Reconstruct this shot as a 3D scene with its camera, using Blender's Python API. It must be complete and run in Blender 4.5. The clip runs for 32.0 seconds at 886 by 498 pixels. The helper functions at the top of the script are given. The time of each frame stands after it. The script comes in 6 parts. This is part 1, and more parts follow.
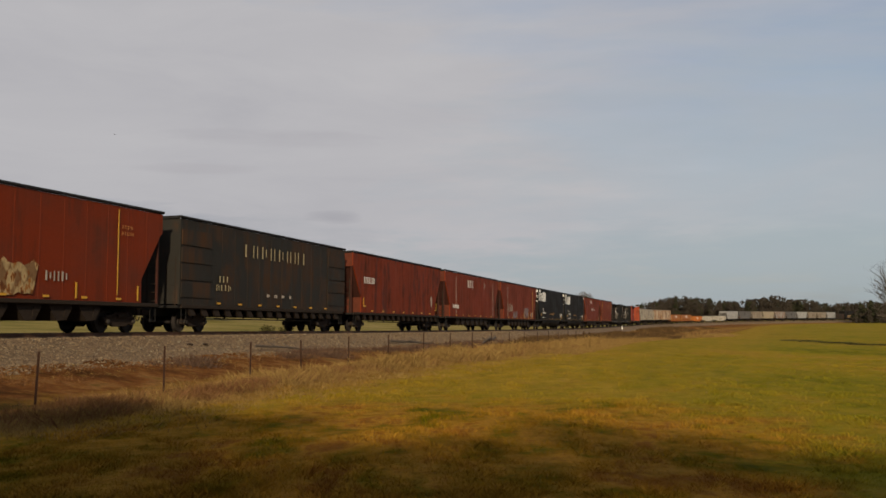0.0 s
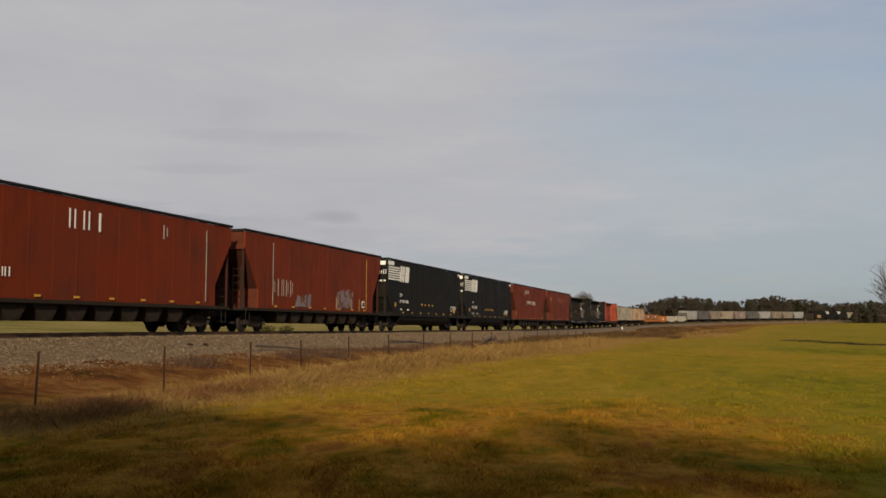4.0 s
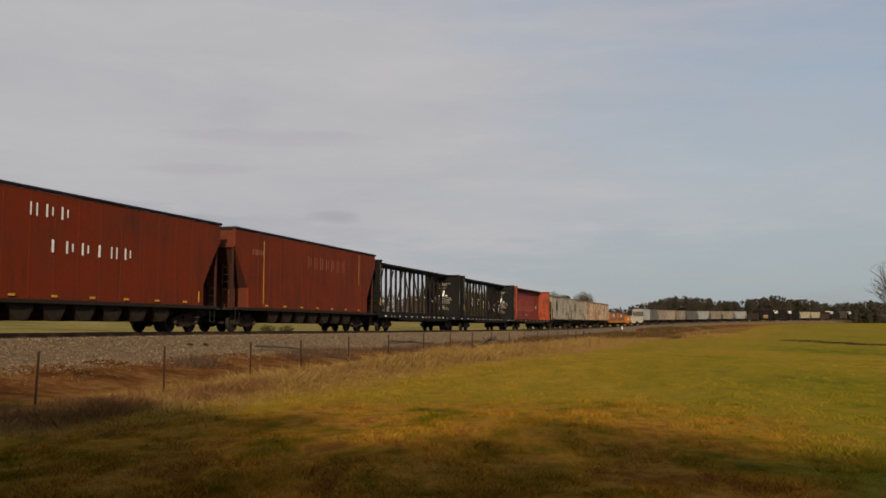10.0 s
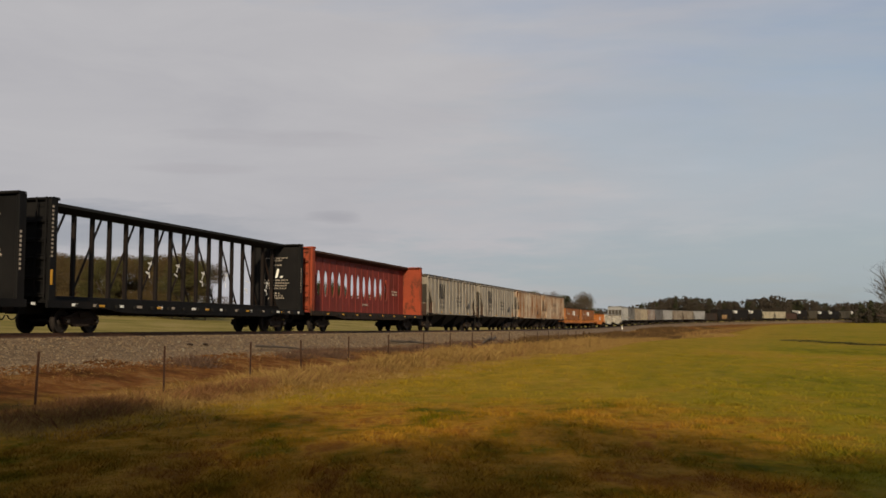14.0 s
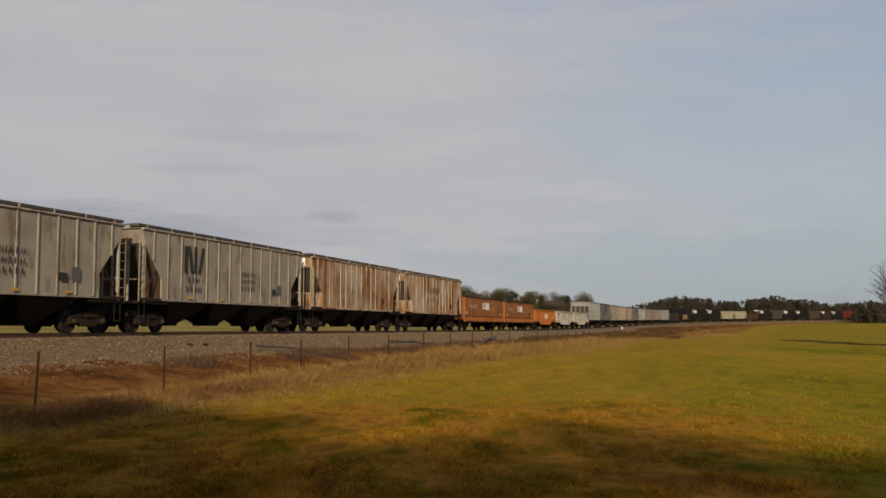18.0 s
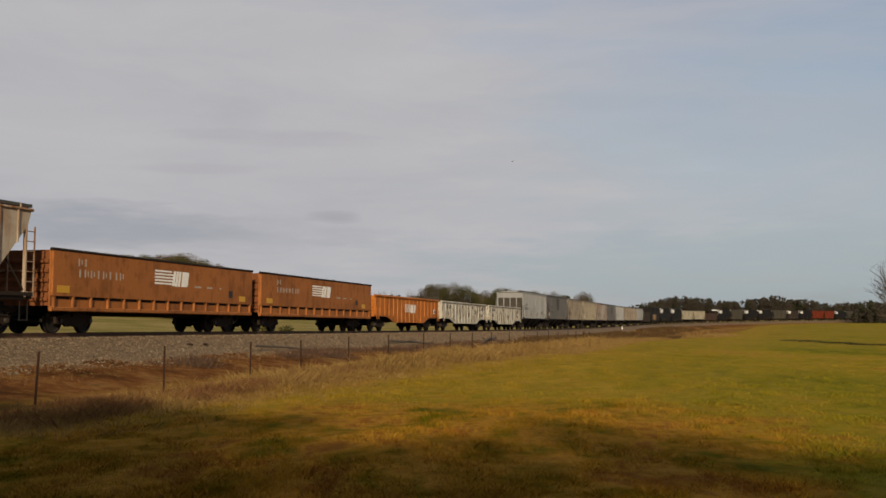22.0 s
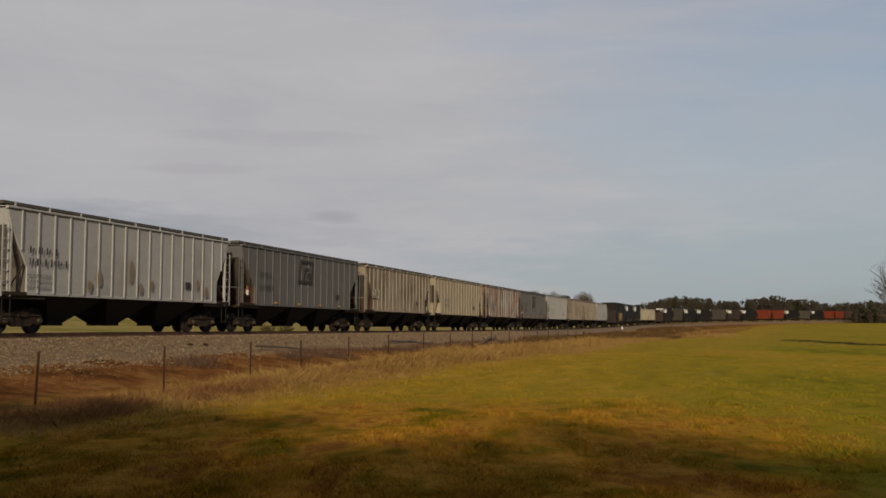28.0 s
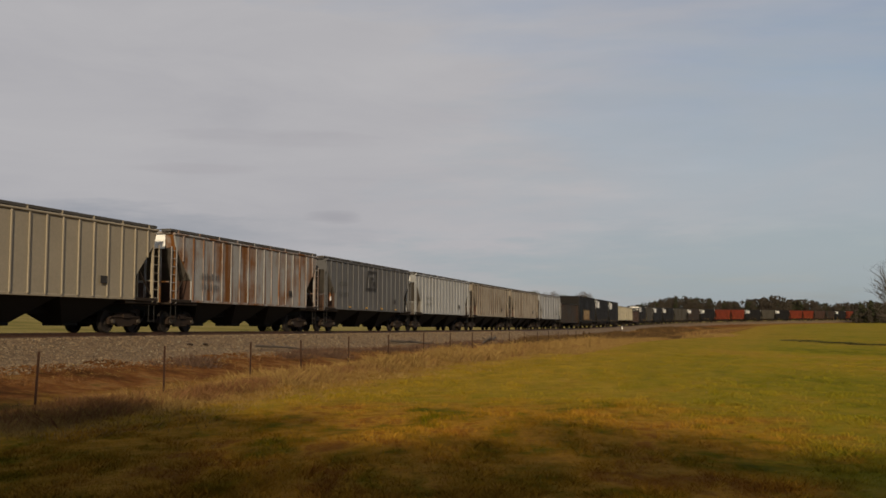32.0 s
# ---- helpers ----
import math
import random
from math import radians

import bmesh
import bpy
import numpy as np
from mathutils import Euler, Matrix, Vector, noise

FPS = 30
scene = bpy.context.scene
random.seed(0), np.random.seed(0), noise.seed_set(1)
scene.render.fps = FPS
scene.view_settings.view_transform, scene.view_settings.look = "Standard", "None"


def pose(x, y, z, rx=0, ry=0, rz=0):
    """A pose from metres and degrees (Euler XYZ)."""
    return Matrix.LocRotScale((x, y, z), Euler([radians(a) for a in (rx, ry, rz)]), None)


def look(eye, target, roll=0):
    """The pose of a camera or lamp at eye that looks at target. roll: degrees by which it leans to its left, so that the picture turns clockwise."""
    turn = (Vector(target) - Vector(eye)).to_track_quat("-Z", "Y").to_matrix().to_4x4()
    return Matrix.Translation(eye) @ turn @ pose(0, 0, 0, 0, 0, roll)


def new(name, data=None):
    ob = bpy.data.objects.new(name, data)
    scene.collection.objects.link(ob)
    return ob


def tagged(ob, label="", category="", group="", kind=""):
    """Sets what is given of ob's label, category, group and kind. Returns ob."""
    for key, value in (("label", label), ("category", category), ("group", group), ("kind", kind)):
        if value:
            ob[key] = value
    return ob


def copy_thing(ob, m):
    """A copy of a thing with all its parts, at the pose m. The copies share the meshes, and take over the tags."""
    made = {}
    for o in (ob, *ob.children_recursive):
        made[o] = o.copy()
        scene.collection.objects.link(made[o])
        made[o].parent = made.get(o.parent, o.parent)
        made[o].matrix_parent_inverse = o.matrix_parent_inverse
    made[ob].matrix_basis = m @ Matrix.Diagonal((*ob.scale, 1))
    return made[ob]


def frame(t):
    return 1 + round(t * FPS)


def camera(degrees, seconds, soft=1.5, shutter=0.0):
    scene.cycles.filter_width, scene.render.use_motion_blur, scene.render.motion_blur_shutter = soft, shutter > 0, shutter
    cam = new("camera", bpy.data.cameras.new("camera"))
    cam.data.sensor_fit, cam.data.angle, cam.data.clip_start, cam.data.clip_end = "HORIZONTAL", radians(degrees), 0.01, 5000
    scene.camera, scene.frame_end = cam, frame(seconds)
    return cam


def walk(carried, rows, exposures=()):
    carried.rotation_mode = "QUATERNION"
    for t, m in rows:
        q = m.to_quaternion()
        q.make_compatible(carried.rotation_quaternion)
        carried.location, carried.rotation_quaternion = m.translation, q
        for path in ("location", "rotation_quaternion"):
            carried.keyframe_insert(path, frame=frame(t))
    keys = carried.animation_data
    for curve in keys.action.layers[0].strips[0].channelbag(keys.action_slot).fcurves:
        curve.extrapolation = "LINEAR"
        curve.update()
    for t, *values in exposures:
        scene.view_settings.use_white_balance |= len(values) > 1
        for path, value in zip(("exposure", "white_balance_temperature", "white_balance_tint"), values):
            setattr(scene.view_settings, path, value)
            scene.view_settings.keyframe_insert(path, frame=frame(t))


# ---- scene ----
EYE = Vector((0, 0, 2.05))
cam = camera(47.54, 32.0, soft=1.6)
cam_pose = look(EYE, EYE + Vector((0, 100, 6.854)))
walk(cam, [(0, cam_pose), (32, cam_pose)], exposures=[(0, 0.0), (25.1, 0.0), (25.5, -0.08), (28, -0.09), (32, -0.11)])

# ---------------------------------------------------------------- light
SUN_FROM = Vector((0.05, -1.0, 0.42)).normalized()
sun = new("sun", bpy.data.lights.new("sun", "SUN"))
sun.data.energy, sun.data.angle, sun.data.color = 5.0, radians(1.5), (1.0, 0.82, 0.56)
sun.matrix_world = look(SUN_FROM * 50, (0, 0, 0))


def nodes_of(tree):
    """Short cuts for building a node tree: add(type, inputs..., settings...) and link(a, b)."""
    def add(kind, ins=None, operation="", attribute="", blend=""):
        n = tree.nodes.new(kind)
        if operation:
            n.operation = operation
        if attribute:
            n.attribute_name = attribute
        if blend:
            n.data_type, n.blend_type = "RGBA", blend
        for k, v in (ins or {}).items():
            if isinstance(v, bpy.types.NodeSocket):
                tree.links.new(v, n.inputs[k])
            else:
                n.inputs[k].default_value = v
        return n
    return add


def ramp(add, fac, stops):
    n = add("ShaderNodeValToRGB", {0: fac})
    e = n.color_ramp.elements
    while len(e) < len(stops):
        e.new(0.5)
    for el, (pos, col) in zip(e, stops):
        el.position = pos
        el.color = (*col, 1) if len(col) == 3 else col
    return n.outputs["Color"]


def mix(add, fac, a, b, blend="MIX"):
    n = add("ShaderNodeMix", {"Factor": fac}, blend=blend)
    for i, v in ((6, a), (7, b)):
        if isinstance(v, bpy.types.NodeSocket):
            n.id_data.links.new(v, n.inputs[i])
        else:
            n.inputs[i].default_value = (*v, 1)
    return n.outputs[2]


world = bpy.data.worlds.new("sky")
scene.world = world
world.use_nodes = True
wt = world.node_tree
wt.nodes.clear()
wadd = nodes_of(wt)
sky = wadd("ShaderNodeTexSky")
sky.sky_type, sky.sun_disc = "NISHITA", False
sky.sun_elevation, sky.sun_rotation = math.asin(SUN_FROM.z), math.atan2(SUN_FROM.x, SUN_FROM.y)
sky.air_density, sky.dust_density, sky.ozone_density = 1.0, 2.0, 2.0
direction = wadd("ShaderNodeTexCoord").outputs["Generated"]
# thin overcast low down, clearer overhead; long streaks and a few small dark cloud banks
flat = wadd("ShaderNodeMapping", {"Vector": direction, "Scale": (1.0, 1.0, 4.0), "Rotation": (0, radians(-7), 0)}).outputs[0]
veil = wadd("ShaderNodeTexNoise", {"Vector": flat, "Scale": 1.7, "Detail": 6.0, "Roughness": 0.55, "Distortion": 0.6}).outputs[0]
streak = wadd("ShaderNodeTexNoise", {"Vector": flat, "Scale": 4.2, "Detail": 7.0, "Roughness": 0.58, "Distortion": 0.4}).outputs[0]
split = wadd("ShaderNodeSeparateXYZ", {0: direction})
side = wadd("ShaderNodeMapRange", {0: split.outputs[0], 1: -0.30, 2: 0.42, 3: 0.36, 4: -0.16}).outputs[0]
high = wadd("ShaderNodeMapRange", {0: split.outputs[2], 1: 0.34, 2: 0.80, 3: 0.0, 4: -0.55}).outputs[0]
cover = wadd("ShaderNodeMath", {0: veil, 1: side}, operation="ADD").outputs[0]
cover = wadd("ShaderNodeMath", {0: cover, 1: high}, operation="ADD").outputs[0]
cover = ramp(wadd, cover, [(0.28, (0.35, 0.35, 0.35)), (0.66, (1, 1, 1))])
shade = ramp(wadd, streak, [(0.28, (4.32, 4.27, 4.52)), (0.45, (4.62, 4.55, 4.76)), (0.70, (4.95, 4.86, 5.02))])
both = mix(wadd, cover, sky.outputs[0], shade)


def cloud_bank(base, towards, wide, tall, tint, strength):
    """A soft dark bank of cloud low in the sky, ragged by noise."""
    d = Vector(towards).normalized()
    along = Vector((d.y, -d.x, 0)).normalized()
    up = along.cross(d)
    x = wadd("ShaderNodeVectorMath", {0: direction, 1: along}, operation="DOT_PRODUCT").outputs["Value"]
    z = wadd("ShaderNodeVectorMath", {0: direction, 1: up}, operation="DOT_PRODUCT").outputs["Value"]
    x = wadd("ShaderNodeMath", {0: x, 1: wide}, operation="DIVIDE").outputs[0]
    z = wadd("ShaderNodeMath", {0: z, 1: tall}, operation="DIVIDE").outputs[0]
    x = wadd("ShaderNodeMath", {0: x, 1: 2.0}, operation="POWER").outputs[0]
    z = wadd("ShaderNodeMath", {0: z, 1: 2.0}, operation="POWER").outputs[0]
    d2 = wadd("ShaderNodeMath", {0: x, 1: z}, operation="ADD").outputs[0]
    rag = wadd("ShaderNodeMapping", {"Vector": direction, "Scale": (9.0, 9.0, 60.0)}).outputs[0]
    rag = wadd("ShaderNodeTexNoise", {"Vector": rag, "Scale": 1.0, "Detail": 5.0, "Roughness": 0.6}).outputs[0]
    rag = wadd("ShaderNodeMapRange", {0: rag, 1: 0.25, 2: 0.75, 3: -0.7, 4: 0.7}).outputs[0]
    d2 = wadd("ShaderNodeMath", {0: d2, 1: rag}, operation="ADD").outputs[0]
    f = wadd("ShaderNodeMapRange", {0: d2, 1: 0.1, 2: 1.1, 3: strength, 4: 0.0}).outputs[0]
    ahead = wadd("ShaderNodeMapRange", {0: split.outputs[1], 1: 0.2, 2: 0.5, 3: 0.0, 4: 1.0}).outputs[0]
    f = wadd("ShaderNodeMath", {0: f, 1: ahead}, operation="MULTIPLY").outputs[0]
    return mix(wadd, f, base, tint)


both = cloud_bank(both, (-0.38, 1, 0.094), 0.17, 0.024, (3.1, 3.3, 3.75), 0.75)
both = cloud_bank(both, (-0.28, 1, 0.085), 0.20, 0.020, (3.5, 3.65, 4.0), 0.5)
both = cloud_bank(both, (-0.105, 1, 0.100), 0.030, 0.007, (3.6, 3.55, 3.85), 0.7)
both = cloud_bank(both, (-0.17, 1, 0.180), 0.11, 0.010, (4.1, 4.0, 4.25), 0.6)
both = cloud_bank(both, (-0.25, 1, 0.150), 0.06, 0.006, (4.2, 4.08, 4.3), 0.5)
both = cloud_bank(both, (0.36, 1, 0.045), 0.46, 0.055, (3.35, 4.05, 4.25), 0.55)
both = cloud_bank(both, (0.40, 1, 0.14), 0.40, 0.16, (3.75, 4.3, 4.75), 0.40)
back = wadd("ShaderNodeBackground", {"Color": both, "Strength": 0.10})
out = wadd("ShaderNodeOutputWorld")
wt.links.new(back.outputs[0], out.inputs[0])
# ---------------------------------------------------------------- the railway line
# heading and curvature of the car-side line along s (metres), the camera stands at the foot s = 0
CURVE_S = [-60, 180, 230, 280, 330, 380, 430, 490, 560, 640, 800]
CURVE_K = [-0.05, -0.10, 0.0, 1.01, 2.01, 2.16, 1.37, 0.34, 0.14, 0.17, 0.18]
RAIL_S = [-700, -60, 28, 44, 58, 76, 107, 148, 182, 238, 312, 366, 408, 448, 488, 532, 581, 637, 1400]
RAIL_D = [0.2, 0.25, 0.50, 0.66, 0.82, 1.00, 1.31, 1.60, 1.75, 1.92, 1.95, 1.90, 1.78, 1.62, 1.50, 1.42, 1.36, 1.31, 1.1]
SPEED = 14.347
LINE_S = np.arange(-700.0, 1400.0, 1.0)
ZERO = 700
line_k = np.interp(LINE_S, CURVE_S, CURVE_K) * 1e-3
line_k[LINE_S < -60] = 0
line_a = np.concatenate([[0], np.cumsum((line_k[1:] + line_k[:-1]) / 2)])
line_a += 0.287535 - line_a[ZERO]
line_x, line_y = np.cumsum(np.sin(line_a)), np.cumsum(np.cos(line_a))
NEAR = 23.69
line_x += -NEAR * math.cos(0.287535) - line_x[ZERO] - 1.6 * np.cos(line_a)
line_y += NEAR * math.sin(0.287535) - line_y[ZERO] + 1.6 * np.sin(line_a)
line_z = EYE.z - np.convolve(np.pad(np.interp(LINE_S, RAIL_S, RAIL_D), 20, mode="edge"), np.ones(41) / 41, "valid")


def on_line(s, u=0.0, up=0.0):
    """The place at s along the track, u metres to its right (the camera's side), up metres above the rail."""
    a = np.interp(s, LINE_S, line_a)
    x, y = np.interp(s, LINE_S, line_x) + u * math.cos(a), np.interp(s, LINE_S, line_y) - u * math.sin(a)
    return Vector((x, y, np.interp(s, LINE_S, line_z) + up))


def car_pose(s, half):
    """A car's pose with its trucks half metres before and behind s: x along the line, y away from the camera."""
    a, b = on_line(s - half), on_line(s + half)
    fwd = (b - a).normalized()
    left = Vector((0, 0, 1)).cross(fwd).normalized()
    m = Matrix((fwd, left, fwd.cross(left))).transposed().to_4x4()
    return Matrix.Translation((a + b) / 2) @ m


def line_coords(X, Y):
    """For arrays of places: s, and the distance u to the right of the track."""
    best = np.full(X.shape, 1e9)
    s_out, u_out = np.zeros(X.shape), np.zeros(X.shape)
    for i in range(0, len(LINE_S), 6):
        dx, dy = X - line_x[i], Y - line_y[i]
        d = dx * dx + dy * dy
        m = d < best
        along = dx * math.sin(line_a[i]) + dy * math.cos(line_a[i])
        best = np.where(m, d, best)
        s_out = np.where(m, LINE_S[i] + along, s_out)
        u_out = np.where(m, dx * math.cos(line_a[i]) - dy * math.sin(line_a[i]), u_out)
    return s_out, u_out


# width of the unmown strip along the line, wider inside the bend
STRIP_S = [-700, 30, 93, 112, 130, 201, 309, 400, 472, 560, 1400]
STRIP_U = [12, 12.5, 13.0, 15.5, 21.0, 25.6, 30.0, 24.0, 11.5, 11.5, 12]


def ground_height(X, Y):
    s, u = line_coords(X, Y)
    rail = np.interp(s, LINE_S, line_z)
    # camera's side: bank toe, then down to the field; field falls away gently
    field = 0.0 - 0.0042 * np.clip(np.hypot(X, Y) - 45, 0, 220) + 0.0016 * np.clip(np.hypot(X, Y) - 420, 0, 500)
    field = field + 0.012 * np.clip(-Y, 0, 30)
    toe = rail - 0.92
    w = np.clip((u - 4.2) / 4.8, 0, 1)
    w = w * w * (3 - 2 * w)
    low = np.minimum(field, toe - 0.5)
    w2 = np.clip((u - 9.0) / 9.0, 0, 1)
    base = low * (1 - w2) + field * w2
    z = toe * (1 - w) + base * w
    # far side: a shallow ditch, then a field that rises a little
    v = -u
    w = np.clip((v - 4.2) / 7, 0, 1)
    w = w * w * (3 - 2 * w)
    far = rail - 1.35 + 0.050 * np.clip(v - 9, 0, 62) + 0.012 * np.clip(v - 71, 0, 300)
    z = np.where(u < 0, toe * (1 - w) + far * w, z)
    bump = 0.05 * np.sin(X * 0.9 + 1.3 * np.sin(Y * 0.31)) * np.sin(Y * 0.7 + np.sin(X * 0.23)) + 0.10 * np.sin(X * 0.13 + 2) * np.sin(Y * 0.11 + 1)
    z = z + bump * np.clip((np.abs(u) - 5) / 6, 0, 1) * np.clip(1.2 - np.hypot(X, Y) / 300, 0.1, 1)
    z = z + 0.10 * np.sin(s * 1.7 + 2 * np.sin(s * 0.67)) * np.sin(s * 0.43 + 1) * np.exp(-(((u - 4.9) / 0.9) ** 2)) * (u > 0)
    # washed-out hollow between the bank and the field inside the bend
    lip = np.interp(s, STRIP_S, STRIP_U) + 0.8 * np.sin(s * 0.23) + 0.5 * np.sin(s * 0.61 + 1)
    hollow = np.clip((s - 104) / 12, 0, 1) * np.clip((430 - s) / 80, 0, 1) * np.clip((u - 7.5) / 3.5, 0, 1) * np.clip((lip - u) / 2.5, 0, 1)
    z = z - 0.85 * hollow * hollow * (3 - 2 * hollow)
    # low weedy ridge along the fence, broken here and there
    z = z + 0.20 * np.exp(-(((u - 11.4) / 0.95) ** 2)) * (0.75 + 0.25 * np.sin(s * 0.9 + 1.5 * np.sin(s * 0.37))) * np.clip((s - 24) / 14, 0, 1) * np.clip((125 - s) / 25, 0, 1)
    return z, s, u


def ground_at(x, y):
    return float(ground_height(np.array([float(x)]), np.array([float(y)]))[0][0])
# ---------------------------------------------------------------- materials
def material(name):
    m = bpy.data.materials.new(name)
    m.use_nodes = True
    m.node_tree.nodes.clear()
    add = nodes_of(m.node_tree)
    bsdf = add("ShaderNodeBsdfPrincipled")
    o = add("ShaderNodeOutputMaterial", {0: bsdf.outputs[0]})
    return m, add, bsdf


def finish(add, bsdf, color, rough, bump=None, depth=0.01, metal=0.0, specular=0.4):
    t = bsdf.id_data
    for key, v in (("Base Color", color), ("Roughness", rough)):
        if isinstance(v, bpy.types.NodeSocket):
            t.links.new(v, bsdf.inputs[key])
        else:
            bsdf.inputs[key].default_value = (*v, 1) if key == "Base Color" else v
    bsdf.inputs["Metallic"].default_value = metal
    bsdf.inputs["Specular IOR Level"].default_value = specular
    if bump is not None:
        b = add("ShaderNodeBump", {"Height": bump, "Distance": depth, "Strength": 0.8})
        t.links.new(b.outputs[0], bsdf.inputs["Normal"])


def shifted(add, scale):
    """Object coordinates, moved by a random amount for each object, so that no two look alike."""
    c = add("ShaderNodeTexCoord").outputs["Object"]
    r = add("ShaderNodeObjectInfo").outputs["Random"]
    off = add("ShaderNodeMath", {0: r, 1: 37.0}, operation="MULTIPLY").outputs[0]
    comb = add("ShaderNodeCombineXYZ", {0: off, 1: off, 2: off}).outputs[0]
    v = add("ShaderNodeVectorMath", {0: c, 1: comb}, operation="ADD").outputs[0]
    return add("ShaderNodeMapping", {"Vector": v, "Scale": scale}).outputs[0]


def paint(name, col, rust=(0.10, 0.045, 0.02), wear=0.35, dirt=(0.035, 0.03, 0.026), grime=0.4, rough=0.6, streaks=3.2, chips=0.0, chip_size=(2.4, 2.4, 1.2)):
    """Weathered car paint: rust running down in streaks, grime in patches, fine mottling."""
    m, add, b = material(name)
    v = shifted(add, (streaks, streaks, 0.16))
    n1 = add("ShaderNodeTexNoise", {"Vector": v, "Scale": 1.0, "Detail": 7.0, "Roughness": 0.65}).outputs[0]
    n2 = add("ShaderNodeTexNoise", {"Vector": shifted(add, (0.35, 0.35, 0.5)), "Scale": 1.0, "Detail": 4.0, "Roughness": 0.6}).outputs[0]
    n3 = add("ShaderNodeTexNoise", {"Vector": shifted(add, (9, 9, 9)), "Scale": 1.0, "Detail": 3.0}).outputs[0]
    run = add("ShaderNodeMath", {0: n1, 1: n2}, operation="MULTIPLY").outputs[0]
    lo = 0.40 - 0.26 * wear
    f = ramp(add, run, [(lo, (0, 0, 0)), (lo + 0.14, (1, 1, 1))])
    f = add("ShaderNodeMath", {0: f, 1: min(1.0, 0.25 + wear)}, operation="MULTIPLY").outputs[0]
    g = ramp(add, n2, [(0.42, (0, 0, 0)), (0.75, (1, 1, 1))])
    g = add("ShaderNodeMath", {0: g, 1: grime}, operation="MULTIPLY").outputs[0]
    tone = ramp(add, n3, [(0.2, tuple(c * 0.90 for c in col)), (0.8, tuple(min(0.9, c * 1.07) for c in col))])
    c = mix(add, f, tone, rust)
    c = mix(add, g, c, dirt)
    if chips:
        n4 = add("ShaderNodeTexNoise", {"Vector": shifted(add, chip_size), "Scale": 1.0, "Detail": 9.0, "Roughness": 0.68}).outputs[0]
        k = ramp(add, n4, [(0.53, (0, 0, 0)), (0.61, (1, 1, 1))])
        c = mix(add, add("ShaderNodeMath", {0: k, 1: chips}, operation="MULTIPLY").outputs[0], c, tuple(v * 0.8 for v in rust))
    r = ramp(add, run, [(0.1, (rough - 0.1,) * 3), (0.5, (min(0.95, rough + 0.25),) * 3)])
    finish(add, b, c, r, n3, 0.002, specular=0.10)
    return m


def plain(name, col, rough=0.7, vary=0.25, scale=6.0, metal=0.0, depth=0.004):
    """Any dull surface with mottling at two scales."""
    m, add, b = material(name)
    v = shifted(add, (scale, scale, scale))
    n1 = add("ShaderNodeTexNoise", {"Vector": v, "Scale": 1.0, "Detail": 6.0, "Roughness": 0.65}).outputs[0]
    n2 = add("ShaderNodeTexNoise", {"Vector": v, "Scale": 0.13, "Detail": 3.0}).outputs[0]
    a = ramp(add, n1, [(0.25, tuple(c * (1 - vary) for c in col)), (0.75, tuple(min(0.92, c * (1 + vary)) for c in col))])
    c = mix(add, add("ShaderNodeMath", {0: n2, 1: 0.5}, operation="MULTIPLY").outputs[0], a, tuple(c * 0.7 for c in col))
    finish(add, b, c, rough, n1, depth, metal, specular=0.2)
    return m


def leafy(name, dark, light, rough=0.75, single=0.45, scale=0.25):
    m, add, b = material(name)
    r = add("ShaderNodeNewGeometry").outputs["Random Per Island"]
    n = add("ShaderNodeTexNoise", {"Vector": add("ShaderNodeTexCoord").outputs["Object"], "Scale": scale, "Detail": 3.0}).outputs[0]
    s = add("ShaderNodeMath", {0: add("ShaderNodeMath", {0: r, 1: single}, operation="MULTIPLY").outputs[0], 1: add("ShaderNodeMath", {0: n, 1: 1.05 - single}, operation="MULTIPLY").outputs[0]}, operation="ADD").outputs[0]
    finish(add, b, ramp(add, s, [(0.2, dark), (0.85, light)]), rough, specular=0.05)
    return m


RED = paint("red_oxide_paint", (0.138, 0.0200, 0.0044), rust=(0.070, 0.021, 0.010), wear=0.3, grime=0.35, chips=0.45, chip_size=(1.3, 1.3, 0.30))
RED2 = paint("dull_red_oxide_paint", (0.138, 0.0205, 0.0052), rust=(0.048, 0.014, 0.008), wear=0.3, grime=0.25, chips=0.75, chip_size=(1.1, 1.1, 0.45))
DARK = paint("weathered_dark_grey_paint", (0.0195, 0.0180, 0.0155), rust=(0.058, 0.027, 0.012), wear=0.64, grime=0.25, streaks=1.6, chips=0.5, chip_size=(0.5, 0.5, 0.4))
BLACK = paint("black_car_paint", (0.0068, 0.0058, 0.0050), rust=(0.035, 0.021, 0.014), wear=0.15, grime=0.2)
BLUEBLACK = paint("blue_black_paint", (0.0054, 0.0052, 0.0054), rust=(0.049, 0.021, 0.014), wear=0.15, grime=0.2)
POSTBROWN = paint("rust_edged_black_paint", (0.0090, 0.0062, 0.0052), rust=(0.050, 0.019, 0.011), wear=0.35, grime=0.2, streaks=6.0)
OLIVE = paint("olive_brown_paint", (0.0525, 0.0462, 0.0336), wear=0.3, grime=0.5)
BROWN = paint("dark_brown_paint", (0.0455, 0.0245, 0.0175), wear=0.4, grime=0.5)
BEAMRED = paint("faded_salmon_red_paint", (0.1617, 0.02888, 0.0231), rust=(0.085, 0.024, 0.015), wear=0.2, grime=0.3, chips=0.4, chip_size=(1.4, 1.4, 0.5))
BULKRED = paint("bright_orange_red_paint", (0.2257, 0.0434, 0.01953), rust=(0.075, 0.028, 0.016), wear=0.4, grime=0.2, streaks=1.6, chips=0.75, chip_size=(1.6, 1.6, 1.1))
GRIMESHADE = plain("sooty_brown_grime_and_shade", (0.0195, 0.0128, 0.0085), 0.85)
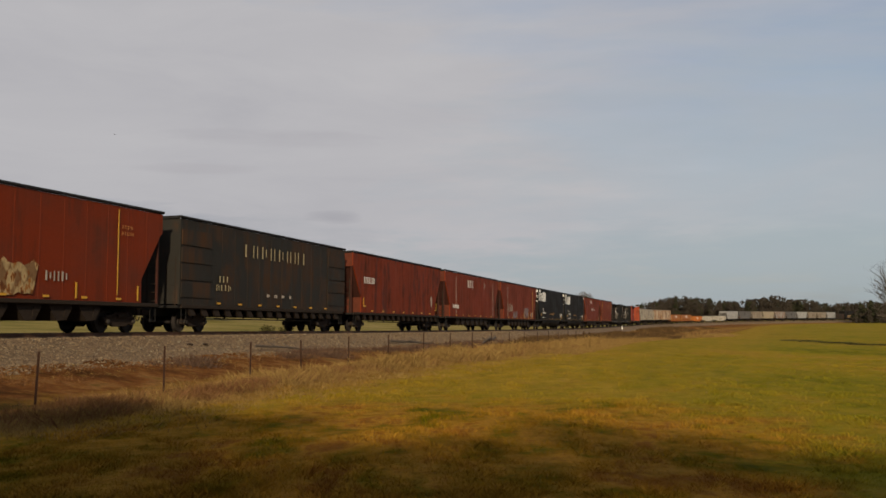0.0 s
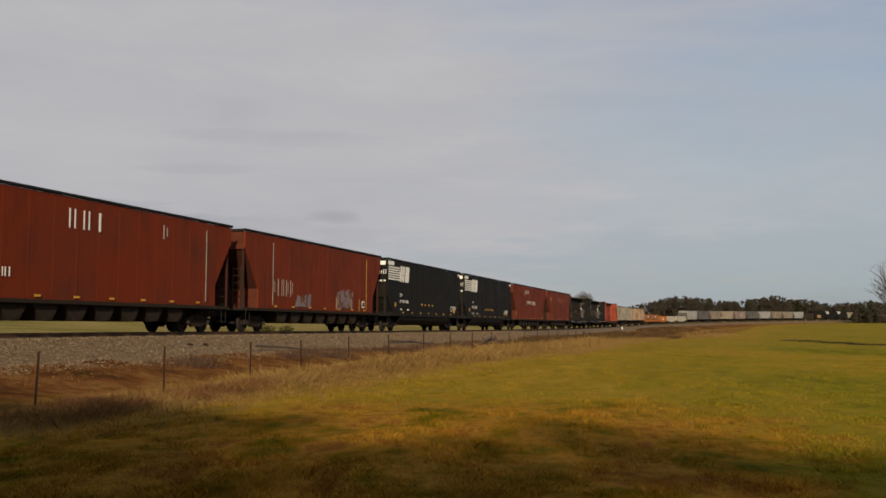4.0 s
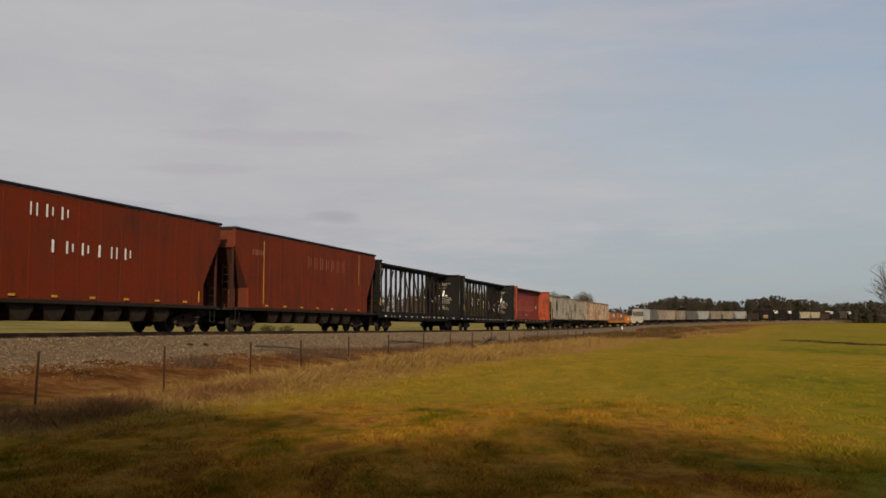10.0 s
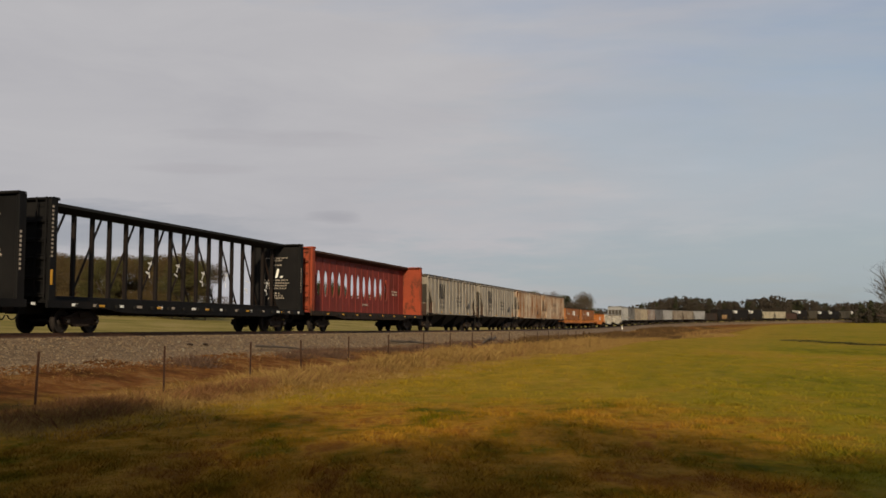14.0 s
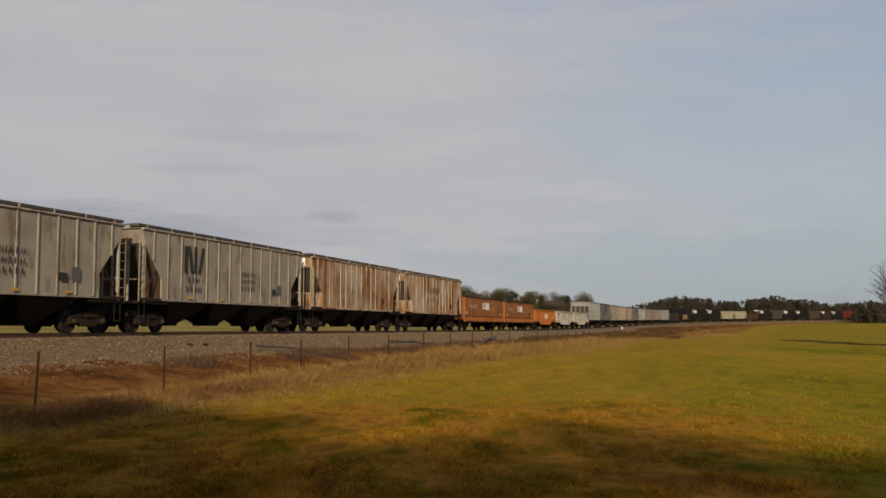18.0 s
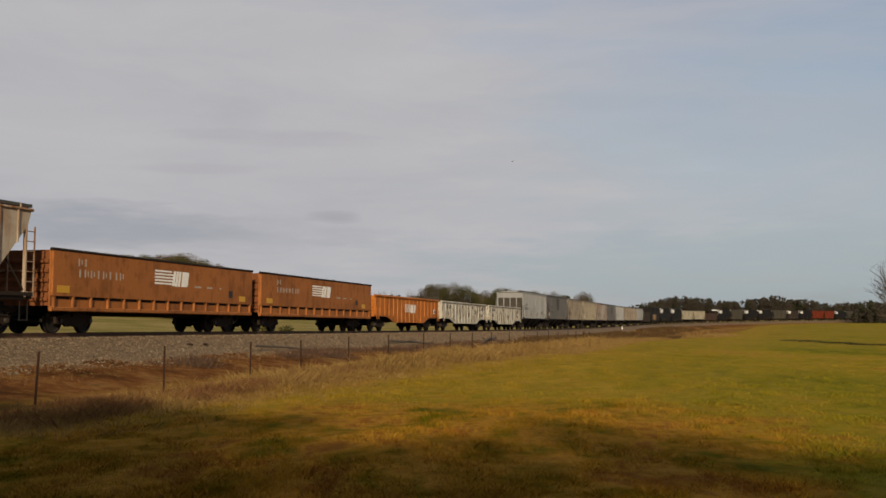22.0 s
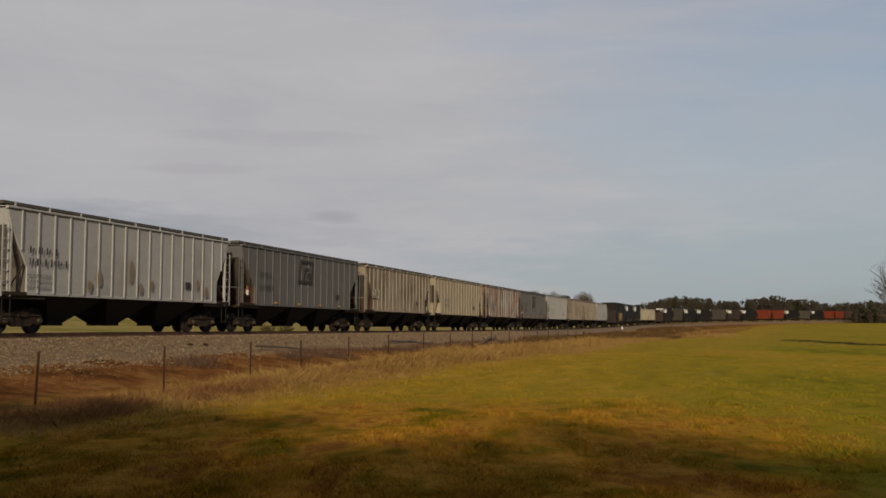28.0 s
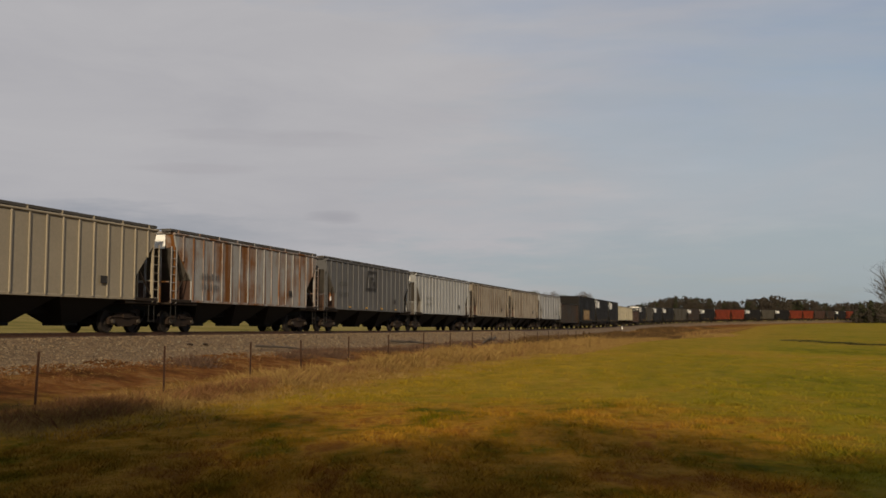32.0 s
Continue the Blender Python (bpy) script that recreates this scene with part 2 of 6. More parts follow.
GREY = paint("light_grey_hopper_paint", (0.268, 0.240, 0.200), rust=(0.120, 0.062, 0.028), wear=0.36, grime=0.35, chips=0.55, chip_size=(1.6, 1.6, 0.5))
RUSTY = paint("rust_streaked_grey_paint", (0.360, 0.300, 0.230), rust=(0.190, 0.076, 0.021), wear=0.78, grime=0.2, streaks=1.5, chips=0.95, chip_size=(1.3, 1.3, 0.09))
WHITEGREY = paint("off_white_hopper_paint", (0.262, 0.262, 0.262), rust=(0.160, 0.110, 0.07), wear=0.24, grime=0.3, dirt=(0.09, 0.08, 0.07))
STEELGREY = paint("slate_grey_hopper_paint", (0.094, 0.092, 0.093), rust=(0.10, 0.070, 0.050), wear=0.16, grime=0.2)
TAN = paint("tan_hopper_paint", (0.215, 0.186, 0.150), rust=(0.105, 0.064, 0.038), wear=0.55, grime=0.25, chips=0.4, chip_size=(1.0, 1.0, 0.3))
RUSTBROWN = paint("brown_streaked_grey_paint", (0.235, 0.228, 0.220), rust=(0.150, 0.060, 0.016), wear=0.72, grime=0.15, streaks=1.1, chips=1.0, chip_size=(1.0, 1.0, 0.06))
CREAM = paint("cream_hopper_paint", (0.255, 0.218, 0.162), rust=(0.21, 0.14, 0.07), wear=0.15, grime=0.15)
ORANGE = paint("faded_orange_paint", (0.285, 0.104, 0.0290), rust=(0.14, 0.048, 0.0160), wear=0.5, grime=0.25, streaks=2.0, chips=0.45)
ORANGE2 = paint("bright_orange_paint", (0.3857, 0.1263, 0.02328), rust=(0.14, 0.046, 0.0165), wear=0.5, grime=0.2, streaks=1.6, chips=0.5)
GONWHITE = paint("chalky_white_gondola_paint", (0.42, 0.395, 0.335), rust=(0.090, 0.050, 0.028), wear=0.5, grime=0.15, streaks=1.5, chips=0.85)
CREAM2 = paint("yellowed_white_hopper_paint", (0.315, 0.2835, 0.2079), rust=(0.126, 0.091, 0.056), wear=0.45, grime=0.3)
BELLY = plain("grimy_black_underframe", (0.011, 0.010, 0.009), 0.85)
CHORD = plain("black_steel_chord", (0.010, 0.0095, 0.009), 0.7)
TRUCKIRON = plain("brown_cast_iron", (0.022, 0.0135, 0.009), 0.85)
WHEELIRON = plain("dark_wheel_steel", (0.020, 0.016, 0.014), 0.8)
CAPIRON = plain("worn_bearing_steel", (0.045, 0.036, 0.028), 0.6)
GREASE = plain("black_rubber_hose", (0.02, 0.02, 0.02), 0.6)
WHITEMARK = plain("worn_white_lettering_paint", (0.74, 0.73, 0.69), 0.6, 0.15)
FADEMARK = plain("faded_pale_lettering_paint", (0.336, 0.288, 0.24), 0.7, 0.3)
GOLDMARK = plain("faded_gold_lettering_paint", (0.336, 0.28, 0.16), 0.7, 0.25)
DARKMARK = plain("dark_lettering_paint", (0.030, 0.027, 0.026), 0.7, 0.2)
YELLOWMARK = plain("yellow_reflective_strip", (0.496, 0.264, 0.028), 0.45, 0.12)
ROOFGREY = plain("grimy_roof_walk_steel", (0.06, 0.054, 0.048), 0.6)
SLOPEGREY = plain("grimy_shaded_grey_sheet", (0.080, 0.070, 0.060), 0.8, 0.35, 3.0)
RUSTSTAIN = plain("brown_rust_stain", (0.165, 0.128, 0.092), 0.85, 0.4, 4.0)
REDRUST = plain("red_brown_rust", (0.105, 0.040, 0.018), 0.9, 0.45, 5.0)
BAYGREY = plain("near_black_hopper_bay", (0.013, 0.012, 0.011), 0.8)
GHOSTRED = plain("faint_painted_out_lettering", (0.270, 0.105, 0.060), 0.7, 0.35, 5.0)
# Copy of the car red, darkened: shaded car ends put into the colour.
SHADERED = plain("shade_darkened_red_paint", (0.080, 0.0185, 0.0080), 0.8, 0.35, 3.0)
SHADEORANGE = plain("shade_darkened_orange_paint", (0.150, 0.050, 0.016), 0.8, 0.4, 3.0)
RECESSRED = plain("shaded_recess_red", (0.036, 0.0105, 0.0065), 0.8, 0.45, 5.0)
RUSTMARK = plain("orange_spray_paint", (0.32, 0.128, 0.032), 0.6, 0.35, 3.0)


def sprayed(name, pale, line, dark):
    """Layers of sprayed paint: pale fills, coloured outlines, dark gaps."""
    m, add, b = material(name)
    v = shifted(add, (4.2, 4.2, 2.4))
    n = add("ShaderNodeTexNoise", {"Vector": v, "Scale": 1.0, "Detail": 5.0, "Roughness": 0.55}).outputs[0]
    w = add("ShaderNodeTexVoronoi", {"Vector": v, "Scale": 0.7}).outputs["Distance"]
    c = ramp(add, n, [(0.36, dark), (0.42, line), (0.46, pale), (0.60, tuple(k * 0.7 for k in pale)), (0.66, line)])
    c = mix(add, ramp(add, w, [(0.55, (0, 0, 0)), (0.65, (0.7, 0.7, 0.7))]), c, dark)
    finish(add, b, c, 0.7, n, 0.003, specular=0.1)
    return m


SPRAYCREAM = sprayed("cream_and_orange_spray_paint", (0.36, 0.26, 0.13), (0.22, 0.085, 0.02), (0.085, 0.03, 0.012))
SPRAYPALE = sprayed("pale_grey_spray_paint", (0.36, 0.33, 0.28), (0.20, 0.17, 0.13), (0.12, 0.085, 0.055))
SPRAYBLUE = sprayed("pale_blue_and_orange_spray_paint", (0.20, 0.17, 0.19), (0.20, 0.085, 0.03), (0.085, 0.03, 0.015))
RAILSTEEL = plain("rusty_rail_steel", (0.085, 0.045, 0.028), 0.55, metal=0.3)
TIEWOOD = plain("creosoted_tie_wood", (0.055, 0.040, 0.030), 0.85, 0.4, 9.0, depth=0.01)
POSTIRON = plain("rusty_fence_post_steel", (0.028, 0.0125, 0.007), 0.9)
# Distance haze is put into this paler, greyer foliage colour.
FARBROWN = leafy("haze_grey_brown_far_trees", (0.055, 0.044, 0.034), (0.105, 0.084, 0.064))
BARK = plain("grey_brown_bark", (0.075, 0.060, 0.048), 0.9, 0.3, 4.0, depth=0.02)
PALEBARK = plain("pale_bare_twigs", (0.13, 0.10, 0.085), 0.9, 0.3, 4.0)
PINE = leafy("dull_pine_foliage", (0.016, 0.019, 0.010), (0.048, 0.048, 0.025))
WOODBROWN = leafy("bare_brown_woods", (0.030, 0.025, 0.019), (0.058, 0.047, 0.036), single=0.2)
AUTUMN = leafy("russet_autumn_foliage", (0.048, 0.034, 0.016), (0.088, 0.061, 0.027), single=0.25)
OAK = leafy("olive_autumn_foliage", (0.038, 0.035, 0.014), (0.070, 0.064, 0.023), single=0.25)
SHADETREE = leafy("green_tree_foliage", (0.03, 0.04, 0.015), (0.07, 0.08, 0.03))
BUSH = leafy("olive_shrub_foliage", (0.024, 0.024, 0.0084), (0.078, 0.066, 0.024))
DRYWEED = leafy("dry_tan_grass", (0.105, 0.061, 0.019), (0.262, 0.168, 0.056))
REDWEED = leafy("reddish_brown_weeds", (0.080, 0.037, 0.015), (0.185, 0.094, 0.040))
TOEBRUSH = leafy("purple_brown_brush", (0.045, 0.026, 0.018), (0.105, 0.064, 0.042))
BROWNWEED = leafy("brown_dead_weeds", (0.030, 0.018, 0.009), (0.115, 0.068, 0.028))

m, add, b = material("ballast_stone")
r = add("ShaderNodeNewGeometry").outputs["Random Per Island"]
finish(add, b, ramp(add, r, [(0.0, (0.052, 0.031, 0.016)), (0.55, (0.122, 0.082, 0.045)), (0.9, (0.142, 0.102, 0.060)), (1.0, (0.165, 0.142, 0.098))]), 0.85)
STONE = m

m, add, b = material("ballast_bed")
c = add("ShaderNodeTexCoord").outputs["Object"]
n1 = add("ShaderNodeTexVoronoi", {"Vector": c, "Scale": 14.0})
n2 = add("ShaderNodeTexNoise", {"Vector": c, "Scale": 0.7, "Detail": 4.0}).outputs[0]
col = ramp(add, add("ShaderNodeSeparateColor", {0: n1.outputs["Color"]}).outputs[0],
           [(0.0, (0.046, 0.028, 0.013)), (0.5, (0.120, 0.077, 0.039)), (0.92, (0.172, 0.118, 0.063)), (1.0, (0.22, 0.17, 0.110))])
col = mix(add, ramp(add, n2, [(0.4, (0, 0, 0)), (0.7, (0.5, 0.5, 0.5))]), col, (0.13, 0.080, 0.042))
finish(add, b, col, 0.9, n1.outputs["Distance"], 0.03)
BALLAST = m

# ground: zones given by the attribute "zone": dry strip, red dirt by the line, trodden grass, golden edge of the field
def field_color(add):
    """Colour of the field from its zones; ground and grass blades share it, so that patches stand in blades too."""
    c = add("ShaderNodeTexCoord").outputs["Object"]
    attr = add("ShaderNodeAttribute", attribute="zone")
    zone = add("ShaderNodeSeparateColor", {0: attr.outputs["Color"]})
    rows = add("ShaderNodeMapping", {"Vector": c, "Rotation": (0, 0, radians(17.5)), "Scale": (1.0, 0.35, 1.0)}).outputs[0]
    long_ = add("ShaderNodeMapping", {"Vector": c, "Scale": (1.0, 0.5, 1.0)}).outputs[0]

    def noise(v, scale, detail, rough, twist=0.0):
        return add("ShaderNodeTexNoise", {"Vector": v, "Scale": scale, "Detail": detail, "Roughness": rough, "Distortion": twist}).outputs[0]

    def blend(a, b, k):
        a = add("ShaderNodeMath", {0: a, 1: 1 - k}, operation="MULTIPLY").outputs[0]
        b = add("ShaderNodeMath", {0: b, 1: k}, operation="MULTIPLY").outputs[0]
        return add("ShaderNodeMath", {0: a, 1: b}, operation="ADD").outputs[0]

    big, mid = noise(rows, 0.12, 5.0, 0.6, 0.6), noise(c, 0.9, 6.0, 0.65)
    splot, small = noise(long_, 0.50, 6.0, 0.62, 0.8), noise(long_, 1.7, 5.0, 0.65, 0.4)
    wig = add("ShaderNodeMath", {0: add("ShaderNodeMath", {0: mid, 1: 0.5}, operation="SUBTRACT").outputs[0], 1: 0.9}, operation="MULTIPLY").outputs[0]

    def edge(v):
        v = add("ShaderNodeMath", {0: v, 1: wig}, operation="ADD").outputs[0]
        return ramp(add, v, [(0.36, (0, 0, 0)), (0.64, (1, 1, 1))])

    grass = ramp(add, blend(big, noise(rows, 1.1, 5.0, 0.65), 0.42), [(0.36, (0.098, 0.098, 0.004)), (0.44, (0.158, 0.140, 0.008)), (0.52, (0.210, 0.160, 0.011)), (0.60, (0.258, 0.162, 0.020)), (0.66, (0.185, 0.125, 0.013))])
    worn = ramp(add, blend(splot, small, 0.42), [(0.35, (0.052, 0.056, 0.001)), (0.41, (0.110, 0.084, 0.002)), (0.47, (0.196, 0.104, 0.007)), (0.53, (0.290, 0.148, 0.017)), (0.59, (0.175, 0.068, 0.010)), (0.66, (0.285, 0.138, 0.016))])
    dry = ramp(add, mid, [(0.3, (0.098, 0.044, 0.010)), (0.5, (0.196, 0.102, 0.019)), (0.7, (0.262, 0.150, 0.032))])
    dirt = ramp(add, blend(noise(c, 0.42, 5.0, 0.62), mid, 0.4), [(0.36, (0.046, 0.017, 0.006)), (0.44, (0.096, 0.037, 0.012)), (0.52, (0.150, 0.060, 0.018)), (0.58, (0.195, 0.098, 0.034)), (0.66, (0.105, 0.064, 0.010))])
    gold = ramp(add, blend(mid, noise(rows, 0.5, 5.0, 0.6), 0.5), [(0.34, (0.150, 0.108, 0.006)), (0.48, (0.250, 0.150, 0.014)), (0.62, (0.335, 0.205, 0.028))])
    band = add("ShaderNodeMath", {0: add("ShaderNodeMath", {0: attr.outputs["Alpha"], 1: wig}, operation="ADD").outputs[0], 1: 0.8}, operation="MULTIPLY").outputs[0]
    col = mix(add, ramp(add, band, [(0.0, (0, 0, 0)), (0.9, (0.9, 0.9, 0.9))]), grass, gold)
    col = mix(add, edge(zone.outputs[2]), col, worn)
    col = mix(add, edge(zone.outputs[0]), col, dry)
    return mix(add, edge(zone.outputs[1]), col, dirt)


m, add, b = material("field_ground")
c = add("ShaderNodeTexCoord").outputs["Object"]
col = field_color(add)
fine = add("ShaderNodeTexNoise", {"Vector": c, "Scale": 11.0, "Detail": 5.0, "Roughness": 0.7}).outputs[0]
mott = add("ShaderNodeTexNoise", {"Vector": c, "Scale": 2.3, "Detail": 7.0, "Roughness": 0.7}).outputs[0]
col = mix(add, ramp(add, mott, [(0.36, (0.6, 0.6, 0.6)), (0.50, (0, 0, 0))]), col, mix(add, 0.48, col, (0.012, 0.009, 0.001)))
col = mix(add, ramp(add, mott, [(0.52, (0, 0, 0)), (0.66, (0.7, 0.7, 0.7))]), col, mix(add, 0.3, col, (0.34, 0.22, 0.05)))
col = mix(add, ramp(add, fine, [(0.3, (0.75, 0.75, 0.75)), (0.55, (0, 0, 0))]), col, mix(add, 0.5, col, (0.03, 0.025, 0.01)))
finish(add, b, col, 0.95, fine, 0.05, specular=0.02)
GROUND = m

m, add, b = material("far_field_ground")
c = add("ShaderNodeTexCoord").outputs["Object"]
wide = add("ShaderNodeTexNoise", {"Vector": c, "Scale": 0.10, "Detail": 6.0, "Roughness": 0.62}).outputs[0]
fine = add("ShaderNodeTexNoise", {"Vector": c, "Scale": 3.0, "Detail": 6.0, "Roughness": 0.7}).outputs[0]
col = ramp(add, wide, [(0.36, (0.132, 0.114, 0.028)), (0.50, (0.200, 0.160, 0.050)), (0.62, (0.245, 0.187, 0.072))])
col = mix(add, ramp(add, fine, [(0.34, (0.6, 0.6, 0.6)), (0.52, (0, 0, 0))]), col, (0.095, 0.075, 0.026))
finish(add, b, col, 0.95, fine, 0.05, specular=0.02)
FARFIELD = m

m, add, b = material("field_blades")
single = add("ShaderNodeNewGeometry").outputs["Random Per Island"]
col = field_color(add)
col = mix(add, ramp(add, single, [(0.0, (0.45, 0.45, 0.45)), (0.4, (0, 0, 0))]), col, mix(add, 0.5, col, (0.02, 0.02, 0.002)))
col = mix(add, ramp(add, single, [(0.6, (0, 0, 0)), (1.0, (0.22, 0.22, 0.22))]), col, mix(add, 0.5, col, (0.34, 0.22, 0.05)))
col = mix(add, 0.10, col, (0.012, 0.010, 0.001))
finish(add, b, col, 0.85, specular=0.03)
BLADES = m
# ---------------------------------------------------------------- mesh helpers
class Shape:
    """A heap of simple solids that becomes one mesh."""

    def __init__(self):
        self.v, self.f = [], []

    def add(self, verts, faces):
        n = len(self.v)
        self.v.extend(tuple(p) for p in verts)
        self.f.extend(tuple(i + n for i in f) for f in faces)
        return self

    def box(self, x0, x1, y0, y1, z0, z1):
        return self.add([(x0, y0, z0), (x1, y0, z0), (x1, y1, z0), (x0, y1, z0), (x0, y0, z1), (x1, y0, z1), (x1, y1, z1), (x0, y1, z1)],
                        [(3, 2, 1, 0), (4, 5, 6, 7), (0, 1, 5, 4), (1, 2, 6, 5), (2, 3, 7, 6), (3, 0, 4, 7)])

    def prism(self, poly, lo, hi, axis="y"):
        """A polygon given in the other two axes' order, drawn out along axis from lo to hi."""
        n = len(poly)
        put = {"x": lambda a, b, c: (c, a, b), "y": lambda a, b, c: (a, c, b), "z": lambda a, b, c: (a, b, c)}[axis]
        vs = [put(a, b, lo) for a, b in poly] + [put(a, b, hi) for a, b in poly]
        fs = [tuple(range(n)), tuple(range(2 * n - 1, n - 1, -1))] + [(i, i + n, (i + 1) % n + n, (i + 1) % n) for i in range(n)]
        return self.add(vs, fs)

    def bevelled(self, x0, x1, y0, y1, z0, z1, c, axis="x"):
        """A bar with its four long edges cut off."""
        r = {"x": (y0, y1, z0, z1), "y": (x0, x1, z0, z1), "z": (x0, x1, y0, y1)}[axis]
        a0, a1, b0, b1 = r
        poly = [(a0 + c, b0), (a1 - c, b0), (a1, b0 + c), (a1, b1 - c), (a1 - c, b1), (a0 + c, b1), (a0, b1 - c), (a0, b0 + c)]
        lo, hi = {"x": (x0, x1), "y": (y0, y1), "z": (z0, z1)}[axis]
        return self.prism(poly, lo, hi, axis)

    def rod(self, a, b, r, n=6, r2=None):
        a, b = Vector(a), Vector(b)
        d = (b - a).normalized()
        e = d.cross(Vector((0, 0, 1)) if abs(d.z) < 0.9 else Vector((1, 0, 0))).normalized()
        g = d.cross(e)
        r2 = r if r2 is None else r2
        vs = [a + (e * math.cos(i * math.tau / n) + g * math.sin(i * math.tau / n)) * r for i in range(n)]
        vs += [b + (e * math.cos(i * math.tau / n) + g * math.sin(i * math.tau / n)) * r2 for i in range(n)]
        fs = [(i, (i + 1) % n, (i + 1) % n + n, i + n) for i in range(n)] + [tuple(range(n - 1, -1, -1)), tuple(range(n, 2 * n))]
        return self.add(vs, fs)

    def lathe(self, profile, n=20):
        """A closed solid turned about the y axis from (radius, y) points."""
        m = len(profile)
        vs = [(r * math.cos(i * math.tau / n), y, r * math.sin(i * math.tau / n)) for i in range(n) for r, y in profile]
        fs = [(i * m + j, i * m + j + 1, (i + 1) % n * m + j + 1, (i + 1) % n * m + j) for i in range(n) for j in range(m - 1)]
        fs += [tuple(i * m for i in range(n)), tuple(i * m + m - 1 for i in range(n))]
        return self.add(vs, fs)

    def mesh(self, name, mat, fix=True):
        me = bpy.data.meshes.new(name)
        me.from_pydata(self.v, [], self.f)
        if fix:
            bm = bmesh.new()
            bm.from_mesh(me)
            bmesh.ops.recalc_face_normals(bm, faces=bm.faces)
            bm.to_mesh(me)
            bm.free()
        me.materials.append(mat)
        return me


MESHES = {}


def shared(key, mat, make):
    """A mesh built once for each key and material."""
    k = (key, mat.name)
    if k not in MESHES:
        MESHES[k] = make().mesh(str(key[0] if isinstance(key, tuple) else key), mat)
    return MESHES[k]


def part(name, me, parent, label="", at=(0, 0, 0), turn=0.0):
    ob = new(name, me)
    ob.parent = parent
    ob.location = at
    if turn:
        ob.rotation_euler = (0, 0, turn)
    return tagged(ob, label)


# ---------------------------------------------------------------- ground
def graded(lo, hi, centre, step, grow):
    out, d, x = [centre], step, centre
    while x < hi:
        x += d
        d *= grow
        out.append(min(x, hi))
    d, x = step, centre
    while x > lo:
        x -= d
        d *= grow
        out.insert(0, max(x, lo))
    return np.array(out)


gx = graded(-2600, 2600, 0, 0.42, 1.022)
gy = graded(-400, 3200, 26, 0.42, 1.020)
GX, GY = np.meshgrid(gx, gy)
GZ, GS, GU = ground_height(GX, GY)
nx, ny = len(gx), len(gy)
ids = np.arange(nx * ny).reshape(ny, nx)
quads = np.stack([ids[:-1, :-1], ids[:-1, 1:], ids[1:, 1:], ids[1:, :-1]], -1).reshape(-1, 4)
ground_me = bpy.data.meshes.new("ground")
ground_me.from_pydata(np.stack([GX, GY, GZ], -1).reshape(-1, 3).tolist(), [], quads.tolist())
ground_me.polygons.foreach_set("use_smooth", np.ones(len(quads), bool))


def set_zones(me, X, Y, S, U):
    """Store the zones of places as the mesh's attribute."""
    strip = np.interp(S, STRIP_S, STRIP_U)
    dry_w = np.clip(0.5 + (strip + 0.6 - U) / 5.0, 0, 1) * (U > -12)
    dirt_w = np.clip(0.5 + (8.3 - U) / 2.4, 0, 1) * np.clip(0.5 + (U + 5) / 2, 0, 1) * np.clip((440 - S) / 60, 0.2, 1)
    # bare washed soil on the bank across the hollow
    dirt_w = np.maximum(dirt_w, np.clip(1 - np.abs(S - 415) / 55, 0, 1) * np.clip((17 - U) / 5, 0, 1) * (U > 0))
    dirt_w = np.maximum(dirt_w, 0.62 * np.clip((S - 106) / 10, 0, 1) * np.clip((400 - S) / 60, 0, 1) * np.clip((strip - 2.0 - U) / 2, 0, 1) * (U > 0))
    # trodden brown grass near the viewpoint, thinning out to the east
    worn_w = np.clip((33 - Y) / 16, 0, 1) * np.clip(1.05 - (X - 0.10 * Y) / np.maximum(0.5 * np.abs(Y), 1), 0.25, 1) * (U > 0)
    worn_w = worn_w * np.clip(0.35 + (U - strip) / 5, 0, 1)
    gold_w = np.clip(1.05 - (U - strip) / 15.0, 0, 1) * np.clip((Y - 10) / 8, 0, 1) * (U > 0)
    attr = me.color_attributes.new("zone", "FLOAT_COLOR", "POINT")
    attr.data.foreach_set("color", np.stack([dry_w, dirt_w, worn_w, gold_w], -1).astype(np.float32).ravel())


set_zones(ground_me, GX, GY, GS, GU)
ground_me.materials.append(GROUND)
ground_me.materials.append(FARFIELD)
quad_u = (GU[:-1, :-1] + GU[1:, 1:]) / 2
ground_me.polygons.foreach_set("material_index", (quad_u < -9.5).astype(np.int32).ravel())
tagged(new("ground", ground_me), "yellow-green autumn grass field with a dry strip and red dirt", "ground", kind="structure")

# ---------------------------------------------------------------- track
def ribbon(name, profile, s_values, mat, close=False):
    """A strip with a fixed cross profile (u, up), drawn along the track."""
    vs, fs, n = [], [], len(profile)
    for s in s_values:
        vs += [on_line(s, u, up) for u, up in profile]
    for i in range(len(s_values) - 1):
        for j in range(n if close else n - 1):
            k = (j + 1) % n
            fs.append((i * n + j, i * n + k, (i + 1) * n + k, (i + 1) * n + j))
    me = bpy.data.meshes.new(name)
    me.from_pydata([tuple(v) for v in vs], [], fs)
    me.materials.append(mat)
    return me


stations = np.concatenate([np.arange(-520, -20, 8.0), np.arange(-20, 130, 1.0), np.arange(130, 1260, 6.0)])
bed = ribbon("ballast", [(-5.2, -1.6), (-4.6, -1.02), (-2.2, -0.20), (-1.4, -0.17), (0, -0.18), (1.4, -0.17), (2.2, -0.20), (3.4, -0.62), (4.7, -1.04), (5.4, -1.7)], stations, BALLAST)
tagged(new("ballast", bed), "bank of grey-tan crushed stone ballast under the track", "ballast", kind="structure")
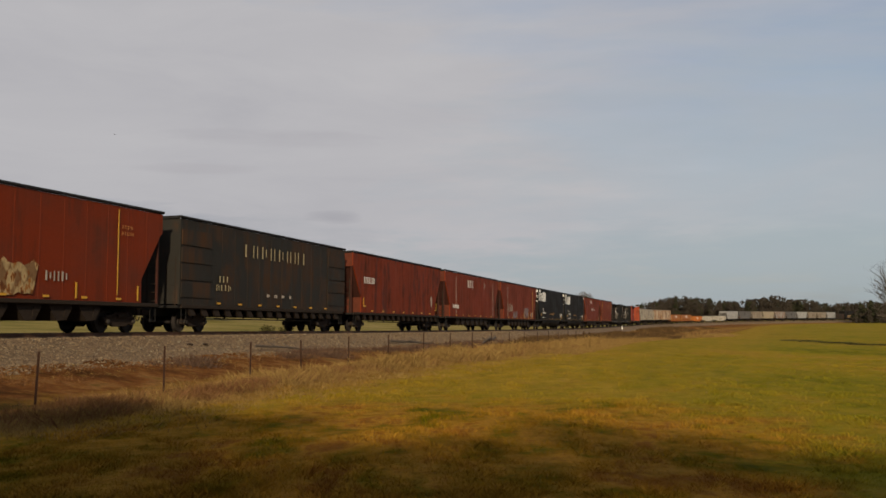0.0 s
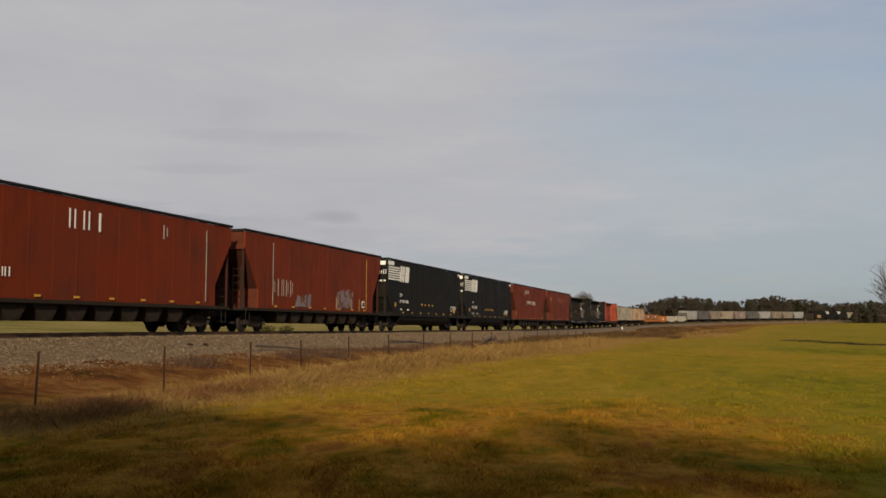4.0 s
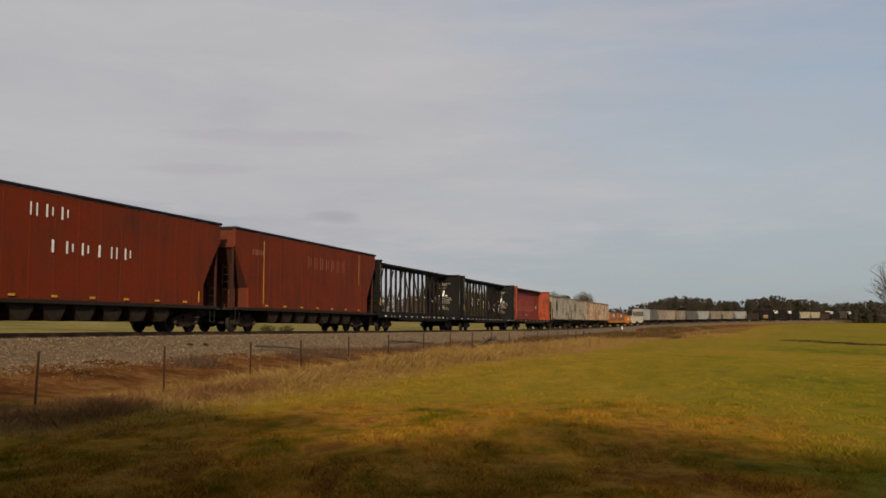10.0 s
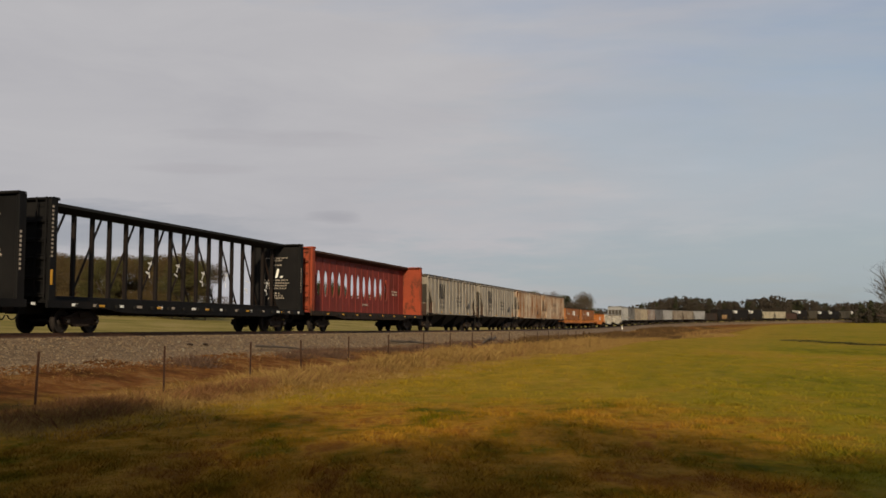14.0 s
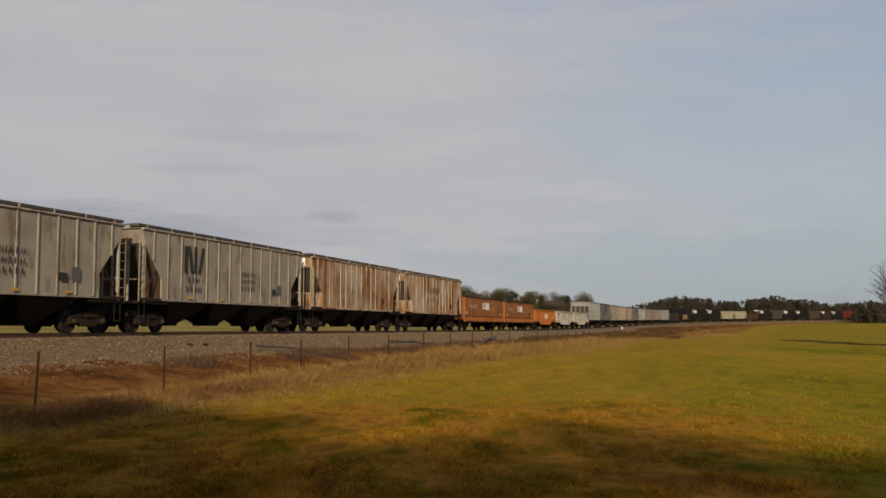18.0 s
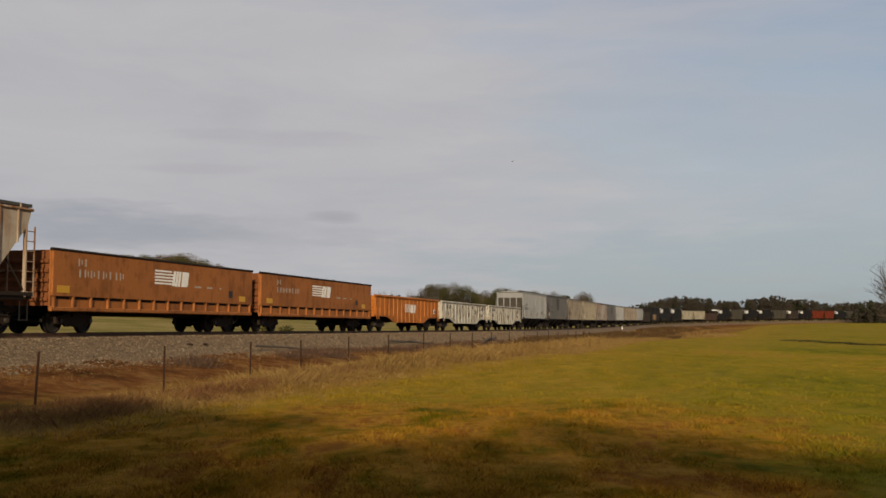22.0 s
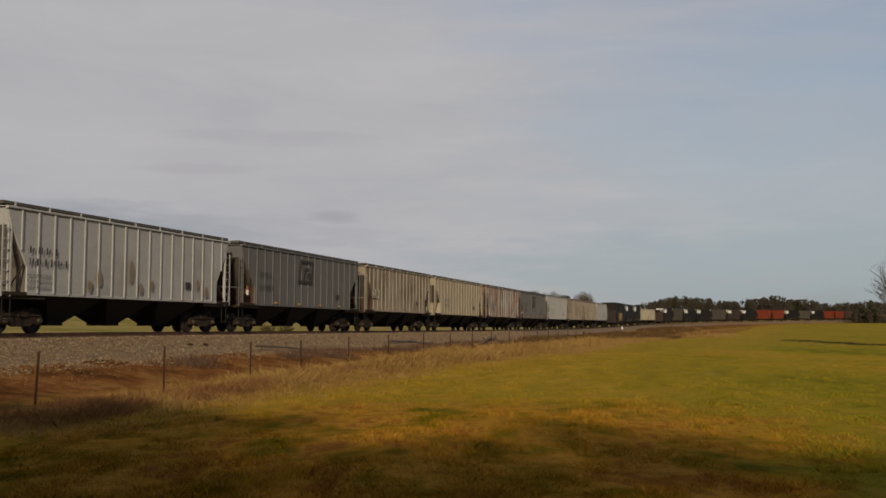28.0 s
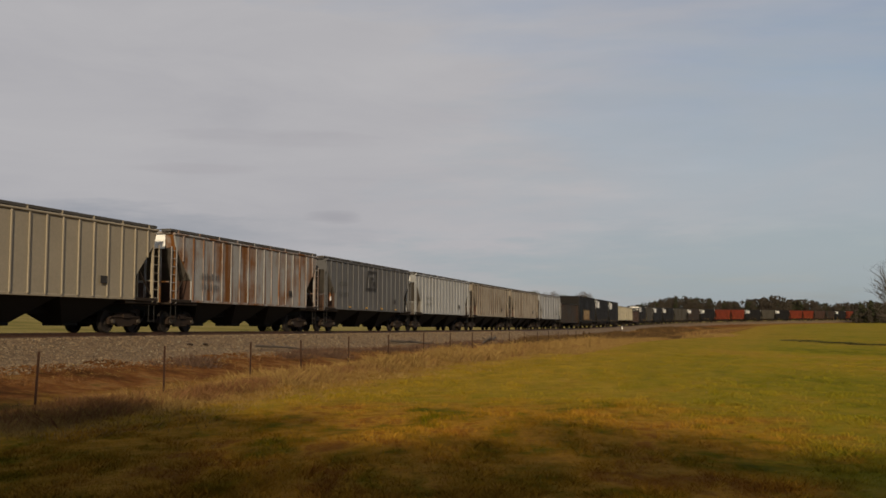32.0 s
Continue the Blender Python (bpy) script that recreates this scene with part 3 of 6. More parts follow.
rail_profile = [(-0.07, -0.17), (0.07, -0.17), (0.07, -0.15), (0.012, -0.13), (0.012, -0.045), (0.037, -0.03), (0.037, -0.004), (0.03, 0), (-0.03, 0), (-0.037, -0.004), (-0.037, -0.03), (-0.012, -0.045), (-0.012, -0.13), (-0.07, -0.15)]
for side in (-0.755, 0.755):
    rail_me = ribbon("rail", [(u + side, h) for u, h in rail_profile], stations, RAILSTEEL, True)
    tagged(new("rail", rail_me), "rusty brown steel rail spiked to wooden ties", "rail", "rails of the line")
# ---------------------------------------------------------------- rolling stock
# A car's own space: x along the line (away from the camera), y to the far side, z up from the rail top.
CARS, WHEELSETS, HALF = [], [], {}


def bogie_parts(car, at_x):
    """A three-piece freight truck under the car."""
    def sideframe():
        p = [(-1.05, 0.36), (-0.80, 0.30), (-0.62, 0.36), (-0.42, 0.24), (0.42, 0.24), (0.62, 0.36), (0.80, 0.30), (1.05, 0.36),
             (1.08, 0.60), (0.85, 0.66), (0.50, 0.74), (0.30, 0.82), (-0.30, 0.82), (-0.50, 0.74), (-0.85, 0.66), (-1.08, 0.60)]
        return Shape().prism(p, -0.07, 0.07).bevelled(-0.30, 0.30, -0.12, 0.12, 0.24, 0.31, 0.02).bevelled(-1.0, 1.0, -0.11, 0.11, 0.60, 0.66, 0.02)

    def springs():
        s = Shape()
        for dx in (-0.17, 0.0, 0.17):
            for k in range(4):
                s.rod((dx, 0, 0.31 + k * 0.07), (dx, 0, 0.35 + k * 0.07), 0.07, 8)
        return s

    def bolster():
        return Shape().prism([(-1.15, 0.60), (-0.5, 0.46), (0.5, 0.46), (1.15, 0.60), (1.15, 0.74), (0.4, 0.84), (-0.4, 0.84), (-1.15, 0.74)], -0.22, 0.22, "x")

    def wheelset():
        half = [(0.085, 1.06), (0.085, 0.86), (0.17, 0.85), (0.19, 0.80), (0.37, 0.79), (0.38, 0.85), (0.457, 0.84), (0.457, 0.72), (0.49, 0.71), (0.49, 0.685), (0.37, 0.685), (0.36, 0.75), (0.17, 0.74), (0.15, 0.68), (0.085, 0.66)]
        return Shape().lathe([(r, -y) for r, y in half] + [(r, y) for r, y in reversed(half)], 20)

    bogie = part("truck", shared("bolster", TRUCKIRON, bolster), car, at=(at_x, 0, 0))
    for side in (-1, 1):
        part("sideframe", shared("sideframe", TRUCKIRON, sideframe), bogie, at=(0, side * 1.0, 0))
        part("spring_group", shared("springs", TRUCKIRON, springs), bogie, at=(0, side * 1.0, 0))
        for dx in (-0.89, 0.89):
            part("bearing_cap", shared("cap", CAPIRON, lambda: Shape().rod((0, -0.05, 0), (0, 0.05, 0), 0.085, 10)), bogie, at=(dx, side * 1.12, 0.457))
    for dx in (-0.89, 0.89):
        w = part("wheelset", shared("wheelset", WHEELIRON, wheelset), bogie, at=(dx, 0, 0.457))
        WHEELSETS.append(w)


def coupler_parts(car, half, mat=None):
    for side in (-1, 1):
        def knuckle(side=side):
            s = Shape().bevelled(min(0, side * 0.55), max(0, side * 0.55), -0.09, 0.09, -0.10, 0.10, 0.02)
            return s.prism([(side * 0.42, -0.16), (side * 0.66, -0.15), (side * 0.66, 0.0), (side * 0.58, 0.05), (side * 0.66, 0.10), (side * 0.60, 0.17), (side * 0.42, 0.14)], -0.14, 0.14, "z")
        part("coupler", shared(("coupler", side), TRUCKIRON, knuckle), car, at=(side * half, 0, 0.86))

        def hose(side=side):
            s, last = Shape(), Vector((0, -0.32, 0))
            for i in range(1, 6):
                t = i / 5
                p = Vector((side * 0.5 * t, -0.32 + 0.1 * t, -0.9 * t * (1.15 - t) - 0.02))
                s.rod(last, p, 0.025, 5)
                last = p
            return s
        part("brake_hose", shared(("hose", side), GREASE, hose), car, at=(side * half, 0, 0.80))


def ladder(height, width, rungs, along="x"):
    s = Shape()
    for e in (0, width):
        s.box(*((e - 0.03, e + 0.03, -0.015, 0.015) if along == "x" else (-0.015, 0.015, e - 0.03, e + 0.03)), 0, height)
    for i in range(rungs):
        z = (i + 0.5) * height / rungs
        s.rod((0, 0, z), (width, 0, z) if along == "x" else (0, width, z), 0.017, 5)
    return s


def strokes(n, w, h, gap, seed, thick=0.22):
    """A row of n painted marks, plain upright bars: x, width, foot and height of each bar."""
    rng = random.Random(seed)
    bars = []
    for i in range(n):
        x, t = i * (w + gap), thick * w
        k = rng.choice((0, 1, 2))
        if k == 0:
            bars.append((x + 0.25 * w, t * 1.7, 0, h))
        elif k == 1:
            bars += [(x, t, 0, h), (x + w - t, t, 0, h)]
        else:
            bars += [(x, t * 1.4, 0, h), (x + w - t, t, h * 0.2, h * 0.65)]
    return bars


def marks(car, name, n, x, z, w, h, mat, y=-1.62, gap=None, seed=1, thick=0.22, label=""):
    gap = w * 0.7 if gap is None else gap
    for bx, bw, bz, bh in strokes(n, w, h, gap, seed, thick):
        me = shared((name, round(bw, 3), round(bh, 3), mat.name), mat, lambda: Shape().box(0, bw, -0.004, 0.002, 0, bh))
        part(name, me, car, label, at=(x + bx, y, z + bz))


def end_marks(car, name, n, x, y, z, w, h, gap, mat, seed, thick=0.22):
    """The same bars on a car's end, facing back along the line."""
    for bx, bw, bz, bh in strokes(n, w, h, gap, seed, thick):
        me = shared((name, round(bw, 3), round(bh, 3), mat.name), mat, lambda: Shape().box(0, bw, -0.004, 0.002, 0, bh))
        part(name, me, car, at=(x, y - bx, z + bz), turn=-math.pi / 2)


def plate(car, name, x, z, w, h, mat, y=-1.62, label=""):
    me = shared((name, w, h), mat, lambda: Shape().box(0, w, -0.006, 0.004, 0, h))
    return part(name, me, car, label, at=(x, y, z))


def daubs(car, n, x, z, w, h, mat, seed, y=-1.622, gap=0.1, label="sprayed blobs of paint"):
    """Sprayed blobs, each an uneven flat patch of its own."""
    rng = random.Random(seed)
    for i in range(n):
        k = 11
        ring = [(w / 2 * (0.75 + 0.5 * rng.random()) * math.cos(a), h / 2 * (0.7 + 0.5 * rng.random()) * math.sin(a)) for a in (j * math.tau / k for j in range(k))]
        me = Shape().prism(ring, -0.004 - 0.001 * (i % 3), 0.003).mesh("spray_paint", mat)
        part("spray_paint", me, car, label, at=(x + i * (w + gap) + w / 2, y, z + h / 2 + rng.uniform(-0.1, 0.1) * h))


def sprayed_panel(car, x, z, w, h, mat, seed, y=-1.622, label="large block of layered spray paint"):
    """One ragged panel of sprayed paint."""
    rng = random.Random(seed)
    n, ring = 14, []
    for k in range(n):
        ring.append((k * w / n, rng.uniform(0, 0.12) * h))
    for k in range(n):
        ring.append((w - k * w / n, h * (1 - rng.uniform(0, 0.22))))
    part("spray_paint", Shape().prism(ring, -0.004, 0.003).mesh("spray_paint", mat), car, label, at=(x, y, z))


def reflectors(car, half, z, y, count, mat=YELLOWMARK):
    for i in range(count):
        x = -half + (i + 0.5) * 2 * half / count
        plate(car, "reflector", x, z, 0.34, 0.085, mat, y)


def car_root(name, s0, s1, half, label, category, group):
    car = new(name)
    car.empty_display_size = 0.5
    tagged(car, label, category, group)
    CARS.append((car, (s0 + s1) / 2, half))
    return car


def emblem(car, x, z, size, y, bars=5, mat=WHITEMARK):
    """A striped emblem: white bars running into two slanted shapes."""
    for i in range(bars):
        plate(car, "emblem_bar", x, z + size * (0.88 - 0.20 * i), size * (2.0 + 0.12 * i), size * 0.11, mat, y)

    for ring in ([(0.0, 0.0), (0.30, 0.0), (0.50, 1.0), (0.20, 1.0)], [(0.38, 0.0), (0.64, 0.0), (0.84, 1.0), (0.58, 1.0)], [(0.72, 0.0), (0.96, 0.0), (1.16, 1.0), (0.92, 1.0)], [(1.12, 0.0), (1.84, 0.0), (1.96, 0.12), (2.12, 0.90), (2.04, 1.0), (1.32, 1.0)]):
        me = shared(("emblem", size, tuple(ring)), mat, lambda: Shape().prism([(a * size, b * size) for a, b in ring], -0.005, 0.004))
        part("emblem_shape", me, car, at=(x + 2.05 * size, y, z))


# ---- high-sided wood chip hoppers and gondolas
CUTS = {"tall": (1.5, 2.2, 4.15), "low": (1.15, 1.35, 2.4)}  # recess at the ends: depth, foot and top of the slope


def chip_car(s0, s1, skin, label, belly="pockets", ribs=14, height=5.12, chord=CHORD, name="wood_chip_hopper", logo=False, cut="tall"):
    s0, s1 = s0 + 0.35, s1 - 0.12
    L = s1 - s0 - 1.0
    hl, H = L / 2, height
    half = hl - 2.2
    # Members inside the end recess: its shade is put into dark colours.
    inside = RECESSRED if skin in (RED, RED2) else BELLY
    car = car_root(name, s0, s1, half, label, "freight car", "cars of the train")
    HALF[car] = hl
    r2 = round(L, 1)
    deep, foot, head = CUTS.get(cut, (0.0, 1.3, 1.4))

    def side_sheet():
        right = [(hl - deep, 1.22), (hl - deep, foot), (hl - 0.12, head), (hl, head + 0.05)] if deep else [(hl, 1.22)]
        return Shape().prism(right + [(hl, H - 0.08), (-hl, H - 0.08)] + [(-x, z) for x, z in reversed(right)], -0.04, 0.04)
    for sgn in (-1, 1):
        y = sgn * 1.54
        part("side_sheet", shared(("side_sheet", r2, H, cut), skin, side_sheet), car, at=(0, y, 0))
        for i in range(ribs):
            x = -hl + 0.5 + (i + 0.5) * (2 * hl - 1.0) / ribs
            z0 = 1.25 if abs(x) < hl - deep - 0.05 else round(foot + (abs(x) - hl + deep) / max(deep, 0.1) * (head - foot) + 0.1, 2)
            me = shared(("rib", sgn, H, z0), skin, lambda: Shape().prism([(-0.045, -sgn * 0.02), (0.045, -sgn * 0.02), (0.040, sgn * -0.004), (-0.040, sgn * -0.004)], z0, H - 0.1, "z"))
            part("rib", me, car, at=(x, y + sgn * 0.05, 0))
        part("side_sill", shared(("sill", r2), BELLY if skin is BLACK else GRIMESHADE, lambda: Shape().bevelled(-hl + 0.2, hl - 0.2, -0.055, 0.035, 1.06, 1.215, 0.02)), car, at=(0, y, 0))
        part("top_chord", shared(("chord", r2, H), chord, lambda: Shape().bevelled(-hl - 0.06, hl + 0.06, -0.09, 0.09, H - 0.06, H + 0.05, 0.025)), car, at=(0, y * 1.01, 0))
        if not deep:
            for e in (-1, 1):
                for k in range(4):
                    part("corner_panel", shared("corner_panel", skin, lambda: Shape().prism([(-1.35, 0), (1.35, 0), (1.32, 0.03), (1.32, 0.66), (1.35, 0.70), (-1.35, 0.70), (-1.32, 0.66), (-1.32, 0.03)], -0.02, 0.02)), car, at=(e * (hl - 1.40), y + sgn * 0.065, 1.55 + k * 0.78))
    for e in (-1, 1):
        z0 = head if deep else 1.25
        part("end_sheet", shared(("end_sheet", z0, H), SHADERED if skin in (RED, RED2) else skin, lambda: Shape().box(-0.04, 0.04, -1.5, 1.5, z0, H - 0.08)), car, at=(e * (hl - 0.05), 0, 0))
        if deep:
            def slope():
                return Shape().prism([(-e * 0.12, head), (-e * deep, foot), (-e * (deep + 0.08), foot), (-e * 0.20, head)], -1.5, 1.5)
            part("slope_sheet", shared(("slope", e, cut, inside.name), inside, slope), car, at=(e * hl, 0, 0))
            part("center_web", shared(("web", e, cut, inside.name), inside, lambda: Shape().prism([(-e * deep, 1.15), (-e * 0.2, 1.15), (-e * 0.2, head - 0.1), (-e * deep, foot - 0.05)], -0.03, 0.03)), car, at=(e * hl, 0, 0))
            part("shear_plate", shared(("shear", cut, skin.name), SHADERED if skin in (RED, RED2) else skin, lambda: Shape().box(-0.03, 0.03, -1.5, 1.5, 1.1, foot)), car, at=(e * (hl - deep - 0.03), 0, 0))
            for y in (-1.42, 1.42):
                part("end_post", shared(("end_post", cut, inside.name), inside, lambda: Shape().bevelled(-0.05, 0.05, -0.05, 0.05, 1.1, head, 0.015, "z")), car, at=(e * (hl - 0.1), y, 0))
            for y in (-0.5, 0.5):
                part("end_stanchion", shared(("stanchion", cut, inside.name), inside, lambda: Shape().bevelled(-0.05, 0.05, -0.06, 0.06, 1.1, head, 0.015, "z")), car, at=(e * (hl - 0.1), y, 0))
        part("end_chord", shared(("end_chord", H), chord, lambda: Shape().bevelled(-0.08, 0.08, -1.44, 1.44, H - 0.10, H + 0.05, 0.03, "y")), car, at=(e * (hl - 0.03), 0, 0))
        part("end_platform", shared("end_platform", BELLY, lambda: Shape().bevelled(-0.8, 0.8, -1.48, 1.48, 1.06, 1.18, 0.02, "y")), car, at=(e * (hl - 0.82), 0, 0))
        part("ladder", shared("end_ladder", GRIMESHADE, lambda: ladder(2.2, 0.45, 6, "y")), car, at=(e * (hl - 0.02), -1.35, 1.15))
        part("step", shared("step", BELLY, lambda: Shape().box(-0.22, 0.22, -0.03, 0.03, 0.45, 0.5).rod((-0.2, 0, 0.45), (-0.2, 0, 1.1), 0.02, 5).rod((0.2, 0, 0.45), (0.2, 0, 1.1), 0.02, 5)), car, at=(e * (hl - 0.5), -1.5, 0))
    part("center_sill", shared(("center_sill", r2), BELLY, lambda: Shape().bevelled(-hl, hl, -0.3, 0.3, 0.72, 1.1, 0.04)), car)
    part("floor", shared(("floor", r2), BELLY, lambda: Shape().box(-hl + 1.8, hl - 1.8, -1.48, 1.48, 1.08, 1.20)), car)
    inner = half - 1.6
    if belly == "pockets":
        n = 7
        for i in range(n):
            def pocket():
                w = inner / n
                return Shape().prism([(-w * 0.80, 1.1), (w * 0.80, 1.1), (w * 0.62, 0.74), (w * 0.44, 0.50), (-w * 0.18, 0.46), (-w * 0.58, 0.80)], -1.40, 1.40)
            part("hopper_pocket", shared(("pocket", r2), GRIMESHADE, pocket), car, at=(-inner + (i + 0.5) * 2 * inner / n, 0, 0))

            def door():
                w = inner / n
                return Shape().prism([(w * 0.30, 0.98), (w * 0.80, 0.98), (w * 0.45, 0.56), (w * 0.22, 0.60)], -1.42, -1.36)
            part("pocket_door", shared(("door", r2), GRIMESHADE, door), car, at=(-inner + (i + 0.5) * 2 * inner / n, 0, 0))
    elif belly == "tub":
        part("tub_bottom", shared(("tub", r2), skin, lambda: Shape().prism([(-1.50, 1.12), (-1.46, 0.80), (-1.2, 0.52), (-0.8, 0.42), (0.8, 0.42), (1.2, 0.52), (1.46, 0.80), (1.50, 1.12)], -inner - 0.75, inner + 0.75, "x")), car)
    else:
        for i in range(9):
            part("cross_bearer", shared("bearer", BELLY, lambda: Shape().prism([(-1.45, 1.08), (-1.35, 0.92), (-0.3, 0.74), (0.3, 0.74), (1.35, 0.92), (1.45, 1.08)], -0.08, 0.08, "x")), car, at=(-inner + i * inner / 4, 0, 0))
        for i in range(16):
            part("bearer_end", shared("bearer_end", GRIMESHADE, lambda: Shape().prism([(-0.42, 1.08), (0.10, 1.08), (0.36, 0.74), (-0.10, 0.74)], -0.06, 0.05)), car, at=(-hl + 1.2 + i * (2 * hl - 2.4) / 15, -1.46, 0))
        part("brake_pipe", shared(("pipe", r2), BELLY, lambda: Shape().rod((-inner, -1.2, 0.62), (inner, -1.2, 0.60), 0.035, 6)), car)
        for i in range(6):
            part("pipe_hanger", shared("hanger", BELLY, lambda: Shape().box(-0.02, 0.02, -0.03, 0.03, 0.60, 0.95)), car, at=(-inner + (i + 0.5) * inner / 3, -1.2, 0))
    bogie_parts(car, -half)
    bogie_parts(car, half)
    coupler_parts(car, hl)
    reflectors(car, hl - 2.2, 1.30, -1.625, 7)
    if logo:
        y = -1.625
        plate(car, "white_panel", -hl + 0.08, H - 0.44, 1.25, 0.28, WHITEMARK, y)
        plate(car, "white_panel", hl - 0.85, H - 0.40, 0.30, 0.20, WHITEMARK, y)
        plate(car, "white_panel", hl - 0.42, H - 0.40, 0.26, 0.20, WHITEMARK, y)
        for i in range(6):
            plate(car, "logo_bar", -hl + 0.12, H - 0.64 - i * 0.168, 2.45 + 0.06 * i, 0.105, WHITEMARK, y)

        for ring in ([(0.0, 0.0), (0.34, 0.0), (0.54, 1.15), (0.20, 1.15)], [(0.44, 0.0), (0.72, 0.0), (0.92, 1.15), (0.64, 1.15)], [(0.80, 0.0), (1.04, 0.0), (1.24, 1.15), (1.00, 1.15)], [(1.20, 0.0), (1.96, 0.0), (2.08, 0.14), (2.26, 1.02), (2.18, 1.15), (1.42, 1.15)]):
            me = shared(("slant_shape", tuple(ring)), WHITEMARK, lambda: Shape().prism(ring, -0.005, 0.005))
            part("emblem_shape", me, car, "white slanted emblem shape", at=(-hl + 2.62, y, H - 1.55))
        part("end_white_panel", shared("endp", WHITEMARK, lambda: Shape().box(-0.005, 0.005, -1.46, 1.0, 0, 0.28)), car, at=(-hl - 0.055, 0, H - 0.46))
        end_marks(car, "end_lettering", 4, -hl - 0.055, -0.35, H - 1.12, 0.2, 0.32, 0.12, WHITEMARK, 5)
        end_marks(car, "end_lettering", 5, -hl - 0.055, -0.35, H - 1.62, 0.18, 0.10, 0.05, WHITEMARK, 6, 0.5)
    return car


# ---- covered hoppers
def covered_hopper(s0, s1, skin, label, ribs=16, height=4.52, white_end=False, cut=1.75):
    L = s1 - s0 - 0.9
    hl, H = L / 2, height
    half = hl - 1.70
    zb, zt = 1.42, H - 0.24
    car = car_root("covered_hopper", s0, s1, half, label, "freight car", "cars of the train")
    HALF[car] = hl
    r2 = round(L, 1)

    def side_sheet():
        return Shape().prism([(hl - cut, zb), (hl - cut, 2.3), (hl - 0.42, 3.74), (hl - 0.25, zt), (-hl + 0.25, zt), (-hl + 0.42, 3.74), (-hl + cut, 2.3), (-hl + cut, zb)], -0.035, 0.035)
    for sgn in (-1, 1):
        y = sgn * 1.52
        part("side_sheet", shared(("hside", r2, H, cut), skin, side_sheet), car, at=(0, y, 0))
        for i in range(ribs):
            x = -hl + 0.5 + (i + 0.5) * (2 * hl - 1.0) / ribs
            z0 = zb if abs(x) < hl - cut - 0.02 else 2.35 + (abs(x) - (hl - cut)) * 1.3 / (cut - 0.42)
            me = shared(("hrib", round(z0, 2), H), skin, lambda: Shape().prism([(-0.03, -0.03), (0.03, -0.03), (0.03, 0.02), (-0.03, 0.02)], z0, zt - 0.02, "z"))
            part("rib", me, car, at=(x, y + sgn * 0.065, 0))
        part("side_sill", shared(("hsill", r2, cut), skin, lambda: Shape().bevelled(-hl + cut, hl - cut, -0.05, 0.05, zb - 0.09, zb + 0.02, 0.015)), car, at=(0, y, 0))
        part("eave", shared(("heave", r2), skin, lambda: Shape().bevelled(-hl + 0.2, hl - 0.2, -0.07, 0.07, zt - 0.02, zt + 0.08, 0.03)), car, at=(0, y + sgn * 0.03, 0))

    def roof():
        return Shape().prism([(-1.56, zt + 0.05), (-1.3, zt + 0.10), (-0.8, zt + 0.15), (0, zt + 0.18), (0.8, zt + 0.15), (1.3, zt + 0.10), (1.56, zt + 0.05)], -hl + 0.22, hl - 0.22, "x")
    part("roof", shared(("hroof", r2, H), skin, roof), car)
    for sgn in (-1, 1):
        part("running_board", shared(("walk", r2), ROOFGREY, lambda: Shape().bevelled(-hl + 0.1, hl - 0.1, -0.24, 0.24, H - 0.11, H + 0.01, 0.01)), car, at=(0, sgn * 1.22, 0))
        for i in range(9):
            part("walk_bracket", shared(("bracket", H), skin, lambda: Shape().box(-0.03, 0.03, -0.27, 0.27, zt + 0.06, H - 0.01)), car, at=(-hl + 0.7 + i * (2 * hl - 1.4) / 8, sgn * 1.22, 0))
    for i in range(4):
        part("roof_hatch", shared(("hatch", H), skin, lambda: Shape().bevelled(-1.7, 1.7, -0.35, 0.35, zt + 0.15, zt + 0.26, 0.04)), car, at=(-hl + 0.6 + (i + 0.5) * (2 * hl - 1.2) / 4, 0, 0))
    for e in (-1, 1):
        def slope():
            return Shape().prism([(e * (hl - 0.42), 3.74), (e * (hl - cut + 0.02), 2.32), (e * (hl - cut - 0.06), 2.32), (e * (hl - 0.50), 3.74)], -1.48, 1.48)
        # Slope sheet darker than the skin: the recess's shade put into its grey.
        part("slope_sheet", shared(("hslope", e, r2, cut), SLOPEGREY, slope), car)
        # Unseen web, added to close off and darken the open end bay.
        part("center_web", shared(("hweb", e, r2, cut), GRIMESHADE, lambda: Shape().prism([(e * (hl - cut + 0.02), zb - 0.15), (e * (hl - 0.5), zb - 0.15), (e * (hl - 0.5), 1.7), (e * (hl - cut + 0.02), 2.28)], -0.03, 0.03)), car)
        part("end_sheet", shared(("hend", e, r2, H), skin, lambda: Shape().prism([(e * (hl - 0.25), zt), (e * (hl - 0.42), 3.72), (e * (hl - 0.49), 3.72), (e * (hl - 0.32), zt)], -1.48, 1.48)), car)
        part("shear_plate", shared(("hshear", skin.name), BROWN if skin in (STEELGREY, TAN, RUSTBROWN, GREY) else skin if skin in (RUSTY, CREAM) else SLOPEGREY, lambda: Shape().box(-0.03, 0.03, -1.48, 1.48, zb - 0.15, 2.33)), car, at=(e * (hl - cut - 0.04), 0, 0))
        part("end_platform", shared("hplatform", GRIMESHADE, lambda: Shape().bevelled(-1.15, 1.15, -1.5, 1.5, zb - 0.22, zb - 0.12, 0.02, "y")), car, at=(e * (hl - 1.2), 0, 0))
        for sgn in (-1, 1):
            part("end_sill", shared(("hesill", cut), GRIMESHADE, lambda: Shape().bevelled(-cut / 2 + 0.05, cut / 2 - 0.05, -0.05, 0.05, zb - 0.12, zb + 0.02, 0.015)), car, at=(e * (hl - cut / 2 - 0.05), sgn * 1.52, 0))
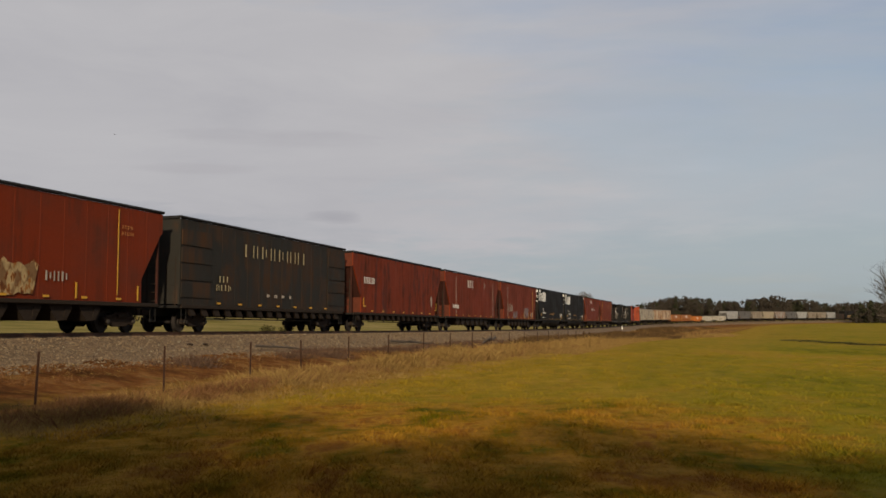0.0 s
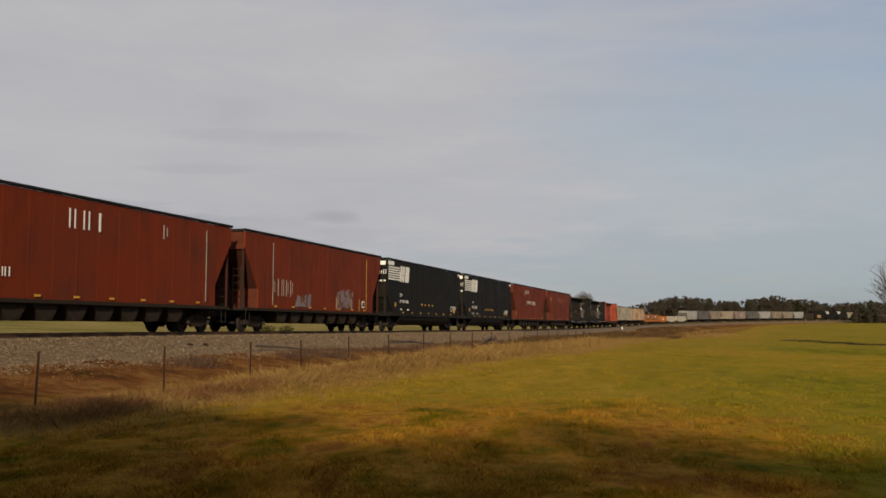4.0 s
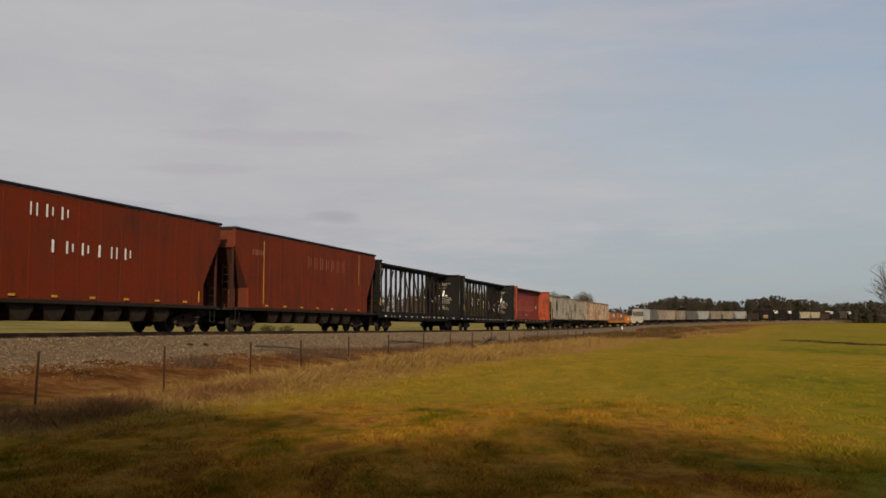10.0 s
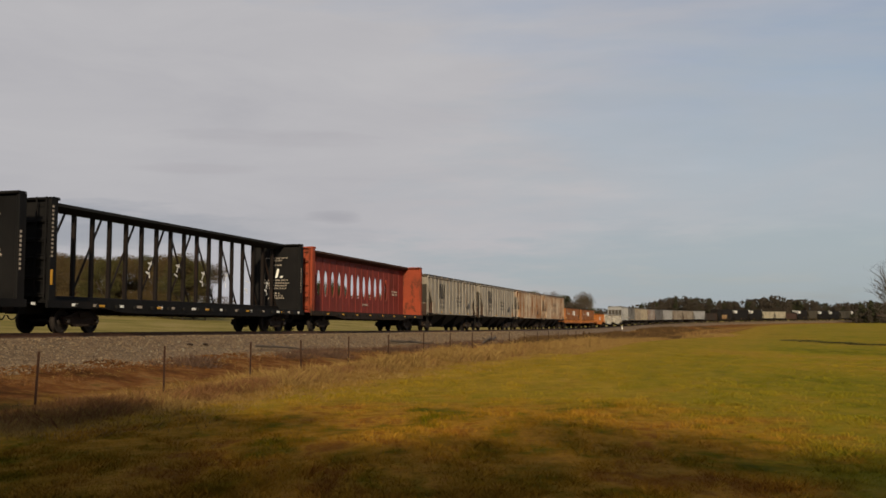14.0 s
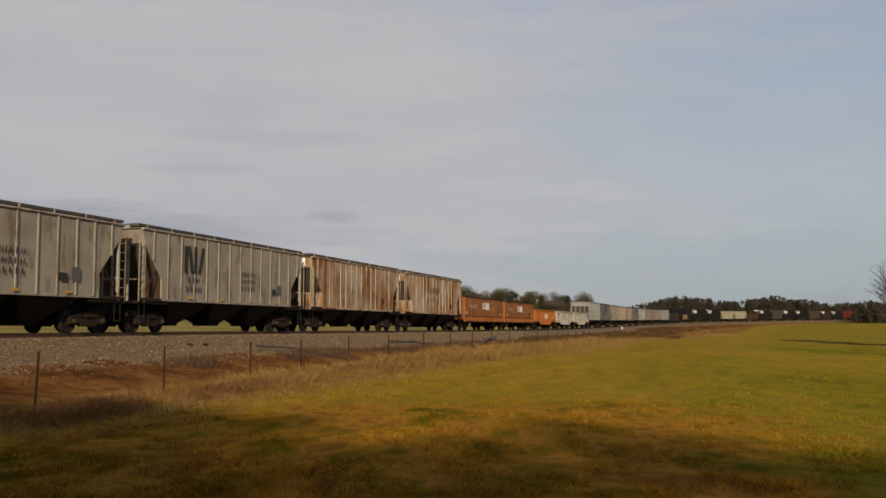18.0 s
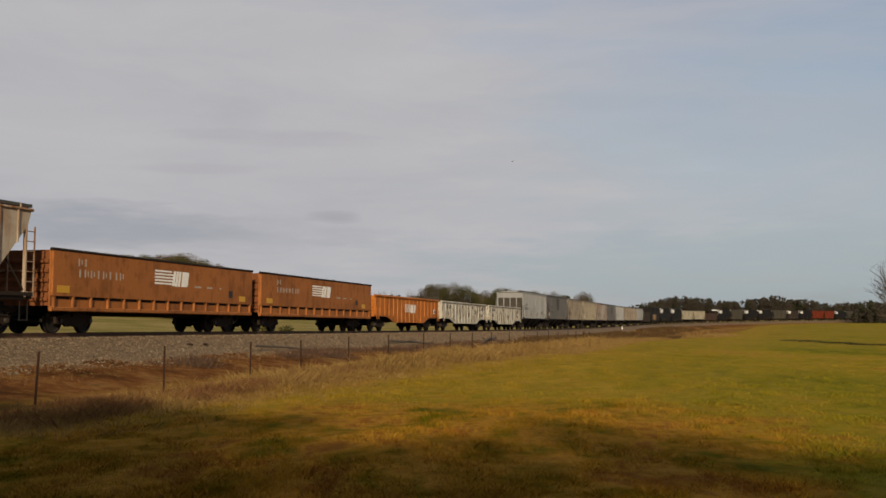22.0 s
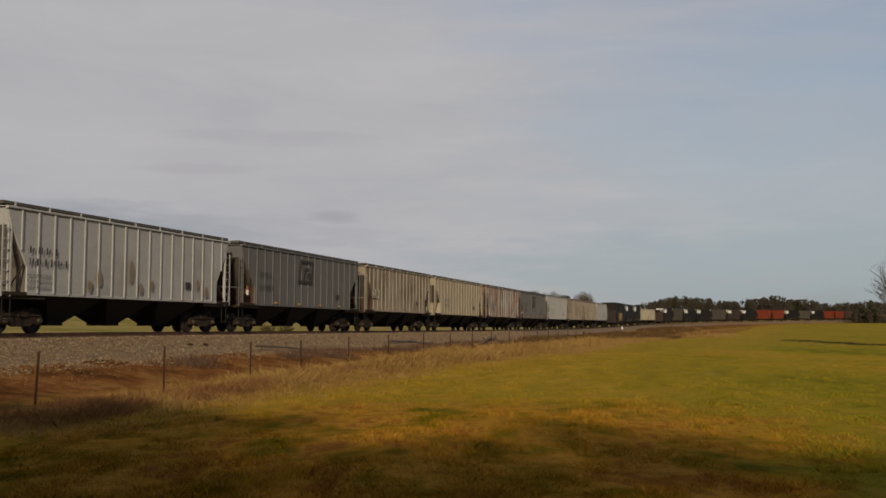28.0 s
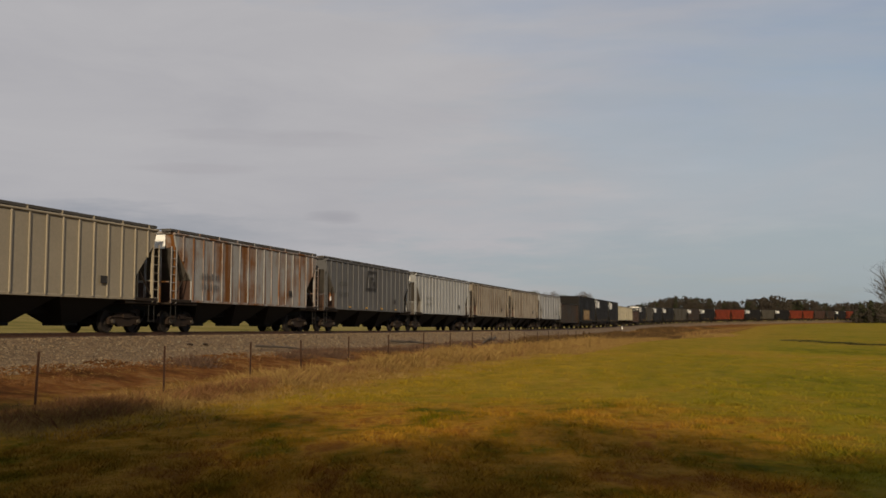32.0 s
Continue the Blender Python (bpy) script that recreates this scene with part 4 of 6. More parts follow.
            part("corner_post", shared("hpost", skin, lambda: Shape().bevelled(-0.05, 0.05, -0.05, 0.05, zb - 0.15, 3.74, 0.015, "z")), car, at=(e * (hl - 0.42), sgn * 1.46, 0))
            part("brace", shared(("hbrace", e), GRIMESHADE, lambda: Shape().rod((0, 0, zb - 0.1), (-e * 1.35, 0, 2.9), 0.032, 6)), car, at=(e * (hl - 0.30), sgn * 1.46, 0))
            part("ladder", shared("hladder", skin, lambda: ladder(3.74 - zb + 0.15, 0.42, 7, "x")), car, at=(e * (hl - 0.25) - 0.21, sgn * 1.55, zb - 0.15))
            part("step", shared("hstep", BELLY, lambda: Shape().box(-0.22, 0.22, -0.03, 0.03, 0.45, 0.5).rod((-0.2, 0, 0.45), (-0.2, 0, 1.2), 0.02, 5).rod((0.2, 0, 0.45), (0.2, 0, 1.2), 0.02, 5)), car, at=(e * (hl - 0.4), sgn * 1.46, 0))
        for y in (-0.75, 0.0, 0.75):
            part("end_stanchion", shared("hstanchion", skin, lambda: Shape().bevelled(-0.04, 0.04, -0.05, 0.05, zb - 0.15, 3.74, 0.012, "z")), car, at=(e * (hl - 0.44), y, 0))
        part("end_rail", shared("hrail", skin, lambda: Shape().rod((0, -1.4, 0), (0, 1.4, 0), 0.03, 6)), car, at=(e * (hl - 0.12), 0, 2.2))
        part("roof_end_rail", shared("hroofrail", ROOFGREY, lambda: Shape().rod((0, -1.2, 0), (0, 1.2, 0), 0.025, 6)), car, at=(e * (hl - 0.12), 0, H - 0.02))
    part("center_sill", shared(("hcenter", r2), BELLY, lambda: Shape().bevelled(-hl, hl, -0.32, 0.32, 0.72, 1.15, 0.04)), car)
    inner = half - 0.8
    for i in range(3):
        w = inner / 3
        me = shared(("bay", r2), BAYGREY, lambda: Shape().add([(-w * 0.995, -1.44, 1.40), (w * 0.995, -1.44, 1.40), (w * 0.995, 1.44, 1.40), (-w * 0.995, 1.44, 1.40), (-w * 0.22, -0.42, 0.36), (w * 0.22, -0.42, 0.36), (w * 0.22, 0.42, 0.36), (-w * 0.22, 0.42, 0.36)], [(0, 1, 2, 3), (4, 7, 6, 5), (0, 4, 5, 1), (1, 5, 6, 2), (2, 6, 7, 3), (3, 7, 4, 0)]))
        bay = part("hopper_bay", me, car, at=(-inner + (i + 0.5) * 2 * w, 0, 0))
        part("outlet_gate", shared("gate", BELLY, lambda: Shape().bevelled(-0.44, 0.44, -0.46, 0.46, 0.28, 0.40, 0.03)), bay)
    bogie_parts(car, -half)
    bogie_parts(car, half)
    coupler_parts(car, hl)
    if white_end:
        part("end_white_panel", shared("hendp", WHITEMARK, lambda: Shape().box(-0.006, 0.006, -0.9, 0.9, 0, 0.62)), car, at=(-hl + 0.23, -0.2, zt - 0.62))
    plate(car, "data_panel", hl - 4.2, zb + 0.5, 0.42, 0.30, DARKMARK, -1.622)
    if skin in (STEELGREY, GREY):
        reflectors(car, hl - 2.4, zb + 0.06, -1.625, 4)
    return car


# ---- gondolas
def gondola(s0, s1, skin, label, height=3.0, fish=False, ribs=13, ledge=False):
    L = s1 - s0 - 1.0
    hl, H = L / 2, height
    half = hl - 2.0
    car = car_root("gondola", s0, s1, half, label, "freight car", "cars of the train")
    HALF[car] = hl
    r2 = round(L, 1)
    if fish:
        prof = [(hl, 1.04), (hl - 2.6, 1.00), (hl - 4.1, 0.60), (-hl + 4.1, 0.60), (-hl + 2.6, 1.00), (-hl, 1.04), (-hl, H), (hl, H)]
    else:
        prof = [(hl, 0.86), (-hl, 0.86), (-hl, H), (hl, H)]
    for sgn in (-1, 1):
        y = sgn * 1.45
        part("side_sheet", shared(("gside", r2, H, fish), skin, lambda: Shape().prism(prof, -0.035, 0.035)), car, at=(0, y, 0))
        for i in range(0 if ledge else ribs):
            x = -hl + 0.15 + i * (2 * hl - 0.3) / (ribs - 1)
            z0 = 0.62 if fish and abs(x) < hl - 4.1 else 1.10
            top = H
            me = shared(("grib", z0, top, sgn), skin, lambda: Shape().prism([(-0.034, -sgn * 0.03), (0.034, -sgn * 0.03), (0.022, sgn * 0.012), (-0.022, sgn * 0.012)], z0, top - 0.02, "z"))
            part("rib", me, car, at=(x, y + sgn * 0.062, 0))
        part("top_chord", shared(("gchord", r2), GRIMESHADE if ledge else skin, lambda: Shape().bevelled(-hl - 0.04, hl + 0.04, -0.08, 0.08, -0.02 if ledge else -0.06, 0.08, 0.03)), car, at=(0, y + sgn * (0.09 if ledge else 0.04), H))
        if ledge:
            gap = (2 * hl - 0.3) / (ribs - 1)
            part("upper_side", shared(("gupper", r2, H), skin, lambda: Shape().box(-hl + 0.02, hl - 0.02, -0.05, 0.05, 1.36, H - 0.02)), car, at=(0, y + sgn * 0.085, 0))
            for i in range(ribs):
                part("pocket_rib", shared("gpocket", skin, lambda: Shape().bevelled(-0.05, 0.05, -0.05, 0.05, 0.90, 1.355, 0.015, "z")), car, at=(-hl + 0.15 + i * gap, y + sgn * 0.08, 0))
            # Dark strips painted in for the shadow under the overhanging upper side.
            for i in range(ribs - 1):
                part("slot", shared(("gledgeshade", round(gap, 2)), GRIMESHADE, lambda: Shape().box(-gap / 2 + 0.16, gap / 2 - 0.16, -0.006, 0.006, 1.25, 1.35)), car, at=(-hl + 0.15 + (i + 0.5) * gap, y + sgn * 0.040, 0))
            part("lower_sill", shared(("glsill", r2), skin, lambda: Shape().bevelled(-hl, hl, -0.07, 0.07, 0.80, 0.96, 0.03)), car, at=(0, y + sgn * 0.06, 0))
    for e in (-1, 1):
        def end():
            s = Shape().box(-0.04, 0.04, -1.42, 1.42, 1.0, H)
            for k in range(5):
                s.bevelled(-0.12, 0.12, -1.42, 1.42, 1.15 + k * (H - 1.3) / 5, 1.15 + k * (H - 1.3) / 5 + 0.16, 0.03, "y")
            return s
        # Ledged cars' end wall: the neighbour's shadow is put into a darker orange.
        part("end_wall", shared(("gend", H), SHADEORANGE if ledge else skin, end), car, at=(e * (hl - 0.05), 0, 0))
        if not ledge:
            part("ladder", shared(("gladder", H), skin, lambda: ladder((H - 0.9) * 0.55, 0.42, 3, "x")), car, at=(e * (hl - 0.35) - 0.21, -1.60, 0.8))
    part("floor", shared(("gfloor", r2), BELLY, lambda: Shape().box(-hl + 0.1, hl - 0.1, -1.4, 1.4, 1.02, 1.14)), car)
    part("center_sill", shared(("gcenter", r2), BELLY, lambda: Shape().bevelled(-hl, hl, -0.3, 0.3, 0.66, 1.0, 0.04)), car)
    bogie_parts(car, -half)
    bogie_parts(car, half)
    coupler_parts(car, hl)
    return car


# ---- centre-beam flat cars
def center_beam(s0, s1, skin, label, solid=False, bulk=None, height=4.94):
    L = s1 - s0 - 1.1
    hl, H = L / 2, height
    half = hl - 2.6
    bulk = bulk or skin
    car = car_root("center_beam_flat_car", s0, s1, half, label, "freight car", "cars of the train")
    HALF[car] = hl
    part("deck", shared(("cdeck", round(L, 1)), skin, lambda: Shape().prism([(-1.45, 1.10), (-1.45, 1.16), (0, 1.22), (1.45, 1.16), (1.45, 1.10)], -hl + 0.1, hl - 0.1, "x")), car)
    for sgn in (-1, 1):
        part("side_sill", shared(("csill", round(L, 1)), GRIMESHADE if solid else skin, lambda: Shape().prism([(hl, 1.20), (-hl, 1.20), (-hl, 0.92), (-half + 1.0, 0.92), (-half + 2.2, 0.78), (half - 2.2, 0.78), (half - 1.0, 0.92), (hl, 0.92)], -0.05, 0.05)), car, at=(0, sgn * 1.48, 0))
        for i in range(16):
            part("winch", shared("winch", BELLY, lambda: Shape().rod((0, -0.05, 0), (0, 0.05, 0), 0.07, 8)), car, at=(-hl + 1.6 + i * (2 * hl - 3.2) / 15, sgn * 1.56, 1.02))
    part("center_sill", shared(("ccenter", round(L, 1)), BELLY, lambda: Shape().bevelled(-hl, hl, -0.3, 0.3, 0.70, 1.1, 0.04)), car)
    for i in range(7):
        part("cross_bearer", shared("cbearer", BELLY, lambda: Shape().prism([(-1.45, 1.10), (-1.4, 0.95), (-0.3, 0.74), (0.3, 0.74), (1.4, 0.95), (1.45, 1.10)], -0.06, 0.06, "x")), car, at=(-half + 2.4 + i * (2 * half - 4.8) / 6, 0, 0))
    # bulkheads
    for e in (-1, 1):
        part("bulkhead", shared("bulkhead", bulk, lambda: Shape().box(-0.05, 0.05, -1.42, 1.42, 1.18, H - 0.1)), car, at=(e * (hl - 0.35), 0, 0))
        for k in range(5):
            part("bulkhead_rib", shared("brib", bulk, lambda: Shape().bevelled(-0.075, 0.075, -1.36, 1.36, 0, 0.12, 0.02, "y")), car, at=(e * (hl - 0.225), 0, 1.3 + k * 0.68))
        for y in (-1.42, 1.42):
            part("bulkhead_post", shared("bpost", bulk, lambda: Shape().bevelled(-0.2, 0.2, -0.07, 0.07, 1.15, H - 0.1, 0.02, "z")), car, at=(e * (hl - 0.28), y, 0))
        part("bulkhead_cap", shared("bcap", bulk, lambda: Shape().bevelled(-0.22, 0.22, -1.5, 1.5, 0, 0.10, 0.03, "y")), car, at=(e * (hl - 0.35), 0, H - 0.1))
        part("ladder", shared(("cladder", H), bulk, lambda: ladder(H - 1.2, 0.42, 8, "y")), car, at=(e * (hl - 0.05), -1.3, 1.2))
    inner = hl - 0.45
    part("top_chord", shared(("cchord", round(L, 1)), CHORD if not solid else BROWN, lambda: Shape().prism([(-0.45, H - 0.12), (-0.12, H - 0.3), (0.12, H - 0.3), (0.45, H - 0.12), (0.45, H), (-0.45, H)], -inner, inner, "x")), car)
    if not solid:
        n = 18
        step = 2 * inner / n
        for i in range(n):
            part("post", shared("cpost", POSTBROWN, lambda: Shape().bevelled(-0.085, 0.085, -0.08, 0.08, 1.18, H - 0.25, 0.02, "z")), car, at=(-inner + (i + 0.5) * step, 0, 0))
        # braces lean in from both halves and cross in the middle
        for i in range(0, n - 1, 2):
            for up in ((1,) if i < n // 2 - 1 else (-1,) if i > n // 2 - 1 else (1, -1)) if i != n // 2 else (1, -1):
                part("diagonal", shared(("cdiag", up, round(L, 1)), POSTBROWN, lambda: Shape().rod((0 if up > 0 else step * 1.6, 0, 1.35), (step * 1.6 if up > 0 else 0, 0, H - 0.3), 0.05, 6)), car, at=(-inner + (i + 0.4) * step, 0, 0))
        part("lower_beam", shared(("clow", round(L, 1)), skin, lambda: Shape().bevelled(-inner, inner, -0.16, 0.16, 1.2, 1.42, 0.03)), car)
    else:
        n = 18
        step = 2 * inner / n
        for i in range(n):
            hole = 2 <= i <= n - 4

            def panel():
                w, z0, z1 = step / 2, 1.2, H - 0.28
                if not hole:
                    return Shape().box(-w, w, -0.04, 0.04, z0, z1).box(-w, w, -0.06, 0.06, 2.4, 2.5).box(-w, w, -0.06, 0.06, 3.3, 3.4)
                s, k = Shape(), 28
                ring = [(0.33 * math.cos(j * math.tau / k), 3.02 + 0.86 * math.sin(j * math.tau / k)) for j in range(k)]
                rim = []
                for x, z in ring:
                    dx, dz = x, z - 3.02
                    f = min(w / abs(dx) if abs(dx) > 1e-6 else 1e9, ((z1 - 3.02) if dz > 0 else (3.02 - z0)) / abs(dz) if abs(dz) > 1e-6 else 1e9)
                    rim.append((dx * f, 3.02 + dz * f))
                for cx, cz in ((w, z1), (-w, z1), (w, z0), (-w, z0)):
                    j = min(range(k), key=lambda q: (rim[q][0] - cx) ** 2 + (rim[q][1] - cz) ** 2)
                    rim[j] = (cx, cz)
                for y in (-0.04, 0.04):
                    vs = [(x, y, z) for x, z in ring] + [(x, y, z) for x, z in rim]
                    s.add(vs, [(j, (j + 1) % k, (j + 1) % k + k, j + k) for j in range(k)])
                vs = [(x, -0.04, z) for x, z in ring] + [(x, 0.04, z) for x, z in ring]
                s.add(vs, [(j, (j + 1) % k, (j + 1) % k + k, j + k) for j in range(k)])
                return s
            part("partition_panel", shared(("cpanel", hole, round(L, 1)), skin, panel), car, at=(-inner + (i + 0.5) * step, 0, 0))
            part("partition_rib", shared("cprib", skin, lambda: Shape().bevelled(-0.028, 0.028, -0.07, 0.07, 1.2, H - 0.25, 0.01, "z")), car, at=(-inner + i * step, 0, 0))
    bogie_parts(car, -half)
    bogie_parts(car, half)
    coupler_parts(car, hl)
    reflectors(car, hl - 1.0, 1.0, -1.55, 8 if solid else 5)
    return car
# ---------------------------------------------------------------- the train, from its head (already past) to its tail
RED_LABEL = "red-oxide high-sided wood chip hopper car with worn lettering"
BLACK_LABEL = "black high-sided wood chip car with white end panels and striped emblem"
# far end of each car along the line at the start
ENDS = [38.0, 58.9, 80.3, 101.5, 122.9, 143.8, 165.0, 186.5, 207.9, 230.4, 253.7, 276.35, 293.5, 310.9, 328.1, 345.4, 361.9, 379.2, 395.5,
        412.4, 428.9, 445.65, 463.2, 479.3, 496.8, 513.8, 531.4, 549.0, 566.0, 583.2, 600.6]
s = 38.0 - 21.2 + 0.45
END = iter(ENDS)


def chain(length=None):
    """The stretch of line that the next car takes up, couplers included."""
    global s
    a = s
    s = s + length if length else next(END) + 0.45
    return a, s


c0 = chip_car(*chain(), RED, "red-oxide wood chip hopper with cream spray paint on its side")
c1 = chip_car(*chain(), DARK, "weathered dark grey gondola with gold lettering on high sides", "bearers", name="wood_chip_gondola", cut="")
c2 = chip_car(*chain(), RED2, "red-oxide wood chip hopper with dark grime patches", "bearers")
c3 = chip_car(*chain(), RED, RED_LABEL)
c4 = chip_car(*chain(), RED, "red-oxide wood chip hopper with pale blue spray paint")
c5 = chip_car(*chain(), BLACK, BLACK_LABEL, "tub", logo=True, name="wood_chip_gondola", ribs=12, cut="low")
c6 = chip_car(*chain(), BLACK, BLACK_LABEL, "tub", logo=True, name="wood_chip_gondola", ribs=12, cut="low")
c7 = chip_car(*chain(), RED, RED_LABEL)
c8 = chip_car(*chain(), RED, "red-oxide wood chip hopper with two pale vertical stripes")
c9 = center_beam(*chain(), BLUEBLACK, "black empty centre-beam lumber flat car with open truss")
c10 = center_beam(*chain(), BLUEBLACK, "black empty centre-beam lumber flat car with open truss")
c11 = center_beam(*chain(), BEAMRED, "faded red centre-beam lumber car with oval holes in its partition", True, BULKRED)
c12 = covered_hopper(*chain(), GREY, "light grey covered hopper with dark lettering and rust spots", 14)
c13 = covered_hopper(*chain(), GREY, "light grey covered hopper with dark lettering and rust spots", 14)
c14 = covered_hopper(*chain(), RUSTY, "rust-streaked grey covered hopper with a white end panel", 17, white_end=True)
c15 = covered_hopper(*chain(), RUSTY, "rust-streaked grey covered hopper with a white end panel", 17, white_end=True)
c16 = gondola(*chain(), ORANGE, "faded orange gondola with a ledge along its side", 3.02, ribs=15, ledge=True)
c17 = gondola(*chain(), ORANGE, "faded orange gondola with a ledge along its side", 3.02, ribs=15, ledge=True)
c18 = gondola(*chain(), ORANGE2, "bright orange fish-belly gondola with white emblem", 2.42, True, 17)
c19 = gondola(*chain(), GONWHITE, "chalky white fish-belly gondola with rust scars", 2.42, True, 16)
c20 = gondola(*chain(), GONWHITE, "chalky white fish-belly gondola with rust scars", 2.42, True, 16)
c21 = covered_hopper(*chain(), WHITEGREY, "off-white covered hopper with ribbed sides and black bays", 17, cut=1.3)
c22 = covered_hopper(*chain(), STEELGREY, "slate grey covered hopper with a dark square emblem", 17)
c23 = covered_hopper(*chain(), TAN, "tan ribbed covered hopper with black bays", 18)
c24 = covered_hopper(*chain(), CREAM, "cream ribbed covered hopper with black bays", 17)
c25 = covered_hopper(*chain(), RUSTBROWN, "grey covered hopper with broad brown rust streaks", 17, white_end=True)
c26 = covered_hopper(*chain(), STEELGREY, "slate grey covered hopper with a dark square emblem", 17)
c27 = covered_hopper(*chain(), WHITEGREY, "off-white covered hopper with ribbed sides and black bays", 17, white_end=True)
c28 = covered_hopper(*chain(), TAN, "tan ribbed covered hopper with black bays", 17)
c29 = covered_hopper(*chain(), TAN, "tan ribbed covered hopper with black bays", 17)
c30 = covered_hopper(*chain(), WHITEGREY, "clean off-white covered hopper with smooth bright sides", 8)
TAIL = [  # length, kind, paint
    (17.2, "gon", DARK), (21.2, "graf", BLACK), (21.4, "logo", BLACK), (19.4, "logo", BLACK), (17.8, "hop", CREAM2), (17.8, "hop", CREAM2),
    (17.1, "gon", BROWN), (18.0, "logo", BLACK), (18.0, "plain", OLIVE), (19.7, "logo", BLACK), (21.4, "logo", BLACK), (21.8, "plain", OLIVE),
    (19.9, "logo", DARK), (21.1, "logo", BLACK), (22.0, "plain", RED), (19.6, "plain", RED), (22.3, "logo", BLACK), (20.8, "plain", OLIVE),
    (21.9, "logo", BLACK), (21.2, "plain", RED), (19.4, "plain", RED), (20.5, "plain", BROWN), (18.3, "plain", DARK), (21.4, "logo", BLACK), (20.0, "plain", RED)]
for length, sort, skin in TAIL:
    a, b = chain(length)
    word = {RED: "red-oxide", BLACK: "black", OLIVE: "olive-brown", BROWN: "dark brown", DARK: "dark grey", CREAM2: "yellowed white"}[skin]
    if sort == "hop":
        covered_hopper(a, b, skin, "yellowed white covered hopper with dark stains", 14)
    elif sort == "gon":
        gondola(a, b, skin, f"{word} steel gondola with ribbed sides", 3.6, ribs=13)
    else:
        chip_car(a, b, skin, f"{word} high-sided wood chip car" + (" with white end panels" if sort == "logo" else " with worn plain sides"),
                 "tub" if skin is BLACK else "pockets", logo=sort == "logo", ribs=12, cut="low" if skin is BLACK else "tall")
    if sort == "graf":
        sprayed_panel(CARS[-1][0], -5.5, 1.3, 7.5, 1.9, SPRAYCREAM, 301, -1.625)


# ---------------------------------------------------------------- painted marks on single cars
Y = -1.625
plate(c0, "yellow_stripe", 6.6, 1.5, 0.06, 3.4, YELLOWMARK, Y)
sprayed_panel(c0, -1.6, 1.28, 3.5, 1.35, SPRAYCREAM, 3, Y)
sprayed_panel(c0, -4.9, 1.28, 3.1, 1.2, SPRAYCREAM, 4, Y)
marks(c0, "lettering", 4, 6.85, 4.15, 0.14, 0.16, RUSTMARK, Y, 0.06, 4)
marks(c0, "lettering", 5, 6.85, 3.9, 0.12, 0.14, RUSTMARK, Y, 0.06, 6)
marks(c0, "lettering", 3, 2.3, 1.9, 0.3, 0.35, FADEMARK, Y, 0.15, 5)
for x in (4.0, 8.0):
    plate(c0, "yellow_stripe", x, 1.3, 0.10, 0.6, YELLOWMARK, Y)
marks(c1, "lettering", 8, -3.8, 3.74, 0.50, 0.62, GOLDMARK, Y, 0.50, 21, 0.16, "faded gold block lettering")
marks(c1, "lettering", 3, -6.3, 2.35, 0.24, 0.3, GOLDMARK, Y, 0.12, 22)
marks(c1, "lettering", 4, -6.5, 1.95, 0.24, 0.28, GOLDMARK, Y, 0.14, 23)
marks(c1, "lettering", 4, -1.2, 1.78, 0.34, 0.16, FADEMARK, Y, 0.55, 24, 0.4)
marks(c2, "lettering", 3, -8.1, 3.15, 0.26, 0.42, WHITEMARK, Y, 0.06, 31)
marks(c2, "lettering", 4, -7.2, 3.15, 0.22, 0.42, WHITEMARK, Y, 0.08, 32)
plate(c2, "yellow_stripe", -8.16, 1.6, 0.08, 0.62, YELLOWMARK, Y)
plate(c2, "yellow_stripe", -8.07, 1.6, 0.36, 0.08, YELLOWMARK, Y)
plate(c2, "yellow_stripe", 8.5, 1.6, 0.08, 0.62, YELLOWMARK, Y)
plate(c2, "yellow_stripe", 8.2, 1.6, 0.29, 0.08, YELLOWMARK, Y)
daubs(c2, 1, 7.0, 2.0, 0.42, 0.85, FADEMARK, 30, Y, 0.05, "pale sprayed squiggle")
marks(c3, "lettering", 3, -2.6, 3.9, 0.40, 0.72, WHITEMARK, Y, 0.45, 41)
marks(c3, "lettering", 1, 3.75, 4.0, 0.35, 0.6, FADEMARK, Y, 0.5, 42)
marks(c3, "lettering", 6, -7.6, 1.95, 0.26, 0.32, WHITEMARK, Y, 0.08, 43)
for x in (-6.6, 7.4):
    plate(c3, "pale_stripe", x, 1.4, 0.07, 3.3, FADEMARK, Y)
for x in (-6.9, 7.1):
    plate(c4, "pale_stripe", x, 1.4, 0.07, 3.3, YELLOWMARK if x > 0 else FADEMARK, Y)
sprayed_panel(c4, 1.9, 1.30, 2.9, 1.35, SPRAYBLUE, 51, Y)
sprayed_panel(c4, -4.0, 1.32, 2.2, 0.8, SPRAYBLUE, 52, Y)
marks(c4, "lettering", 5, -6.9, 1.9, 0.3, 0.9, FADEMARK, Y, 0.25, 53)
plate(c4, "data_panel", 6.3, 1.52, 0.5, 0.42, WHITEMARK, Y)
plate(c4, "data_panel_center", 6.38, 1.60, 0.34, 0.26, DARK, Y - 0.012)
for x in (1.9, 4.4, 5.8):
    plate(c4, "yellow_stripe", x, 1.3, 0.08, 0.75, YELLOWMARK, Y)
for c in (c5, c6):
    marks(c, "lettering", 2, -7.0, 2.50, 0.20, 0.22, WHITEMARK, Y, 0.1, 61)
    marks(c, "lettering", 6, -7.0, 2.02, 0.22, 0.25, WHITEMARK, Y, 0.12, 62)
    marks(c, "lettering", 3, -7.0, 1.5, 0.14, 0.12, WHITEMARK, Y, 0.05, 63)
    marks(c, "lettering", 3, -5.4, 1.5, 0.14, 0.12, WHITEMARK, Y, 0.05, 64)
